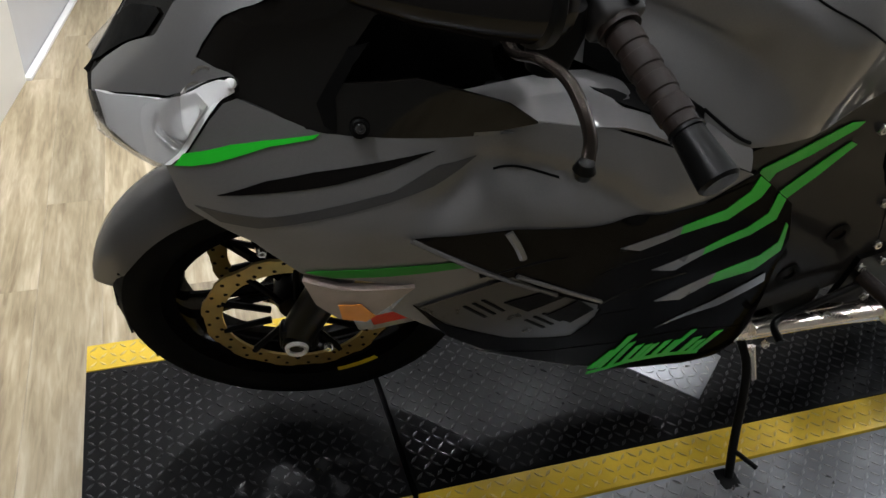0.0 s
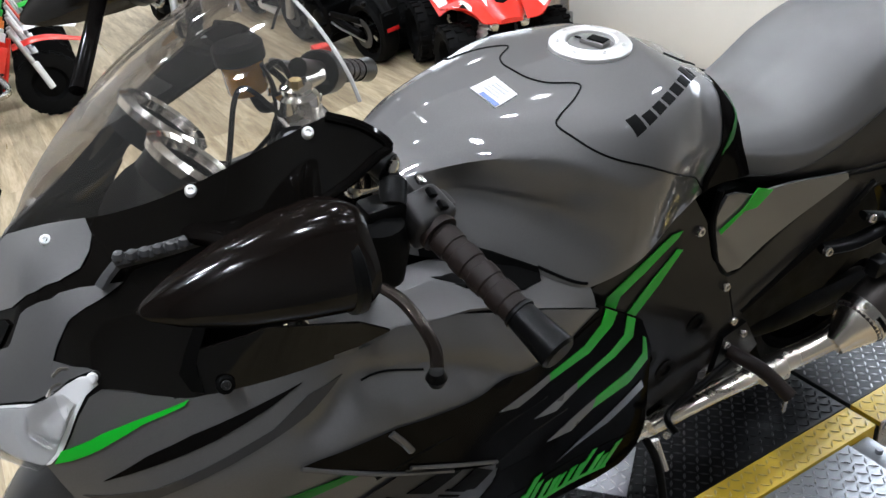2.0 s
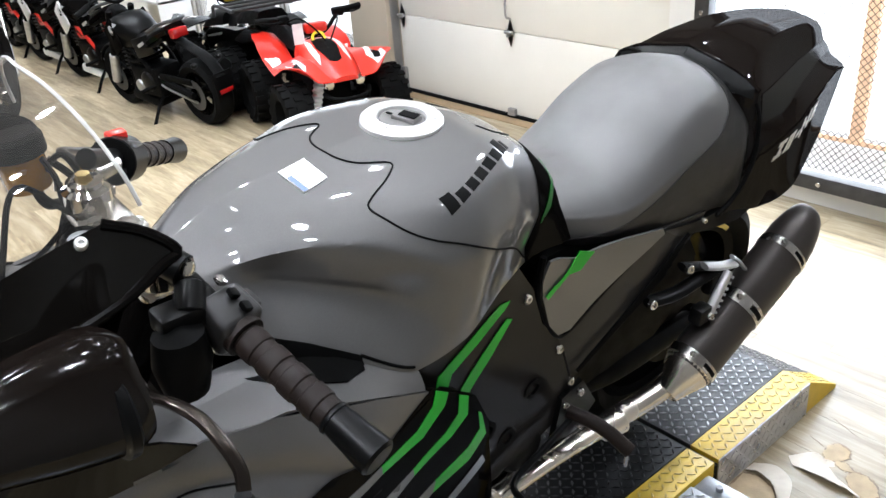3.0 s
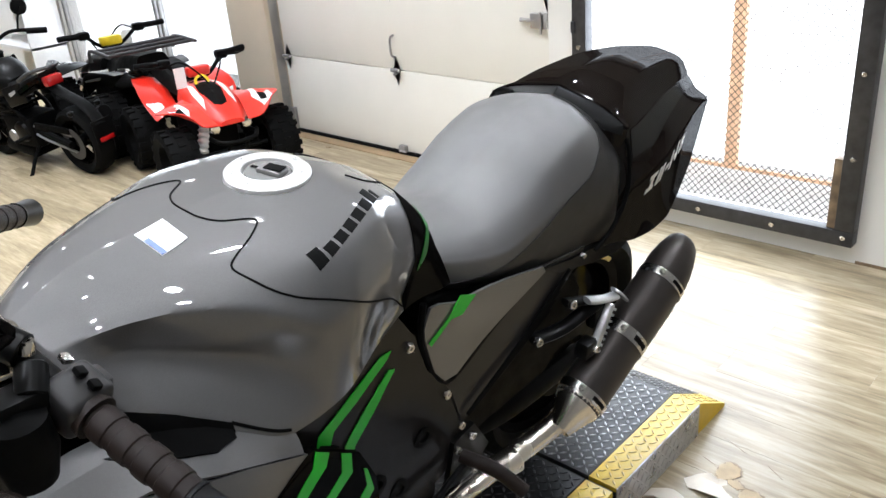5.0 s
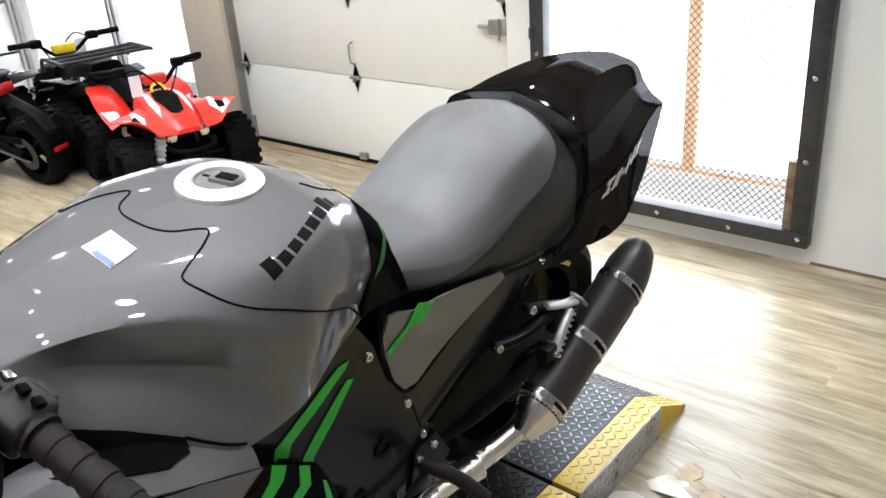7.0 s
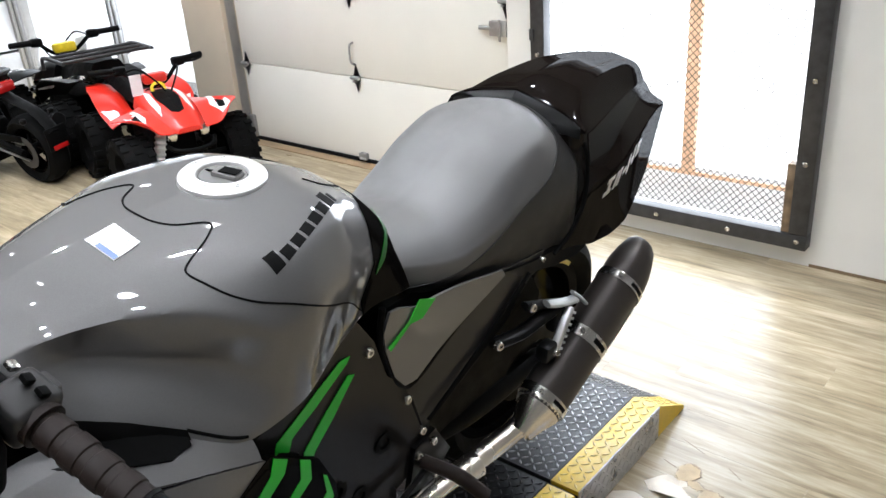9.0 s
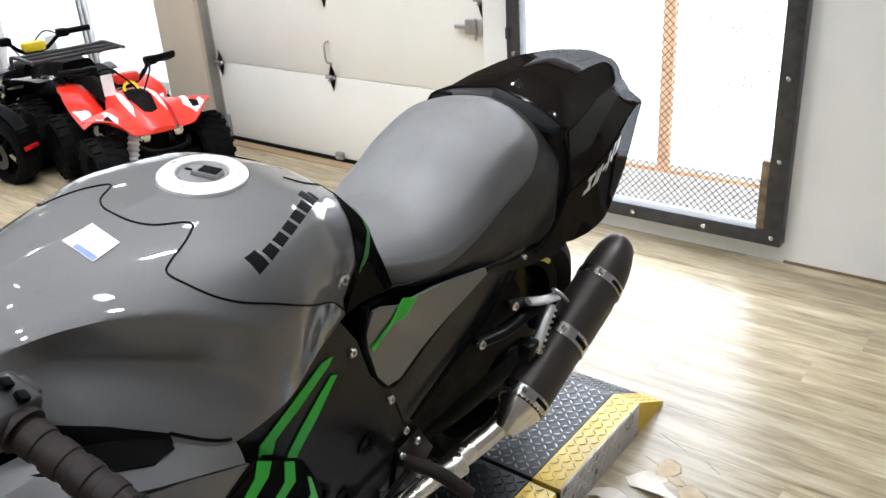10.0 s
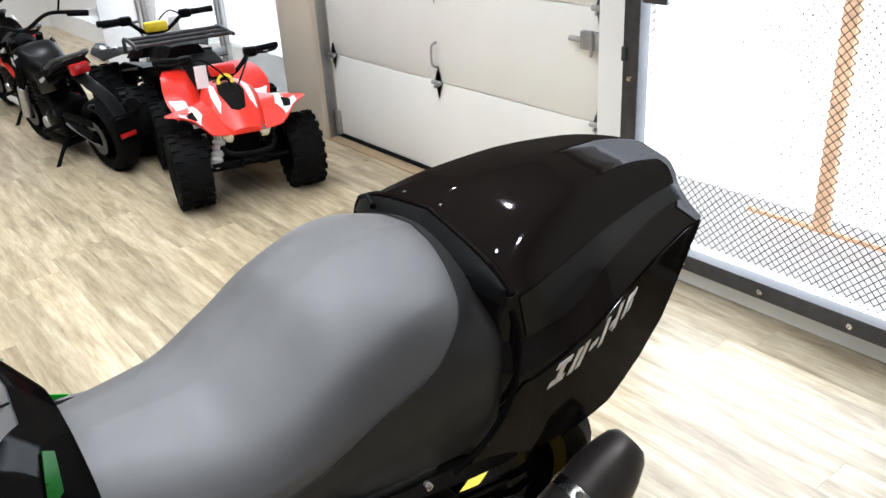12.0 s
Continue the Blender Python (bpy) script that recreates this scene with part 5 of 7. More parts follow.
patch("label_edge", [(0.489, 0.09), (0.496, 0.085), (0.496, 0.215), (0.489, 0.225)], TANK, BLUEL, st, "pale blue printed edge", 0.0025, 1, (0.02, 0.06), 0.0008)
for k in range(4):
    patch("print_bar", [(0.503 + 0.006 * k, 0.05), (0.506 + 0.006 * k, 0.05), (0.506 + 0.006 * k, 0.16 - 0.02 * (k % 2)), (0.503 + 0.006 * k, 0.16 - 0.02 * (k % 2))], TANK, PALEV, st, "", 0.0025, 1, (0.02, 0.06), 0.0008)
# ---- tail ----
def PANEL(y, z, side=1):
    """The tail's flank by height."""
    a, b = TAIL(y, 4 / 6), TAIL(y, 5 / 6)
    q = (a.z - z) / max(a.z - b.z, 0.004)
    return Vector((side * (a.x + (b.x - a.x) * q), y, z))


for s in (1, -1):
    part("cowl_pad", skin([(1.388, 0.0), (1.409, 0.0), (1.409, 0.30), (1.404, 0.36), (1.388, 0.32)], TAIL, 0.006, 0.003, (0.01, 0.06), s), SATIN, bike, "dark front pad of the cowl")
    part("cowl_lip", tube([TAIL(1.412, u, s) + Vector((0, 0, 0.003)) for u in (0.0, 0.06, 0.12, 0.18, 0.24, 0.30, 0.33)], 0.0045, 8, 3), BLACKT, bike, "gloss black front lip of the cowl")
    # Facet strip, lightened to stand for the light it reflects.
    part("cowl_facet", skin([(1.422, 0.345), (1.50, 0.345), (1.70, 0.345), (1.86, 0.345), (1.845, 0.49), (1.70, 0.49), (1.50, 0.49), (1.436, 0.49)], TAIL, 0.003, 0.0015, (0.03, 0.05), s), FACET_SHEEN, bike, "tail cowl facet with its sheen put into the lacquer")
    tp = part("tail_panel", skin([(1.345, 0.745), (1.392, 0.80), (1.420, 0.848), (1.46, 0.864), (1.50, 0.882), (1.60, 0.905), (1.70, 0.915), (1.80, 0.911), (1.852, 0.902), (1.80, 0.825), (1.76, 0.772), (1.70, 0.735), (1.60, 0.716), (1.50, 0.722), (1.42, 0.733)], PANEL, 0.004, 0.003, 0.03, s), BLACKT, bike, "gloss black tail side panel")
    # model lettering kept as plain slanted bars
    for y0, w, h0, h1 in ((1.452, 0.024, 0.0, 0.009), (1.460, 0.009, 0.007, 0.027), (1.452, 0.024, 0.026, 0.035), (1.484, 0.009, 0.0, 0.035), (1.497, 0.009, 0.0, 0.035), (1.516, 0.016, 0.013, 0.021), (1.542, 0.010, 0.0, 0.035), (1.562, 0.022, 0.010, 0.018), (1.574, 0.010, 0.0, 0.035), (1.598, 0.008, 0.0, 0.030), (1.606, 0.016, 0.018, 0.028), (1.612, 0.008, 0.0, 0.014)):
        zb = 0.829 + (y0 - 1.458) * 0.26
        lean = 0.45
        pts = [(y0 + h0 * lean, zb + h0), (y0 + w + h0 * lean, zb + h0 + w * 0.26), (y0 + w + h1 * lean, zb + h1 + w * 0.26), (y0 + h1 * lean, zb + h1)]
        patch("lettering_bar", pts, PANEL, WHITESTEEL, tp, "silver lettering bars", 0.0042, s, 0.03, 0.001)
    part("tail_seam", tube([(s * x, y, z) for x, y, z in ((0.100, 1.392, 0.970), (0.140, 1.408, 0.962), (0.168, 1.413, 0.935), (0.180, 1.414, 0.885), (0.189, 1.400, 0.83), (0.190, 1.362, 0.778), (0.188, 1.315, 0.750))], 0.0045, 8, 5), MATT, bike, "dark gap between seat and cowl")
    part("bolt", bolt((s * 0.186, 1.276, 0.754), (s, 0, 0), 0.006, 0.005), STEEL, bike, "steel bolt")
    part("lower_cheek", skin([(1.17, 0.765), (1.25, 0.752), (1.34, 0.748), (1.42, 0.736), (1.50, 0.722), (1.42, 0.70), (1.32, 0.715), (1.22, 0.735)], lambda y, z, side=1: Vector((side * (0.172 + 0.05 * (min(y, 1.36) - 1.17)), y, z)), 0.012, 0.0, 0.04, s), SATIN, bike, "black trim under the seat")
part("undertail", merge(box(-0.12, 0.12, 1.30, 1.72, 0.64, 0.74, 0.03), box(-0.05, 0.05, 1.68, 1.84, 0.72, 0.76, 0.01)), MATT, bike, "black undertail")

# ---- running gear ----
def spoke_wheel(name, c, R, w, steer, camber, spokes):
    m = Matrix.Translation(c) @ pose(0, 0, 0, 0, camber, steer) @ Matrix(((0, 0, 1, 0), (0, 1, 0, 0), (-1, 0, 0, 0), (0, 0, 0, 1)))
    wh = new(name)
    wh.parent = bike
    wh.matrix_local = m
    rr = R - 0.082
    h = w * 0.5
    tyre = [(rr, -h * 0.72), (rr + 0.02, -h * 0.94), (R - 0.045, -h), (R - 0.02, -h * 0.84), (R - 0.004, -h * 0.4), (R, 0), (R - 0.004, h * 0.4), (R - 0.02, h * 0.84), (R - 0.045, h), (rr + 0.02, h * 0.94), (rr, h * 0.72), (rr, -h * 0.72)]
    ty = part("tyre", lathe(tyre, 64), RUBBER, wh, "black road tyre with short grooves")
    for k in range(22):
        a = 2 * math.pi * k / 22
        for sgn in (1, -1):
            p = [Vector(((R - 0.0005 - 0.012 * q) * math.cos(a + 0.12 * q), (R - 0.0005 - 0.012 * q) * math.sin(a + 0.12 * q), sgn * h * (0.1 + 0.65 * q))) for q in (0, 0.5, 1)]
            part("groove", tube(p, 0.0022, 5, 3), MATT, ty)
    rim = part("rim", lathe([(rr - 0.02, -h * 0.7), (rr + 0.008, -h * 0.78), (rr + 0.008, -h * 0.7), (rr - 0.012, -h * 0.5), (rr - 0.018, 0), (rr - 0.012, h * 0.5), (rr + 0.008, h * 0.7), (rr + 0.008, h * 0.78), (rr - 0.02, h * 0.7), (rr - 0.03, 0), (rr - 0.02, -h * 0.7)], 56), BLACK, wh, "gloss black cast rim")
    for sgn in (1, -1):
        for q in ((0, 1) if steer else (1,)):
            if name == "rear_wheel" and sgn < 0:
                continue
            part("rim_mark", lathe([(rr + 0.0085, sgn * h * 0.775), (rr + 0.004, sgn * h * 0.80), (rr - 0.006, sgn * h * 0.79), (rr + 0.0085, sgn * h * 0.775)], 10, pose(0, 0, 0, 0, 0, 20 + 120 * q), 0.06), YELLOWV, rim, "short yellow rim stripe")
    for k in range(spokes):
        a = 2 * math.pi * k / spokes
        d, t = Vector((math.cos(a), math.sin(a), 0)), Vector((-math.sin(a), math.cos(a), 0))
        for q in (-1, 1):
            part("spoke", tube([d * 0.03 + t * 0.008 * q, d * (rr * 0.55) + t * 0.016 * q, d * (rr - 0.018) + t * 0.03 * q], 0.0085, 8, 4, 1.3, 0.8), BLACK, wh)
    part("hub", lathe([(0, -0.05), (0.03, -0.05), (0.04, -0.03), (0.04, 0.03), (0.03, 0.05), (0, 0.05)], 24), SATIN, wh)
    return wh, m


def disc(parent, z, r, inner, holes):
    """A drilled brake disc on a black carrier."""
    bm = bmesh.new()
    n = 96
    lo, hi = [], []
    ring = []
    for k in range(n):
        a = 2 * math.pi * k / n
        wob = 0.0018 * (1 if (k // 4) % 2 else -1)
        ring.append([bm.verts.new((q * math.cos(a), q * math.sin(a), zz)) for q, zz in ((inner, z), (r + wob, z), (r + wob, z + 0.005), (inner, z + 0.005))])
    for k in range(n):
        p, q = ring[k], ring[(k + 1) % n]
        for i in range(4):
            bm.faces.new((p[i], q[i], q[(i + 1) % 4], p[(i + 1) % 4]))
    d = part("brake_disc", bm, BRONZE, parent, "bronze wavy brake disc with drilled holes")
    for k in range(holes):
        for q in (0.25, 0.75):
            a = 2 * math.pi * (k + 0.5 * (q > 0.5)) / holes
            c = Vector(((inner + (r - inner) * q) * math.cos(a), (inner + (r - inner) * q) * math.sin(a), z + 0.0052))
            part("hole", lathe([(0, 0), (0.0035, 0), (0.0035, 0.0006), (0, 0.0006)], 8, Matrix.Translation(c)), MATT, d)
    for k in range(10):
        a = 2 * math.pi * k / 10
        v = Vector((math.cos(a), math.sin(a), 0))
        part("carrier_arm", tube([v * 0.045 + Vector((0, 0, z)), v * (inner + 0.006) + Vector((0, 0, z + 0.003))], 0.006, 6), MATT, d)
    return d


FWC = Vector((-0.075, 0.027, 0.342))
fw, FM = spoke_wheel("front_wheel", FWC, 0.297, 0.118, -10, 5, 5)
disc(fw, 0.062, 0.152, 0.120, 24)
disc(fw, -0.067, 0.152, 0.120, 24)
ax = part("axle_cap", lathe([(0, 0.129), (0.017, 0.129), (0.023, 0.127), (0.024, 0.105), (0, 0.105)], 24), SATIN, fw, "black axle end")
part("axle_ring", lathe([(0.012, 0.128), (0.013, 0.133), (0.0175, 0.134), (0.0195, 0.128), (0.012, 0.128)], 24), WHITESTEEL, ax, "bright ring of the axle nut")
part("axle_foot", box(-0.03, 0.03, -0.028, 0.035, 0.085, 0.118, 0.01), SATIN, fw)
part("axle_foot", box(-0.03, 0.03, -0.028, 0.035, -0.118, -0.085, 0.01), SATIN, fw)
for s in (1, -1):
    a = FM @ Vector((0.0, 0.0, 0.10 * s))
    top = Vector((0.10 * s - 0.01, 0.27, 1.0))
    a2 = a.lerp(top, 0.42)
    part("fork_leg", rod(a, a2, 0.029, 0.031, 24), SATIN, bike, "black fork leg")
    part("fork_tube", rod(a2, top, 0.024, 0.024, 24), BLACK, bike)
    cal = part("brake_caliper", moved(merge(box(-0.035, 0.035, -0.05, 0.05, -0.022, 0.022, 0.012, 3), box(-0.02, 0.02, -0.058, -0.03, -0.026, 0.026, 0.006)), FM @ Matrix.Translation((-0.045, 0.148, 0.078 * s)) @ pose(0, 0, 0, 0, 0, 20)), ALU, bike, "grey radial brake caliper")
    part("caliper_mark", moved(box(-0.012, 0.012, -0.03, 0.03, 0.0225 * s, 0.0235 * s), FM @ Matrix.Translation((-0.045, 0.148, 0.078 * s)) @ pose(0, 0, 0, 0, 0, 20)), REDP, cal, "red marking")
    part("bolt", bolt(FM @ Vector((-0.02, 0.05, 0.14 * s)), FM.to_3x3() @ Vector((0, 0, s)), 0.007, 0.006), STEEL, cal)
# front mudguard: an arc over the tyre
bm = bmesh.new()
rows = []
for i in range(22):
    a = radians(-58 + 118 * i / 21)
    hw = 0.068 * min(1, 0.35 + 1.2 * min(i, 21 - i) / 8)
    row = []
    for k in range(9):
        q = -1 + 2 * k / 8
        rad = 0.327 - 0.05 * abs(q) ** 2.6
        row.append(bm.verts.new((rad * math.cos(a), rad * math.sin(a) * 1.0, hw * q)))
    rows.append(row)
for p, q in zip(rows, rows[1:]):
    for k in range(8):
        bm.faces.new((p[k], p[k + 1], q[k + 1], q[k]))
bmesh.ops.solidify(bm, geom=bm.faces[:], thickness=0.004)
part("front_mudguard", bm, PAINT, bike, "grey front mudguard", FM @ pose(0, 0, 0, 0, 0, 205))
part("wheel_light_bolt", bolt(FM @ Vector((-0.20, -0.05, 0.085)), (1, 0, 0), 0.008, 0.012), STEEL, bike)

rw, RM = spoke_wheel("rear_wheel", Vector((-0.03, 1.485, 0.350)), 0.322, 0.19, 0, 4, 5)
disc(rw, -0.115, 0.12, 0.085, 18)
part("sprocket", lathe([(0.05, 0.100), (0.118, 0.102), (0.121, 0.105), (0.118, 0.108), (0.05, 0.110), (0.05, 0.100)], 42), MATT, rw, "dark rear sprocket")
part("swingarm", merge(tube([(0.09, 1.0, 0.40), (0.105, 1.2, 0.37), (0.09, 1.49, 0.345)], 0.024, 12, 8, 1.2), tube([(-0.13, 1.0, 0.40), (-0.19, 1.2, 0.37), (-0.19, 1.49, 0.345)], 0.035, 12, 8, 1.3), rod((-0.13, 1.02, 0.40), (0.09, 1.02, 0.40), 0.04)), MATT, bike, "black swingarm")
# Plate added to fill the dark gap between frame rail and pipe.
part("dark_gap_plate", skin([(0.98, 0.385), (1.15, 0.40), (1.30, 0.42), (1.37, 0.50), (1.385, 0.60), (1.32, 0.70), (1.20, 0.70), (1.0, 0.60)], lambda y, z, side=1: Vector((0.128 - 0.012 * math.sin((y - 0.98) * 8), y, z)), 0.006, 0, 0.04, 1), MATT, bike, "black plate filling the dark gap ahead of the rear wheel")
part("engine", merge(box(-0.17, 0.15, 0.42, 0.92, 0.30, 0.56, 0.03), box(-0.15, 0.13, 0.5, 0.8, 0.5, 0.80, 0.03), rod((-0.19, 0.72, 0.42), (0.165, 0.72, 0.42), 0.075, seg=24), rod((-0.17, 0.86, 0.40), (0.165, 0.86, 0.40), 0.05, seg=24)), MATT, bike, "black engine")
part("radiator", box(-0.16, 0.16, 0.30, 0.35, 0.38, 0.72, 0.01), MATT, bike)
part("rear_hugger", moved(lathe([(0.335, -0.10), (0.345, -0.06), (0.35, 0), (0.345, 0.06), (0.335, 0.10), (0.330, 0.10), (0.34, 0), (0.330, -0.10), (0.335, -0.10)], 18, None, 0.2), RM @ pose(0, 0, 0, 0, 0, 190)), SATIN, bike, "black rear hugger")
part("under_seat_body", merge(box(-0.13, 0.13, 0.86, 1.36, 0.66, 0.80, 0.03), box(-0.10, 0.10, 0.95, 1.25, 0.5, 0.68, 0.03)), MATT, bike)
part("shock", lathe([(0, 0), (0.025, 0)] + [(0.025 + 0.008 * (k % 2), 0.02 + 0.012 * k) for k in range(14)] + [(0.02, 0.2), (0, 0.2)], 18, along((0.02, 1.02, 0.45), (0.02, 0.97, 0.64))), MATT, bike)

# exhaust
ex = part("exhaust_pipe", tube([(0.155, 0.70, 0.33), (0.165, 0.80, 0.335), (0.172, 0.94, 0.343), (0.185, 1.06, 0.352), (0.205, 1.13, 0.372), (0.226, 1.19, 0.405), (0.236, 1.235, 0.435)], 0.023, 18), EXH, bike, "polished steel exhaust pipe")
part("pipe_shield", tube([(0.180, 0.78, 0.352), (0.188, 0.90, 0.360), (0.197, 1.03, 0.372)], 0.016, 12, 8, 0.7), EXH, ex)
part("pipe_joint", rod((0.197, 1.045, 0.362), (0.211, 1.095, 0.372), 0.0265, seg=20), EXH, ex, "slip joint of the pipe")
M0, M1 = Vector((0.242, 1.215, 0.420)), Vector((0.246, 1.595, 0.655))
MM = along(M0, M1)
ML = (M1 - M0).length
OVAL = Matrix.Diagonal((0.92, 1.08, 1, 1))
sleeve = lathe([(0, 0.02), (0.04, 0.02), (0.052, 0.035), (0.055, 0.05), (0.055, ML - 0.075), (0.0535, ML - 0.05), (0.047, ML - 0.02), (0.037, ML + 0.008), (0.028, ML + 0.018), (0.022, ML + 0.016), (0.020, ML - 0.01), (0, ML - 0.01)], 40)
inward = MM.to_3x3().inverted() @ Vector((-0.35, 0.1, 0.9))
for v in sleeve.verts:
    k = max(0.0, (v.co.z - (ML - 0.085)) / 0.1)
    v.co.x, v.co.y = v.co.x + 0.014 * k * inward.x, v.co.y + 0.014 * k * inward.y
mu = part("muffler", moved(sleeve, MM @ OVAL), MUFF, bike, "dark titanium oval muffler with a tapered end")
out = MM.to_3x3().inverted() @ Vector((0.9, -0.25, 0.55))
FACE = math.degrees(math.atan2(out.y, out.x))
for z, tall in ((0.052, 0.010), (0.205, 0.013), (ML - 0.092, 0.009)):
    band = part("clamp", moved(lathe([(0.0555, -tall), (0.0575, -tall), (0.0575, tall), (0.0555, tall), (0.0555, -tall)], 40), MM @ OVAL @ Matrix.Translation((0, 0, z))), STEEL, mu, "bright steel clamp band with a slot")
    slot = lathe([(0.0572, -tall * 0.42), (0.0582, -tall * 0.42), (0.0582, tall * 0.42), (0.0572, tall * 0.42), (0.0572, -tall * 0.42)], 10, pose(0, 0, z, 0, 0, FACE - 10), 0.11)
    part("slot", moved(slot, MM @ OVAL), MATT, band)
    part("clamp_bolt", bolt(MM @ OVAL @ Vector((0.058 * math.cos(math.radians(FACE - 42)), 0.058 * math.sin(math.radians(FACE - 42)), z)), (0.5, -0.5, 0.7), 0.006, 0.007), STEEL, band)
part("end_cone", moved(lathe([(0.024, -0.03), (0.036, 0.0), (0.050, 0.028), (0.0545, 0.045), (0.0540, 0.045), (0.02, -0.02), (0.024, -0.03)], 30), MM @ OVAL), EXH, mu, "polished inlet cone")
part("rivet", bolt(MM @ OVAL @ Vector((0.05 * math.cos(math.radians(FACE - 38)), 0.05 * math.sin(math.radians(FACE - 38)), ML - 0.045)), (0.3, -0.3, 0.8), 0.004, 0.004), STEEL, mu)
badge = part("maker_badge", moved(lathe([(0.0553, 0), (0.0562, 0), (0.0562, 0.12), (0.0553, 0.12), (0.0553, 0)], 8, pose(0, 0, ML - 0.235, 0, 0, FACE + 52), 0.08), MM @ OVAL), PALEV, mu, "pale badge with red bars")
for k in range(4):
    part("badge_bar", moved(lathe([(0.0561, 0), (0.0567, 0), (0.0567, 0.018), (0.0561, 0.018), (0.0561, 0)], 6, pose(0, 0, ML - 0.228 + 0.028 * k, 0, 0, FACE + 56), 0.06), MM @ OVAL), REDP, badge)
# passenger peg bracket
br = part("peg_bracket", merge(tube([(0.180, 1.148, 0.618), (0.196, 1.21, 0.618), (0.208, 1.26, 0.634), (0.214, 1.31, 0.645)], 0.016, 12, 6, 0.6), tube([(0.188, 1.234, 0.666), (0.20, 1.28, 0.655), (0.212, 1.33, 0.640)], 0.013, 10, 6, 0.6), box(0.204, 0.228, 1.29, 1.345, 0.59, 0.648, 0.008)), SATIN, bike, "black passenger peg bracket")
part("bolt", bolt((0.194, 1.146, 0.622), (1, -0.1, 0.2), 0.0095, 0.006), STEEL, br)
part("bolt", bolt((0.202, 1.236, 0.668), (1, -0.1, 0.2), 0.0095, 0.006), STEEL, br)
part("bolt", bolt((0.248, 1.272, 0.566), (1, 0, 0.2), 0.008, 0.006), STEEL, br)
part("guard_arm", tube([(0.214, 1.268, 0.668), (0.220, 1.29, 0.661), (0.226, 1.325, 0.652), (0.230, 1.352, 0.648)], 0.012, 10, 6, 0.5), ALU, br, "cast aluminium arm")
part("guard_tip", tube([(0.226, 1.345, 0.664), (0.232, 1.368, 0.645), (0.236, 1.390, 0.622)], 0.007, 8, 6, 0.6), ALU, br, "cast aluminium hook")
part("peg_hinge", box(0.215, 0.246, 1.245, 1.285, 0.545, 0.585, 0.008), SATIN, br)
peg = part("passenger_peg", moved(box(-0.009, 0.009, -0.010, 0.010, 0.0, 0.105, 0.005, 3), along((0.240, 1.276, 0.552), (0.232, 1.332, 0.640))), ALU, br, "folded serrated aluminium peg")
for k in range(8):
    p = Vector((0.244, 1.276, 0.560)).lerp(Vector((0.236, 1.328, 0.632)), k / 7)
    part("tooth", moved(box(-0.008, 0.008, -0.018, -0.009, -0.0028, 0.0028, 0.001, 1), along(p, p + Vector((-0.008, 0.056, 0.088)))), ALU, peg)
# rider peg, shift lever and stand
pl = part("peg_plate", merge(skin([(0.94, 0.49), (1.0, 0.50), (1.05, 0.42), (1.0, 0.36), (0.93, 0.38)], COVER, 0.012, 0.012, 0.04, 1)), SATIN, bike, "black footrest plate")
part("rider_peg", tube([(0.175, 0.96, 0.45), (0.24, 0.985, 0.44), (0.295, 1.005, 0.41)], 0.014, 12), GRIPR, pl, "ribbed black footpeg")
part("feeler", rod((0.29, 1.003, 0.40), (0.292, 1.003, 0.37), 0.004), STEEL, pl)
part("shift_lever", tube([(0.185, 0.97, 0.44), (0.195, 0.88, 0.42), (0.20, 0.80, 0.39), (0.24, 0.785, 0.385)], 0.007), SATIN, pl)
for y, z in ((0.945, 0.475), (1.0, 0.39), (0.985, 0.485), (0.836, 0.29)):
    part("bolt", bolt((0.178, y, z), (1, 0, 0), 0.008, 0.006), STEEL, pl)
ss = part("side_stand", merge(tube([(0.15, 0.80, 0.29), (0.20, 0.805, 0.24), (0.27, 0.79, 0.11), (0.305, 0.782, 0.055)], 0.0085, 12), box(0.285, 0.335, 0.76, 0.80, 0.046, 0.055, 0.003)), SATIN, bike, "black side stand")
part("spring", tube([(0.17, 0.815, 0.28), (0.205, 0.82, 0.225)], 0.009, 10), STEEL, ss)
part("stand_tang", tube([(0.275, 0.79, 0.10), (0.30, 0.80, 0.105), (0.32, 0.815, 0.10)], 0.005), SATIN, ss)

# ---- door, wall and window fittings ----
def hinge(x, z, side):
    """A diamond-plate roller hinge."""
    bm = bmesh.new()
    vs = [bm.verts.new(v) for v in ((-0.028, 0, 0), (0, 0, 0.075), (0.028, 0, 0), (0, 0, -0.085))]
    bm.faces.new(vs)
    bmesh.ops.solidify(bm, geom=bm.faces[:], thickness=0.003)
    h = part("hinge", moved(bm, Matrix.Translation((x, -0.026, z))), GALV, door, "galvanised hinge plate")
    part("roller", merge(rod((x - 0.03, -0.04, z), (x + 0.03, -0.04, z), 0.011), rod((x, -0.03, z - 0.018), (x, -0.055, z - 0.018), 0.007)), GALV, h)


for z in (0.49, 0.94, 1.39):
    for x in (-0.99, -0.035, 0.985):
        hinge(x, z, 1)
part("handle", tube([(-0.035, -0.025, 0.56), (-0.03, -0.06, 0.58), (-0.03, -0.065, 0.63), (-0.035, -0.055, 0.67), (-0.04, -0.025, 0.68)], 0.006), GALV, door, "bent steel lift handle")
part("latch", merge(box(0.90, 1.0, -0.05, -0.021, 0.78, 0.85, 0.006), rod((0.84, -0.04, 0.815), (0.93, -0.04, 0.815), 0.011), rod((0.97, -0.06, 0.76), (0.97, -0.06, 0.86), 0.006)), GALV, door, "galvanised slide latch")
part("foot_bracket", merge(box(-0.06, -0.01, -0.05, -0.021, 0.02, 0.06, 0.003), rod((-0.05, -0.05, 0.03), (0.0, -0.05, 0.03), 0.006)), GALV, door)
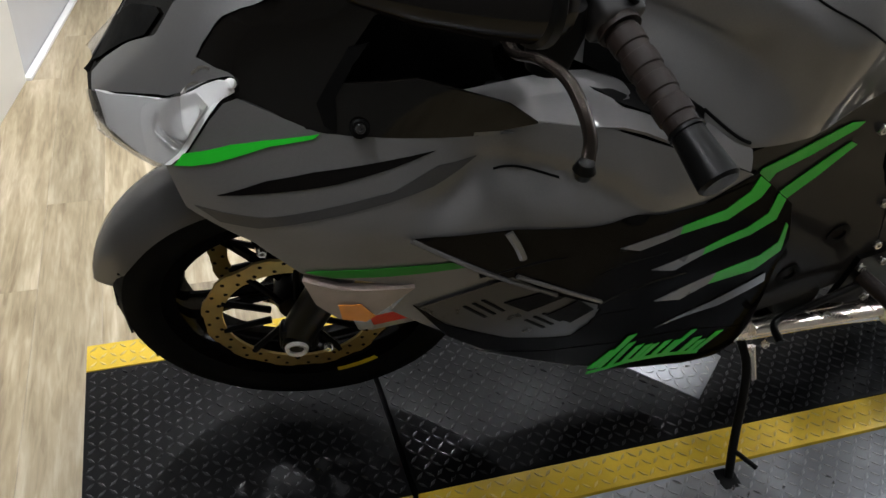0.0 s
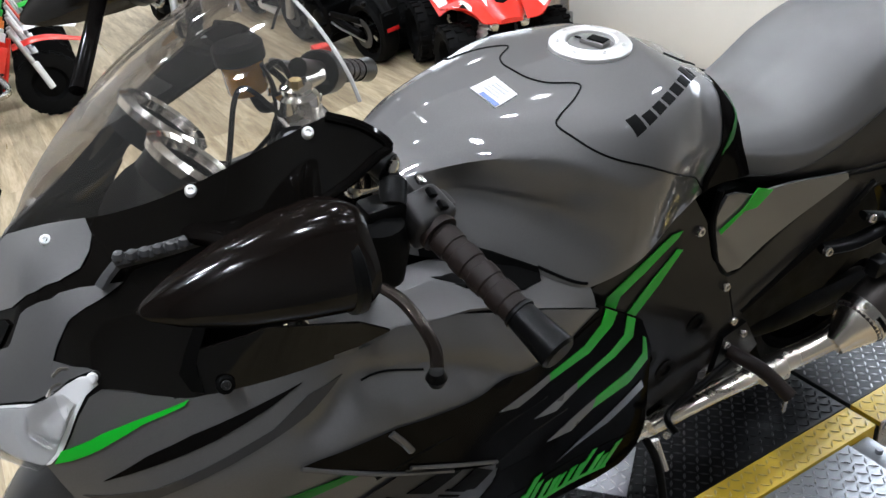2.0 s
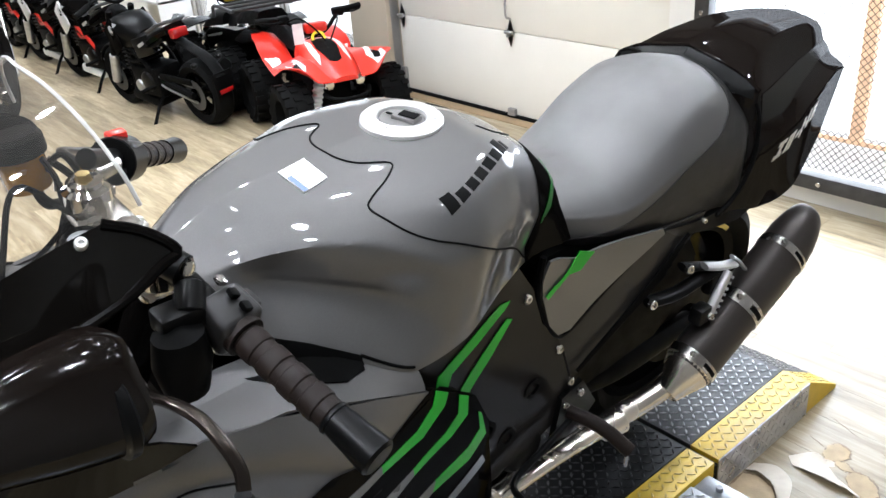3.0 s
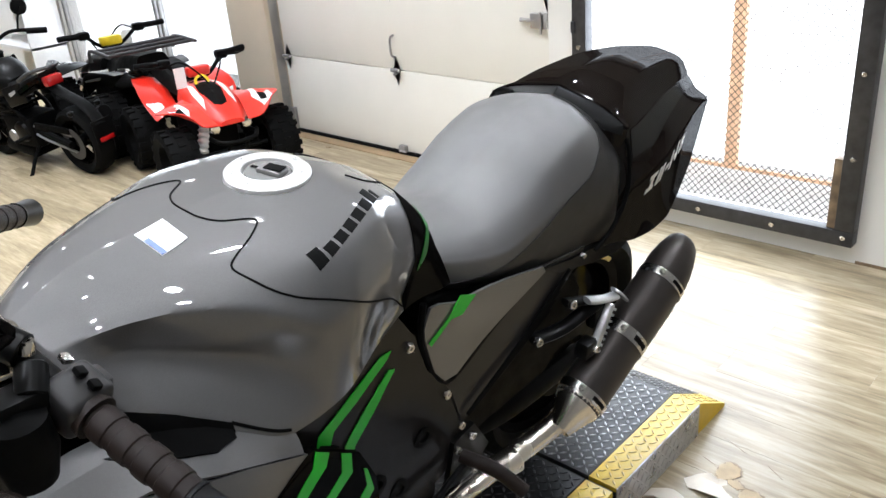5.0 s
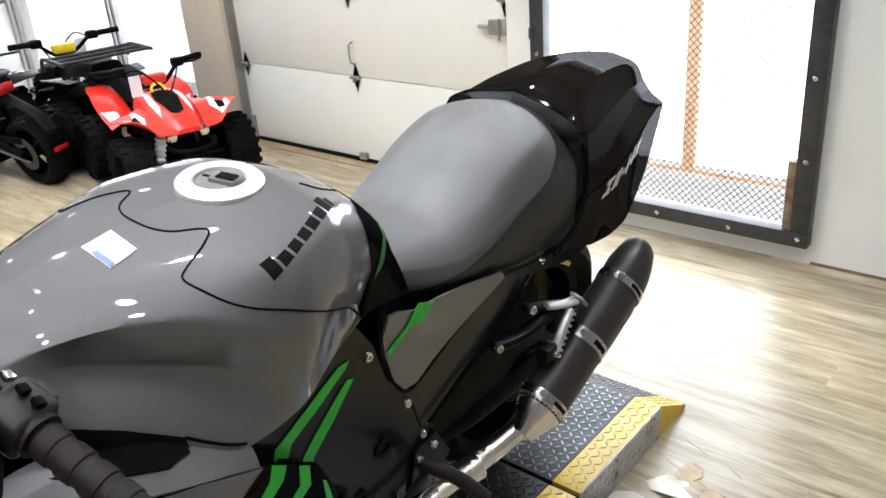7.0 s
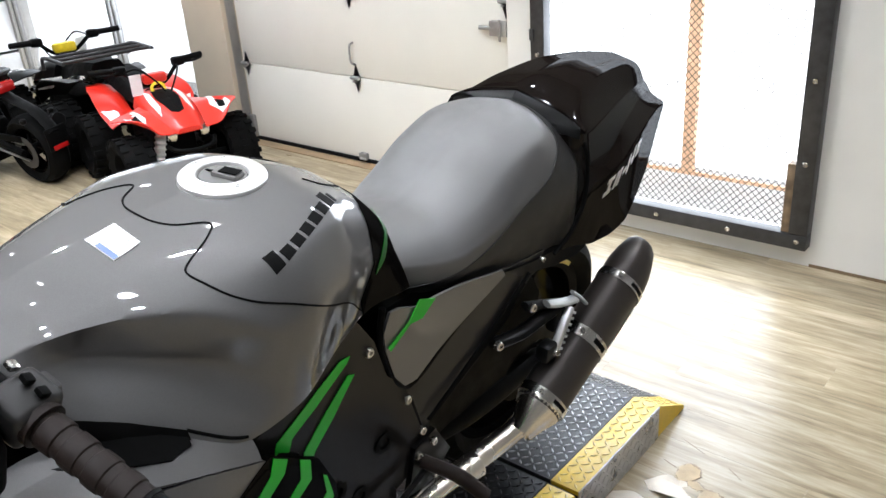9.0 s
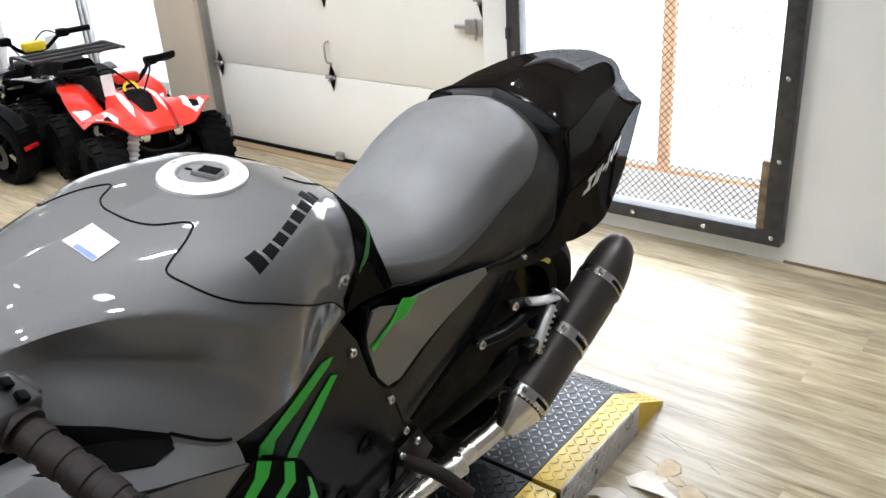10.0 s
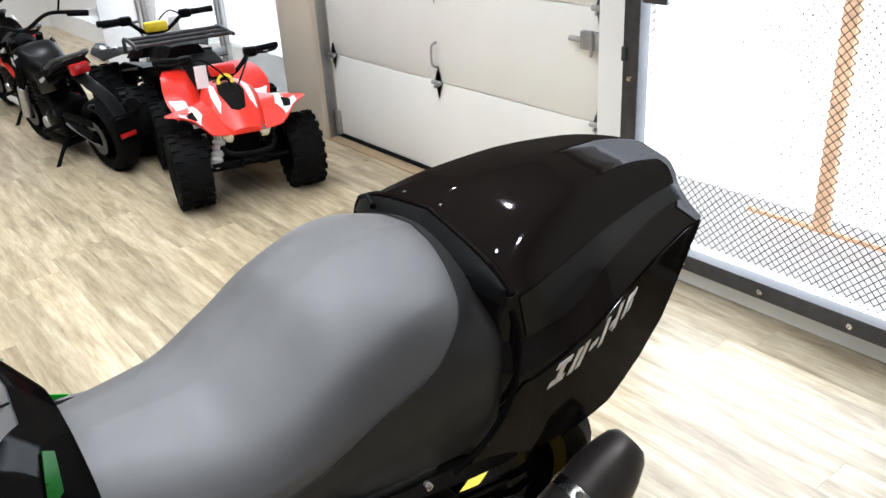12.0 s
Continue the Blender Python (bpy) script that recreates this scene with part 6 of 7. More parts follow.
part("corner_bracket", box(-1.03, -0.99, -0.045, -0.021, 0.02, 0.16, 0.004), GALV, door)
part("track", merge(box(-1.062, -1.035, -0.09, -0.02, 0.0, 2.15, 0.004), box(-1.075, -1.06, -0.03, 0.0, 0.0, 2.15)), GALV, door, "galvanised side track")
part("track", merge(box(1.005, 1.03, -0.05, -0.022, 0.9, 2.15, 0.004)), GALV, door, "galvanised side track")
for k in range(3):
    part("screen_bolt", bolt((-0.46 + 0.31 * k + 0.155, -0.062, 0.115), (0, -1, 0), 0.011, 0.006), STEEL, gate)
for sx in (-0.585, 0.585):
    for k in range(6):
        part("screen_bolt", bolt((sx, -0.062, 0.12 + 0.31 * k), (0, -1, 0), 0.010, 0.006), STEEL, gate)
part("worn_edge", box(0.518, 0.549, -0.05, -0.002, 0.146, 0.42, 0.002), RUSTY, gate, "worn brown strip")
for z in (0.4, 0.8, 1.2):
    part("hasp", box(-0.54, -0.44, -0.065, -0.05, 1.005, 1.04, 0.003) if z == 0.4 else box(-0.62, -0.60, -0.07, -0.06, z, z + 0.05, 0.003), DKSTEEL, gate)
tagged(part("orange_post", box(-0.60, -0.54, 4.48, 4.52, 0.04, 2.6, 0.004), ORANGEP), "orange post standing outside the mesh", "post")
tagged(part("orange_rail", box(-0.9, 0.0, 4.49, 4.51, 0.03, 0.05, 0.004), ORANGEP), "low orange rail outside the mesh", "rail")
setting("threshold", box(-3.23, -1.18, WALL_Y - 0.02, WALL_Y + 0.06, 0.0, 0.006, 0.002), BROWN, "worn brown door threshold", "threshold")
setting("foot_strip", box(0.24, 1.9, WALL_Y - 0.004, WALL_Y - 0.001, 0.0, 0.012), RUSTY, "dirty line along the foot of the wall", "trim")

# a switched-off charger on the partition with its yellow cable
ch = empty("wall_charger", pose(-2.735, 0.06, 0.36), "small black charger plugged into the partition, with a yellow cable", "charger")
part("body", box(0.0, 0.045, -0.035, 0.02, -0.06, 0.05, 0.008), MATT, ch)
part("cable", tube([(0.02, 0.02, 0.03), (0.025, 0.05, -0.02), (0.02, 0.09, -0.03), (0.014, 0.15, 0.01), (0.012, 0.19, 0.10), (0.01, 0.205, 0.25), (0.01, 0.205, 0.45)], 0.0045), YELLOWV, ch, "yellow cable")
part("paper_note", box(0.002, 0.004, 0.07, 0.15, -0.02, 0.07), CREAM, ch, "beige paper note")

# shelf with small goods at the end of the window
sh = empty("wall_shelf", pose(-6.6, WALL_Y - 0.02, 0.0), "white wall shelves holding small accessories", "shelf")
for z in (0.35, 0.75, 1.1):
    part("board", box(-0.55, 0.5, -0.3, 0.0, z, z + 0.025, 0.003), WHITEPL, sh)
part("side", box(0.48, 0.5, -0.3, 0.0, 0.0, 1.6, 0.003), WHITEPL, sh)
for k, mt in enumerate((YELLOWV, MATT, REDP, YELLOWV, BLUEP)):
    tagged(part("boxed_part", box(-0.06, 0.06, -0.06, 0.06, 0, 0.14 + 0.02 * (k % 3), 0.01), mt, None, "", pose(-6.95 + 0.19 * k, WALL_Y - 0.17, 1.127 if k % 2 else 0.777)), "small boxed accessory on the wall shelf", "box", "shelf goods")


# ---- vehicles in the background ----
def knobbly(parent, c, R, w, mat=None, hub=ALU, m_extra=None):
    """An off-road tyre with blocks, on a rim."""
    m = Matrix.Translation(c) @ pose(0, 0, 0, 90) if m_extra is None else Matrix.Translation(c) @ m_extra @ pose(0, 0, 0, 90)
    wh = new("wheel")
    wh.parent = parent
    wh.matrix_local = m
    r0, h = R * 0.55, w / 2
    part("tyre", lathe([(r0, -h * 0.8), (R * 0.8, -h), (R * 0.95, -h * 0.85), (R * 0.97, 0), (R * 0.95, h * 0.85), (R * 0.8, h), (r0, h * 0.8), (r0, -h * 0.8)], 32), RUBBER, wh)
    blocks = []
    n = 20
    for k in range(n):
        a = 2 * math.pi * k / n
        for q, off in ((-0.62, 0), (0.0, 0.5), (0.62, 0)):
            b = box(-R * 0.035, R * 0.05, -R * 0.07, R * 0.07, -h * 0.24, h * 0.24)
            blocks.append(moved(b, pose(0, 0, 0, 0, 0, math.degrees(a) + off * 360 / n) @ Matrix.Translation((R * 0.95, 0, q * h * 1.15))))
    tagged(part("tread", merge(*blocks), RUBBER, wh), kind="stuff")
    part("rim", lathe([(0, -h * 0.3), (r0 * 0.4, -h * 0.3), (r0 * 0.8, -h * 0.1), (r0, -h * 0.75), (r0 * 1.04, -h * 0.75), (r0 * 1.04, h * 0.75), (r0, h * 0.75), (r0 * 0.8, h * 0.1), (r0 * 0.4, h * 0.3), (0, h * 0.3)], 24), MATT, wh)
    return wh


def quad(m, col, label, rack=False):
    """A small quad bike; its nose points along +x."""
    q = empty("quad_bike", m, label, "quad bike", "quad bikes")
    for x, yy, R, w in ((0.34, 0.30, 0.2, 0.18), (0.34, -0.30, 0.2, 0.18), (-0.38, 0.27, 0.2, 0.21), (-0.38, -0.27, 0.2, 0.21)):
        knobbly(q, (x, yy, R), R, w)
    nose = section_map([(-0.02, [(0, 0.56), (0.07, 0.555), (0.11, 0.53), (0.13, 0.47)]), (0.12, [(0, 0.565), (0.08, 0.555), (0.14, 0.52), (0.16, 0.45)]), (0.26, [(0, 0.53), (0.07, 0.525), (0.13, 0.49), (0.17, 0.43)]), (0.40, [(0, 0.47), (0.05, 0.465), (0.10, 0.44), (0.13, 0.41)]), (0.50, [(0, 0.42), (0.03, 0.418), (0.06, 0.41), (0.07, 0.39)])])
    turn = pose(0, 0, 0, 0, 0, -90)
    part("nose_cowl", moved(shell(nose, -0.02, 0.50, 16, 10), turn @ Matrix.Scale(1, 4)), col, q, "glossy nose bodywork")
    part("nose_insert", moved(skin([(0.10, 0.0), (0.24, 0.0), (0.38, 0.0), (0.36, 0.22), (0.22, 0.30), (0.10, 0.2)], nose, 0.003, 0.003, (0.04, 0.1), 1), turn), MATT, q, "black vented insert")
    part("nose_insert", moved(skin([(0.10, 0.0), (0.24, 0.0), (0.38, 0.0), (0.36, 0.22), (0.22, 0.30), (0.10, 0.2)], nose, 0.003, 0.003, (0.04, 0.1), -1), turn), MATT, q, "black vented insert")
    for s in (1, -1):
        fen = section_map([(0.14, [(0.14, 0.50), (0.24, 0.475), (0.36, 0.44)]), (0.28, [(0.13, 0.485), (0.25, 0.50), (0.37, 0.485)]), (0.42, [(0.11, 0.44), (0.22, 0.46), (0.33, 0.50)]), (0.52, [(0.09, 0.40), (0.17, 0.41), (0.27, 0.53)])])
        part("front_fender", moved(skin([(0.14, 0), (0.52, 0), (0.53, 0.8), (0.46, 1.0), (0.30, 1.0), (0.16, 0.85)], fen, 0.006, 0, (0.04, 0.15), s), turn), col, q, "flared front mudguard")
        part("fender_graphic", moved(skin([(0.24, 0.35), (0.36, 0.30), (0.48, 0.62), (0.46, 0.88), (0.34, 0.75)], fen, 0.002, -0.005, (0.04, 0.15), s), turn), WHITEPL, q, "white graphic")
        part("graphic_eye", moved(skin([(0.33, 0.45), (0.41, 0.5), (0.44, 0.7), (0.37, 0.66)], fen, 0.0015, -0.0075, (0.04, 0.15), s), turn), MATT, q)
        part("cowl_graphic", moved(skin([(0.05, 0.35), (0.14, 0.30), (0.30, 0.38), (0.36, 0.55), (0.22, 0.50)], nose, 0.002, 0.003, (0.04, 0.1), s), turn), WHITEPL, q, "white graphic")
        rf = section_map([(-0.58, [(0.08, 0.50), (0.18, 0.53), (0.27, 0.53)]), (-0.36, [(0.09, 0.48), (0.18, 0.51), (0.28, 0.525)]), (-0.20, [(0.10, 0.42), (0.19, 0.46), (0.30, 0.475)]), (-0.08, [(0.10, 0.36), (0.19, 0.38), (0.28, 0.34)])])
        part("rear_fender", moved(skin([(-0.58, 0), (-0.08, 0), (-0.08, 0.9), (-0.16, 1.0), (-0.40, 1.0), (-0.58, 0.8)], rf, 0.006, 0, (0.06, 0.2), s), turn), col, q, "raised rear mudguard")
        part("mudguard_graphic", moved(skin([(-0.22, 0.55), (-0.12, 0.5), (-0.10, 0.8), (-0.18, 0.95)], rf, 0.002, 0.007, (0.04, 0.2), s), turn), WHITEPL, q, "white graphic")
        part("headlight", lathe([(0, 0.014), (0.022, 0.012), (0.03, 0.004), (0.032, -0.02), (0, -0.03)], 20, Matrix.Translation((0.47, 0.095 * s, 0.375)) @ along((0, 0, 0), (1, 0, 0.05))), CHROME, q, "round headlight")
        part("shock", lathe([(0, 0)] + [(0.026 + 0.01 * (k % 2), 0.015 * k) for k in range(14)] + [(0, 0.21)], 14, along((0.36, 0.17 * s, 0.19), (0.33, 0.10 * s, 0.41))), WHITEPL if s == -1 else MATT, q, "coil shock")
        part("wishbone", tube([(0.26, 0.06 * s, 0.2), (0.34, 0.20 * s, 0.18), (0.42, 0.06 * s, 0.2)], 0.011), MATT, q)
        part("footwell", box(-0.16, 0.14, 0.12 * s if s > 0 else -0.30, 0.30 if s > 0 else -0.12, 0.20, 0.225, 0.008), MATT, q)
    part("bumper", merge(tube([(0.48, -0.14, 0.33), (0.55, -0.10, 0.31), (0.56, 0, 0.30), (0.55, 0.10, 0.31), (0.48, 0.14, 0.33)], 0.013), tube([(0.5, -0.06, 0.22), (0.55, -0.05, 0.30)], 0.011), tube([(0.5, 0.06, 0.22), (0.55, 0.05, 0.30)], 0.011), rod((0.46, -0.2, 0.235), (0.46, 0.2, 0.235), 0.012)), MATT, q, "black tube bumper")
    part("axle", merge(rod((0.34, -0.25, 0.185), (0.34, 0.25, 0.185), 0.016), rod((-0.38, -0.22, 0.185), (-0.38, 0.22, 0.185), 0.02), box(-0.25, 0.3, -0.10, 0.10, 0.15, 0.38, 0.02)), MATT, q, "black chassis and engine")
    st = section_map([(-0.60, [(0, 0.62), (0.07, 0.615), (0.11, 0.55)]), (-0.35, [(0, 0.60), (0.08, 0.595), (0.12, 0.52)]), (-0.10, [(0, 0.53), (0.06, 0.525), (0.10, 0.47)]), (0.03, [(0, 0.57), (0.05, 0.565), (0.08, 0.50)])])
    part("seat", moved(shell(st, -0.60, 0.03, 14, 6), turn @ Matrix.Scale(1, 4)), MATT, q, "black seat")
    hb = part("handlebar", tube([(-0.02, -0.30, 0.70), (0.02, -0.18, 0.69), (0.06, -0.06, 0.60), (0.06, 0.06, 0.60), (0.02, 0.18, 0.69), (-0.02, 0.30, 0.70)], 0.012), MATT, q, "black handlebar")
    part("switch_pod", box(-0.02, 0.04, 0.14, 0.21, 0.665, 0.715, 0.012), MATT, hb)
    part("switch_pod", box(-0.02, 0.04, -0.21, -0.14, 0.665, 0.715, 0.012), MATT, hb)
    part("brake_hose", tube([(0.03, -0.16, 0.68), (0.12, -0.10, 0.70), (0.14, 0.0, 0.60), (0.20, 0.05, 0.48)], 0.005), RUBBER, hb)
    part("brake_hose", tube([(0.03, 0.16, 0.68), (0.13, 0.12, 0.66), (0.15, 0.06, 0.56), (0.20, -0.02, 0.46)], 0.005), RUBBER, hb)
    for s in (1, -1):
        part("grip", rod((-0.005, 0.21 * s, 0.695), (-0.025, 0.34 * s, 0.70), 0.018), RUBBER, hb)
        part("lever", tube([(0.03, 0.17 * s, 0.69), (0.05, 0.25 * s, 0.685), (0.02, 0.32 * s, 0.69)], 0.006), MATT, hb)
    part("bar_pad", box(0.03, 0.09, -0.07, 0.07, 0.60, 0.66, 0.015), REDP if col is REDP else YELLOWV, hb, "padded bar cover")
    part("clamp_ring", lathe([(0.03, 0), (0.045, 0), (0.045, 0.02), (0.03, 0.02), (0.03, 0)], 16, along((0.09, 0, 0.565), (0.16, 0, 0.60))), YELLOWV, q, "yellow key surround")
    part("hang_tag", box(0.085, 0.09, -0.15, -0.085, 0.55, 0.67), WHITEPL, q, "white paper tag")
    if rack:
        for x in (-0.62, -0.50, -0.38):
            part("rack_bar", tube([(x, -0.26, 0.65), (x, 0.26, 0.65)], 0.011), DKSTEEL, q)
        for yy in (-0.26, 0.26):
            part("rack_bar", tube([(-0.66, yy, 0.65), (-0.34, yy, 0.65), (-0.30, yy, 0.58)], 0.011), DKSTEEL, q)
    return q


quad(pose(-3.075, 3.155, 0, 0, 0, -13) @ Matrix.Scale(0.92, 4), REDP, "red and white children's quad bike with knobbly tyres")
quad(pose(-4.16, 3.27, 0, 0, 0, 172), SATIN, "black quad bike with a dark steel carrier behind the seat", True)


def street_bike(m, body, accent, frame_mat, label, R=0.205, wb=0.92, wire=False):
    """A small naked motorcycle leaning on its left-hand stand; front wheel towards -x, rear wheel at x = 0, left side towards -y."""
    b = empty("small_motorcycle", m, label, "motorcycle", "small motorcycles")
    turn = pose(0, 0, 0, 0, 0, -90)
    for nm, x, w in (("rear_wheel", 0.0, 0.14), ("front_wheel", -wb, 0.11)):
        wh = new(nm)
        wh.parent = b
        wh.matrix_local = Matrix.Translation((x, 0, R)) @ pose(0, 0, 0, 90)
        h, r0 = w / 2, R * 0.66
        part("tyre", lathe([(r0, -h * 0.7), (R * 0.85, -h), (R * 0.96, -h * 0.7), (R, 0), (R * 0.96, h * 0.7), (R * 0.85, h), (r0, h * 0.7), (r0, -h * 0.7)], 36), RUBBER, wh)
        part("rim", lathe([(r0 * 0.88, -h * 0.6), (r0, -h * 0.7), (r0, h * 0.7), (r0 * 0.88, h * 0.6), (r0 * 0.86, 0), (r0 * 0.88, -h * 0.6)], 32), CHROME if wire else BLACK, wh)
        for k in range(28 if wire else 6):
            a = 2 * math.pi * k / (28 if wire else 6)
            part("spoke", rod((0.03 * math.cos(a + 0.5), 0.03 * math.sin(a + 0.5), 0.02 * (-1) ** k), (r0 * 0.9 * math.cos(a), r0 * 0.9 * math.sin(a), 0), 0.0026 if wire else 0.011, seg=6), CHROME if wire else BLACK, wh)
        part("hub", rod((0, 0, -0.05), (0, 0, 0.05), 0.035, seg=16), ALU if wire else MATT, wh)
        part("brake_disc", lathe([(0.05, h + 0.004), (R * 0.46, h + 0.004), (R * 0.46, h + 0.008), (0.05, h + 0.008), (0.05, h + 0.004)], 28), STEEL if wire else DKSTEEL, wh)
    for sd in (1, -1):
        part("swingarm", tube([(0.0, 0.09 * sd, R), (-0.18, 0.085 * sd, R + 0.03), (-0.36, 0.06 * sd, R + 0.05)], 0.022), MATT, b, "black swingarm")
        part("shroud", moved(box(-0.10, 0.10, -0.008, 0.008, -0.09, 0.10, 0.006), Matrix.Translation((-0.70, 0.115 * sd, R + 0.30)) @ pose(0, 0, 0, 0, -28, 10 * sd)), accent, b, "side shroud of the tank")
        part("frame_tube", tube([(-0.72, 0.03 * sd, R + 0.40), (-0.62, 0.085 * sd, R + 0.28), (-0.45, 0.095 * sd, R + 0.16), (-0.38, 0.08 * sd, R + 0.05)], 0.014), frame_mat, b, "frame tube")
        part("frame_tube", tube([(-0.74, 0.03 * sd, R + 0.30), (-0.60, 0.08 * sd, R + 0.17), (-0.48, 0.09 * sd, R + 0.18)], 0.012), frame_mat, b, "frame tube")
        part("subframe", tube([(-0.50, 0.08 * sd, R + 0.24), (-0.30, 0.09 * sd, R + 0.28), (-0.18, 0.07 * sd, R + 0.33)], 0.012), MATT, b)
        part("side_panel", moved(box(-0.09, 0.10, -0.006, 0.006, -0.06, 0.06, 0.006), Matrix.Translation((-0.40, 0.10 * sd, R + 0.27)) @ pose(0, 0, 0, 0, -14, -6 * sd)), body, b, "side panel")
        part("panel_mark", moved(box(-0.035, 0.035, -0.0085, 0.0085, -0.010, 0.010), Matrix.Translation((-0.40, 0.10 * sd, R + 0.285)) @ pose(0, 0, 0, 0, -22, -6 * sd)), GREYM, b, "grey marking bar")
        part("fork_leg", rod((-wb, 0.08 * sd, R), (-wb + 0.20, 0.08 * sd, R + 0.46), 0.02), CHROME if wire else MATT, b, "fork leg")
        part("fork_slider", rod((-wb - 0.005, 0.08 * sd, R - 0.02), (-wb + 0.075, 0.08 * sd, R + 0.17), 0.029), ALU, b)
        part("signal", lathe([(0, -0.02), (0.016, -0.01), (0.018, 0.01), (0, 0.02)], 12, Matrix.Translation((0.10, 0.09 * sd, R + 0.20))), SATIN, b)
        part("foot_peg", tube([(-0.40, 0.08 * sd, R + 0.02), (-0.41, 0.20 * sd, R + 0.01)], 0.012), RUBBER, b)
        part("grip", rod((-wb + 0.29, 0.24 * sd, R + 0.54), (-wb + 0.325, 0.35 * sd, R + 0.515), 0.018), RUBBER, b)
        part("mirror", lathe([(0, 0), (0.05, 0.004), (0.05, 0.018), (0.03, 0.03), (0, 0.032)], 18, Matrix.Translation((-wb + 0.26, 0.27 * sd, R + 0.68)) @ along((0, 0, 0), (-1, 0, 0))), MATT, b)
        part("mirror_arm", tube([(-wb + 0.27, 0.2 * sd, R + 0.55), (-wb + 0.25, 0.24 * sd, R + 0.62), (-wb + 0.26, 0.27 * sd, R + 0.68)], 0.006), MATT, b)
    eng = part("engine", merge(box(-0.66, -0.36, -0.10, 0.10, R - 0.07, R + 0.13, 0.03), box(-0.70, -0.54, -0.075, 0.075, R + 0.05, R + 0.27, 0.02)), MATT, b, "black engine")
    for k in range(6):
        part("cooling_fin", box(-0.715, -0.53, -0.085, 0.085, R + 0.09 + 0.026 * k, R + 0.098 + 0.026 * k, 0.002), SATIN, eng)
    part("engine_cover", lathe([(0, 0), (0.065, 0), (0.06, 0.016), (0.03, 0.026), (0, 0.026)], 24, along((-0.46, -0.10, R + 0.04), (-0.46, -0.2, R + 0.04))), SATIN if not wire else ALU, eng, "round engine cover")
    part("sprocket_cover", lathe([(0, 0), (0.04, 0), (0.035, 0.014), (0, 0.016)], 20, along((-0.58, -0.10, R + 0.0), (-0.58, -0.2, R + 0.0))), GALV, eng)
    part("belly_pan", moved(box(-0.15, 0.15, -0.10, 0.10, -0.035, 0.03, 0.02), Matrix.Translation((-0.58, 0, R - 0.09)) @ pose(0, 0, 0, 0, 6, 0)), accent if accent is WHITEPL else MATT, b, "belly pan")
    tk = section_map([(-0.78, [(0, R + 0.40), (0.06, R + 0.395), (0.10, R + 0.34), (0.10, R + 0.26)]), (-0.65, [(0, R + 0.44), (0.09, R + 0.43), (0.135, R + 0.36), (0.11, R + 0.25)]), (-0.52, [(0, R + 0.40), (0.07, R + 0.39), (0.11, R + 0.33), (0.09, R + 0.25)]), (-0.46, [(0, R + 0.35), (0.05, R + 0.345), (0.07, R + 0.30), (0.07, R + 0.25)])])
    part("tank", moved(shell(tk, -0.78, -0.46, 14, 8), turn), body, b, "fuel tank")
    for sd in (1, -1):
        part("tank_mark", moved(skin([(-0.72, 0.55), (-0.66, 0.5), (-0.60, 0.5), (-0.62, 0.58), (-0.66, 0.62), (-0.64, 0.72), (-0.69, 0.72)], tk, 0.002, 0.003, (0.05, 0.15), sd), turn), GREYM, b, "grey tank marking")
    se = section_map([(-0.50, [(0, R + 0.34), (0.06, R + 0.335), (0.08, R + 0.28)]), (-0.38, [(0, R + 0.33), (0.09, R + 0.325), (0.11, R + 0.27)]), (-0.26, [(0, R + 0.37), (0.08, R + 0.365), (0.10, R + 0.31)]), (-0.14, [(0, R + 0.41), (0.06, R + 0.405), (0.07, R + 0.36)])])
    part("seat", moved(shell(se, -0.50, -0.14, 12, 6), turn), SATIN, b, "black seat")
    for sd in (1, -1):
        part("tail_panel", moved(skin([(-0.34, 0.8), (-0.14, 0.75), (-0.12, 1.0), (-0.32, 1.0)], se, 0.06, 0.004, (0.05, 0.2), sd), turn), body if accent is WHITEPL else accent, b, "tail side panel")
    part("grab_rail", tube([(-0.28, -0.11, R + 0.37), (-0.16, -0.09, R + 0.42), (-0.10, 0, R + 0.43), (-0.16, 0.09, R + 0.42), (-0.28, 0.11, R + 0.37)], 0.011), DKSTEEL, b)
    part("tail_light", box(-0.14, -0.085, -0.055, 0.055, R + 0.325, R + 0.385, 0.014), REDD, b, "red tail light")
    part("rear_guard", merge(tube([(-0.14, 0, R + 0.31), (-0.02, 0, R + 0.27), (0.12, 0, R + 0.22), (0.22, 0, R + 0.12)], 0.045, 10, 6, 0.35), box(0.215, 0.225, -0.065, 0.065, R + 0.02, R + 0.15, 0.003)), MATT, b, "black mudguard and plate holder")
    part("rear_reflector", box(0.226, 0.232, -0.045, 0.045, R + 0.025, R + 0.05, 0.002), REDD, b, "red reflector")
    part("front_guard", lathe([(R * 1.06, -0.05), (R * 1.12, 0), (R * 1.06, 0.05), (R * 1.05, 0.05), (R * 1.105, 0), (R * 1.05, -0.05), (R * 1.06, -0.05)], 16, Matrix.Translation((-wb, 0, R)) @ pose(0, 0, 0, 90) @ pose(0, 0, 0, 0, 0, 25), 0.36), body, b, "front mudguard")
    part("headlight", lathe([(0, 0.05), (0.045, 0.045), (0.075, 0.01), (0.078, -0.02), (0.05, -0.06), (0, -0.07)], 20, Matrix.Translation((-wb + 0.13, 0, R + 0.40)) @ along((0, 0, 0), (-1, 0, 0.1))), CHROME if wire else MATT, b, "round headlight")
    part("handlebar", tube([(-wb + 0.32, -0.33, R + 0.52), (-wb + 0.26, -0.15, R + 0.56), (-wb + 0.22, 0, R + 0.50), (-wb + 0.26, 0.15, R + 0.56), (-wb + 0.32, 0.33, R + 0.52)], 0.011), CHROME if wire else MATT, b, "handlebar")
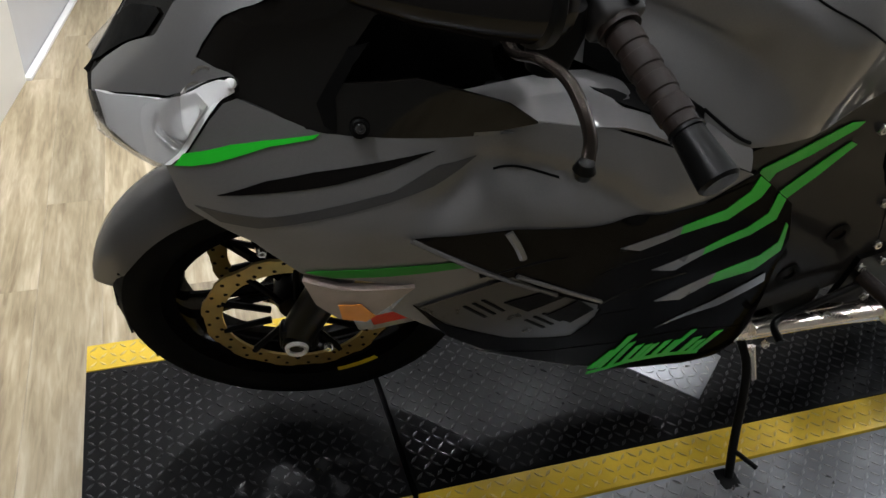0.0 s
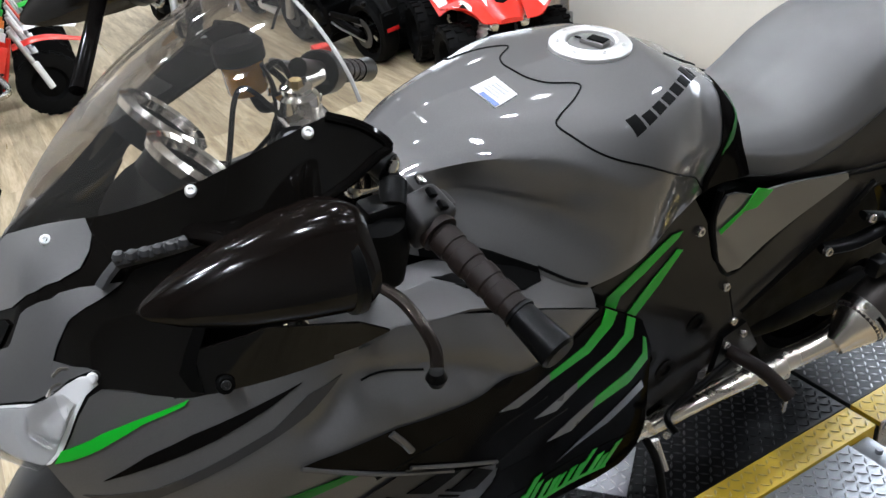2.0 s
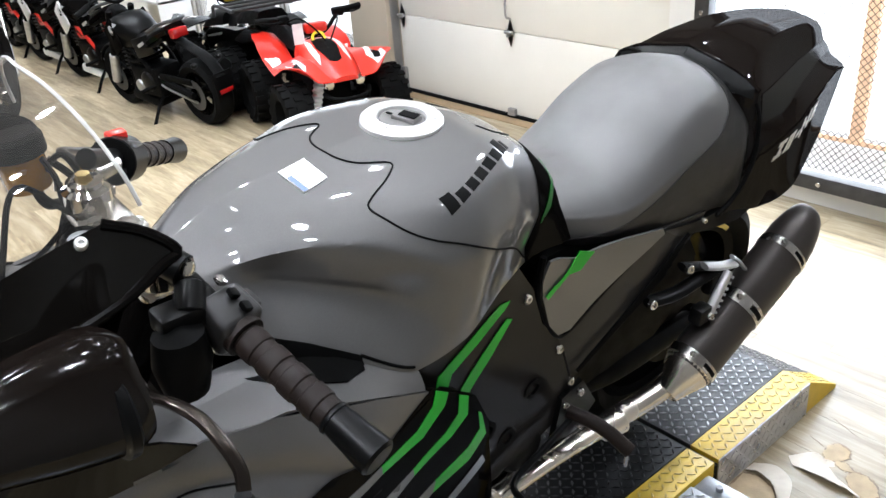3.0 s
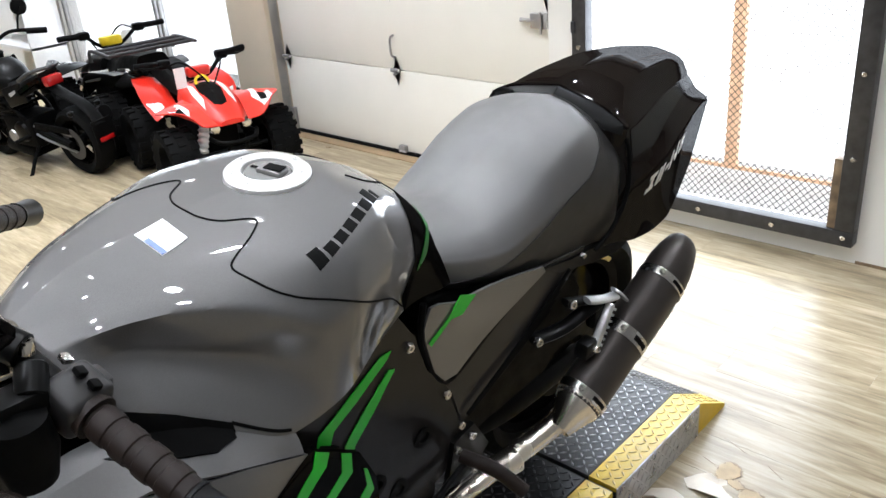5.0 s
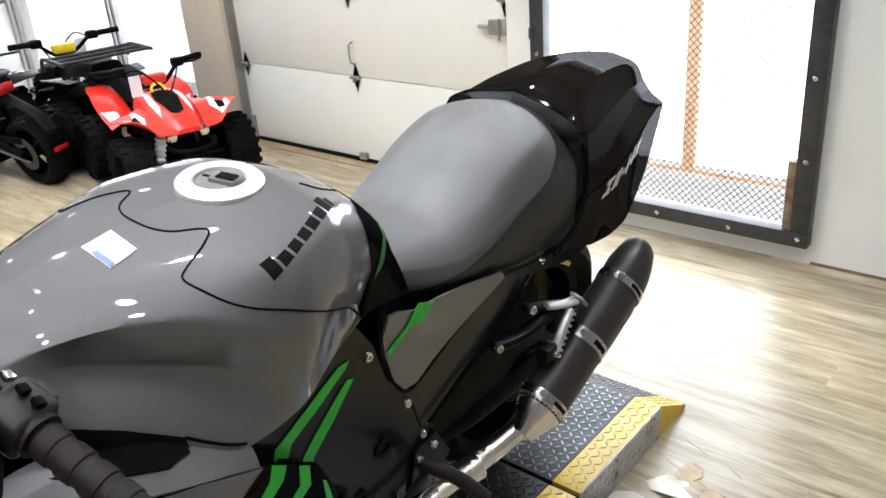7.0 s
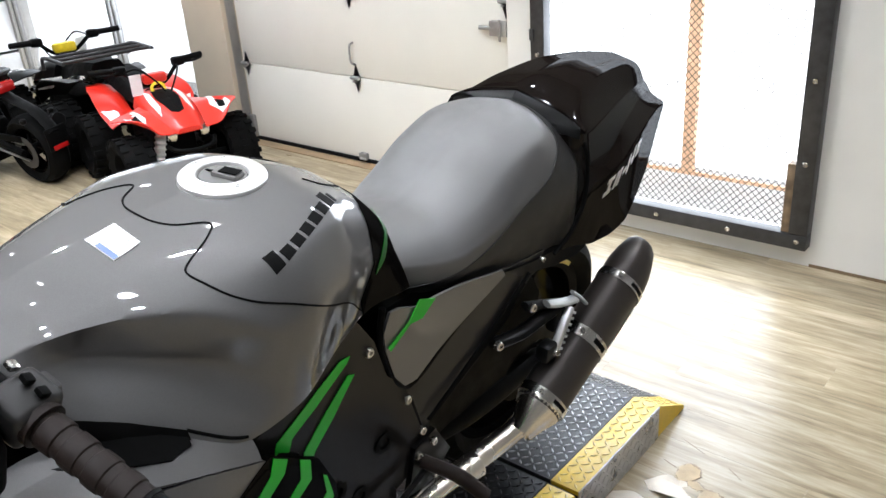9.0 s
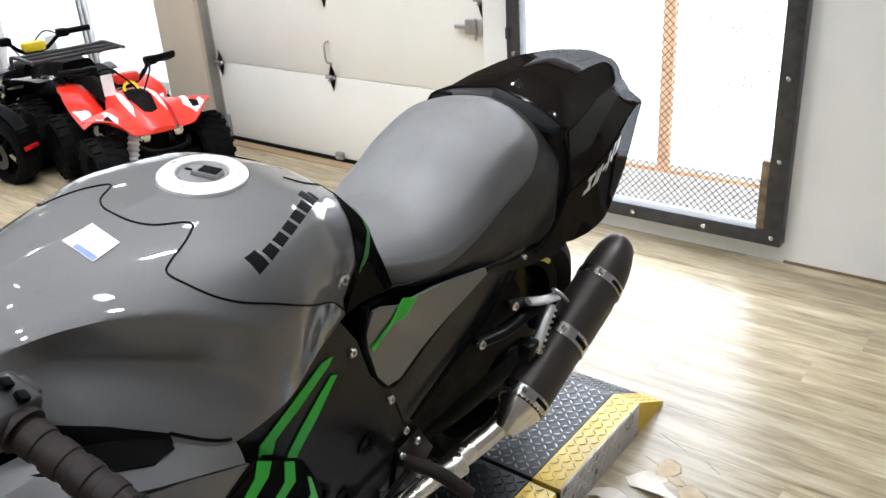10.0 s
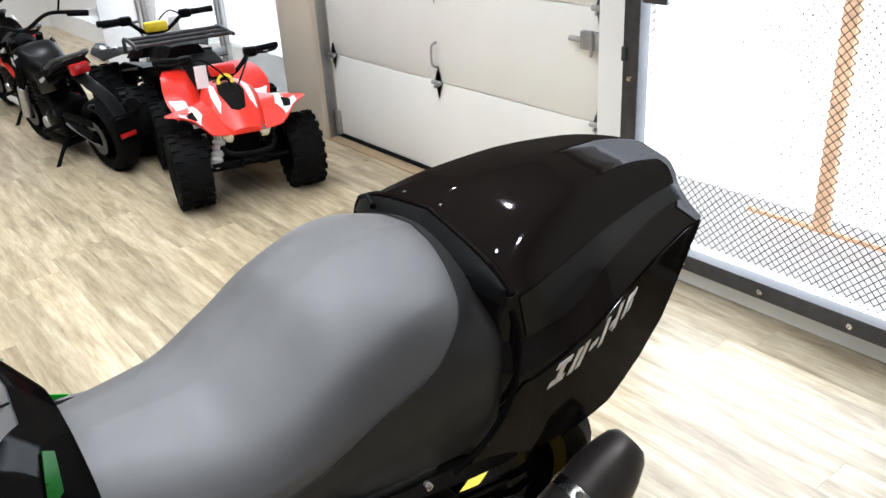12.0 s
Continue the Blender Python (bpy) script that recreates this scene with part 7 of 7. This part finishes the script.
    part("exhaust", merge(tube([(-0.68, 0.06, R + 0.08), (-0.70, 0.10, R - 0.04), (-0.45, 0.13, R - 0.06), (-0.2, 0.14, R + 0.02)], 0.018), rod((-0.22, 0.14, R + 0.0), (0.05, 0.15, R + 0.12), 0.045, seg=18)), STEEL if wire else SATIN, b, "exhaust")
    part("chain", tube([(0.0, -0.075, R + 0.05), (-0.30, -0.075, R + 0.08), (-0.40, -0.075, R + 0.05), (-0.30, -0.075, R), (0.0, -0.075, R - 0.05)], 0.007, 6), GALV, b, "drive chain")
    part("chain_guard", box(-0.34, 0.0, -0.09, -0.07, R + 0.06, R + 0.10, 0.008), MATT, b)
    part("side_stand", tube([(-0.38, -0.07, R - 0.04), (-0.36, -0.15, R * 0.45), (-0.335, -0.225, 0.014), (-0.37, -0.255, 0.010)], 0.011), MATT, b, "lowered side stand")
    return b


GREYM = plain("pale grey marking", (0.42, 0.42, 0.42), 0.4, vary=0.1)
LEANL = Matrix.Rotation(radians(6), 4, "X")
row = [(-3.69, 2.75, SATIN, BLACK, MATT, "black naked mini motorcycle with grey tank markings"), (-4.80, 2.80, BLACK, WHITEPL, REDP, "white and black mini motorcycle with a red frame"), (-5.72, 2.80, BLACK, WHITEPL, REDP, "white and black mini motorcycle with a red frame"), (-6.62, 2.82, BLACK, BLACK, REDP, "black mini motorcycle with a red frame"), (-7.5, 2.82, SATIN, ORPL, MATT, "black and orange mini motorcycle")]
for x, y, bd, ac, fm, lb in row:
    street_bike(pose(x, y, 0, 0, 0, 8) @ LEANL, bd, ac, fm, lb)
street_bike(pose(-6.17, 1.98, 0, 0, 0, 176) @ LEANL, BLACK, BLACK, CHROME, "black cruiser motorcycle with chrome wire wheels", 0.29, 1.15, True)


def dirt_bike(m, col, accent, label):
    """A motocross bike; its front wheel is towards +x."""
    b = empty("dirt_bike", m, label, "dirt bike", "dirt bikes")
    knobbly(b, (0, 0, 0.26), 0.26, 0.11)
    knobbly(b, (1.05, 0, 0.28), 0.28, 0.09)
    for s in (1, -1):
        part("fork_leg", rod((1.05, 0.08 * s, 0.28), (0.86, 0.08 * s, 0.80), 0.022), ALU, b, "silver fork leg")
        part("fork_guard", rod((1.06, 0.085 * s, 0.26), (0.98, 0.085 * s, 0.5), 0.03), WHITEPL, b)
        part("shroud", moved(box(-0.16, 0.16, -0.006, 0.006, -0.10, 0.12, 0.004), Matrix.Translation((0.62, 0.13 * s, 0.62)) @ pose(0, 0, 0, 0, 25, -8 * s)), col, b, "coloured radiator shroud")
        part("number_plate", moved(box(-0.14, 0.12, -0.005, 0.005, -0.09, 0.08, 0.003), Matrix.Translation((0.12, 0.11 * s, 0.62)) @ pose(0, 0, 0, 0, 10, 0)), accent, b, "side plate")
    g = section_map([(0.84, [(0, 0.66), (0.05, 0.655), (0.085, 0.63)]), (1.08, [(0, 0.70), (0.05, 0.695), (0.09, 0.67)]), (1.42, [(0, 0.62), (0.04, 0.615), (0.06, 0.60)])])
    part("front_fender", moved(skin([(0.84, 0), (1.42, 0), (1.40, 0.9), (0.84, 1)], g, 0.006, 0, (0.06, 0.3), 1), pose(0, 0, 0, 0, 0, -90)), col, b, "long front mudguard")
    part("front_fender", moved(skin([(0.84, 0), (1.42, 0), (1.40, 0.9), (0.84, 1)], g, 0.006, 0, (0.06, 0.3), -1), pose(0, 0, 0, 0, 0, -90)), col, b, "long front mudguard")
    part("rear_fender", merge(tube([(0.1, 0, 0.72), (-0.2, 0, 0.74), (-0.42, 0, 0.80)], 0.085, 12, 6, 0.25, 0.6)), col, b, "rear mudguard")
    part("seat", tube([(0.5, 0, 0.74), (0.2, 0, 0.76), (-0.12, 0, 0.78)], 0.075, 12, 6, 0.5), MATT, b, "narrow black seat")
    part("engine", merge(box(0.35, 0.66, -0.10, 0.10, 0.24, 0.5, 0.03), rod((0.5, -0.13, 0.34), (0.5, 0.13, 0.34), 0.07)), MATT, b, "dark engine")
    part("frame", merge(tube([(0.84, 0, 0.72), (0.72, 0, 0.4), (0.62, 0, 0.24), (0.35, 0, 0.24), (0.25, 0, 0.5)], 0.02), tube([(0, 0.08, 0.26), (0.3, 0.07, 0.3)], 0.022), tube([(0, -0.08, 0.26), (0.3, -0.07, 0.3)], 0.022)), REDP if col is REDP else MATT, b, "tube frame")
    part("handlebar", tube([(0.72, -0.27, 0.96), (0.78, -0.13, 0.98), (0.82, 0, 0.9), (0.78, 0.13, 0.98), (0.72, 0.27, 0.96)], 0.011), MATT, b, "handlebar")
    part("front_plate", moved(box(-0.005, 0.005, -0.09, 0.09, -0.1, 0.1, 0.003), Matrix.Translation((0.93, 0, 0.84)) @ pose(0, 0, 0, 0, -20, 0)), accent, b, "front plate")
    part("exhaust", tube([(0.66, -0.06, 0.45), (0.70, -0.12, 0.3), (0.45, -0.13, 0.3), (0.1, -0.12, 0.55), (-0.2, -0.12, 0.62)], 0.03, 10), STEEL, b)
    return b


DIRT = [(REDP, WHITEPL, "red and white dirt bike with silver forks"), (WHITEPL, REDP, "white and red dirt bike parked in the row"), (ORPL, WHITEPL, "orange dirt bike parked in the row"), (LIME, WHITEPL, "green dirt bike parked in the row"), (LIME, YELLOWV, "green dirt bike with yellow plates parked in the row"), (LIME, WHITEPL, "green dirt bike parked in the row"), (BLUEP, WHITEPL, "blue dirt bike parked in the row")]
for k, (cl, ac, lb) in enumerate(DIRT):
    dirt_bike(pose(-4.28 - 0.42 * k, 0.19 + 0.03 * k, 0, 0, 0, 86) @ Matrix.Scale(0.66, 4), cl, ac, lb)
sc = empty("scooter", pose(-3.30, -0.36, 0, 0, 0, 88), "black scooter on a tubular stand", "scooter")
knobbly(sc, (0.55, 0, 0.22), 0.22, 0.12)
knobbly(sc, (-0.55, 0, 0.22), 0.22, 0.13)
part("front_shield", tube([(0.55, 0, 0.40), (0.42, 0, 0.62), (0.36, 0, 0.95)], 0.17, 16, 8, 0.6, 0.8), BLACK, sc, "gloss black leg shield")
part("body", tube([(0.15, 0, 0.35), (-0.2, 0, 0.48), (-0.65, 0, 0.62)], 0.17, 16, 8, 0.75, 0.6), BLACK, sc, "gloss black rear body")
part("floor_board", box(-0.1, 0.45, -0.15, 0.15, 0.26, 0.32, 0.03), MATT, sc)
part("seat", tube([(0.05, 0, 0.66), (-0.25, 0, 0.70), (-0.6, 0, 0.74)], 0.12, 14, 8, 0.5), MATT, sc, "black seat")
part("handlebar", tube([(0.28, -0.32, 1.0), (0.36, 0, 0.98), (0.28, 0.32, 1.0)], 0.014), MATT, sc)
part("stand", merge(tube([(0.75, -0.2, 0.30), (0.80, -0.2, 0.02), (0.45, -0.2, 0.015)], 0.018), tube([(0.75, 0.2, 0.30), (0.80, 0.2, 0.02), (0.45, 0.2, 0.015)], 0.018), rod((0.78, -0.2, 0.10), (0.78, 0.2, 0.10), 0.015)), MATT, sc, "black tubular stand")
part("trim_line", tube([(0.45, 0.12, 0.75), (0.52, 0.14, 0.55), (0.42, 0.15, 0.42)], 0.006), STEEL, sc)

# ---- peeled floor beside the ramp ----
SUBFLOOR = plain("tan glue-stained subfloor", (0.46, 0.36, 0.23), 0.75, vary=0.35, scale=26, bump=0.25)


def ragged(pts, seed, wob, cut=6):
    """A closed outline with torn, wavering edges."""
    rnd = random.Random(seed)
    loop = []
    for p, q in zip(pts, pts[1:] + pts[:1]):
        for k in range(cut):
            t = k / cut
            loop.append((p[0] + (q[0] - p[0]) * t + rnd.uniform(-wob, wob), p[1] + (q[1] - p[1]) * t + rnd.uniform(-wob, wob)))
    return loop


def slab(loop, z):
    bm = bmesh.new()
    top = bm.faces.new([bm.verts.new((x, y, z)) for x, y in loop])
    low = [bm.verts.new((x, y, 0.0)) for x, y in loop]
    ring = list(top.verts)
    for k in range(len(ring)):
        h = (k + 1) % len(ring)
        bm.faces.new((ring[k], low[k], low[h], ring[h]))
    bmesh.ops.triangulate(bm, faces=[top])
    bmesh.ops.recalc_face_normals(bm, faces=bm.faces[:])
    return bm


def bare_patch(pts, seed):
    """A hole in the vinyl: dark torn rim round the tan subfloor."""
    cx, cy = sum(p[0] for p in pts) / len(pts), sum(p[1] for p in pts) / len(pts)
    rim = tagged(part("bare_floor_patch", slab(ragged(pts, seed, 0.0032), 0.0006), RUSTY), "tan bare patch where the floor vinyl has torn away", "floor damage")
    part("subfloor", slab(ragged([(cx + (x - cx) * 0.93 - 0.0015, cy + (y - cy) * 0.92 - 0.002) for x, y in pts], seed + 1, 0.0022), 0.0012), SUBFLOOR, rim)


def torn_flap(edge, back, lift, seed):
    """A strip of vinyl that lies flat along its back and curls up to a torn edge."""
    rnd = random.Random(seed)
    edge, back = smooth_path([(x, y, 0) for x, y in edge], 6), smooth_path([(x, y, 0) for x, y in back], 6)
    bm, rows = bmesh.new(), []
    n = 24
    for i in range(n + 1):
        e, b = Vector(edge[round(i / n * (len(edge) - 1))]), Vector(back[round(i / n * (len(back) - 1))])
        tall = lift * math.sin(math.pi * i / n) ** 0.7
        wob = rnd.uniform(-0.002, 0.002)
        row = []
        for k in range(9):
            t = k / 8
            p = b.lerp(e, t)
            row.append(bm.verts.new((p.x, p.y + wob * t, 0.0012 + tall * t * t)))
        rows.append(row)
    for p, q in zip(rows, rows[1:]):
        for k in range(8):
            bm.faces.new((p[k], p[k + 1], q[k + 1], q[k]))
    bmesh.ops.recalc_face_normals(bm, faces=bm.faces[:])
    bmesh.ops.solidify(bm, geom=bm.faces[:], thickness=0.001)
    tagged(part("torn_vinyl", bm, WOODV), "curled torn flap of pale floor vinyl", "floor damage")


bare_patch([(0.356, 2.412), (0.351, 2.453), (0.367, 2.482), (0.403, 2.470), (0.418, 2.439), (0.397, 2.406), (0.373, 2.393)], 3)
bare_patch([(0.436, 2.370), (0.442, 2.404), (0.475, 2.411), (0.505, 2.391), (0.529, 2.361), (0.525, 2.331), (0.487, 2.309), (0.462, 2.339)], 5)
bare_patch([(0.252, 2.120), (0.252, 2.215), (0.283, 2.232), (0.330, 2.219), (0.361, 2.189), (0.380, 2.120), (0.300, 2.060)], 7)
bare_patch([(0.390, 2.412), (0.42, 2.42), (0.446, 2.40), (0.43, 2.385), (0.40, 2.395)], 9)
torn_flap([(0.325, 2.318), (0.396, 2.316), (0.454, 2.317), (0.495, 2.322)], [(0.300, 2.345), (0.345, 2.400), (0.420, 2.355), (0.493, 2.327)], 0.013, 11)
torn_flap([(0.250, 2.222), (0.283, 2.226), (0.330, 2.212), (0.366, 2.176)], [(0.252, 2.262), (0.300, 2.290), (0.355, 2.262), (0.385, 2.190)], 0.014, 12)
torn_flap([(0.335, 2.395), (0.352, 2.398), (0.372, 2.390), (0.394, 2.400)], [(0.325, 2.372), (0.352, 2.360), (0.375, 2.362), (0.402, 2.385)], 0.006, 13)
for a, b in (((0.301, 2.567), (0.389, 2.533)), ((0.456, 2.517), (0.504, 2.488)), ((0.300, 2.455), (0.345, 2.440))):
    m = ((a[0] + b[0]) / 2, (a[1] + b[1]) / 2 + 0.0022)
    tagged(part("floor_scratch", slab(ragged([a, m, b, (m[0], m[1] - 0.003)], 21, 0.0004, 5), 0.0007), RUSTY), "dark scratch in the floor vinyl", "floor damage")

# ---- floor planks ----
PL, PW = 1.22, 0.152
pm = finish("plank", box(0, PL - 0.0006, 0, PW - 0.0006, -0.004, 0.0), WOOD)
floor_ob = bpy.data.objects["floor"]
rnd = random.Random(4)
rest = []
count = 0
y = -1.4
while y < 3.98:
    west = -9.0
    x = west - rnd.random() * PL
    while x < 1.9:
        x0, x1 = max(x, west), min(x + PL, 1.9) - 0.0006
        whole = x0 == x and x1 > x + PL - 0.001
        if x > -5.6 and y > -0.2 and whole and count < 300:
            ob = new("plank", pm)
            ob.parent = floor_ob
            ob.location = (x, y, 0)
            count += 1
        elif x1 > x0:
            rest.append(box(x0, x1, y, y + PW - 0.0006, -0.004, 0.0))
        x += PL
    y += PW
tagged(part("planks", merge(*rest), WOOD, floor_ob), kind="stuff")
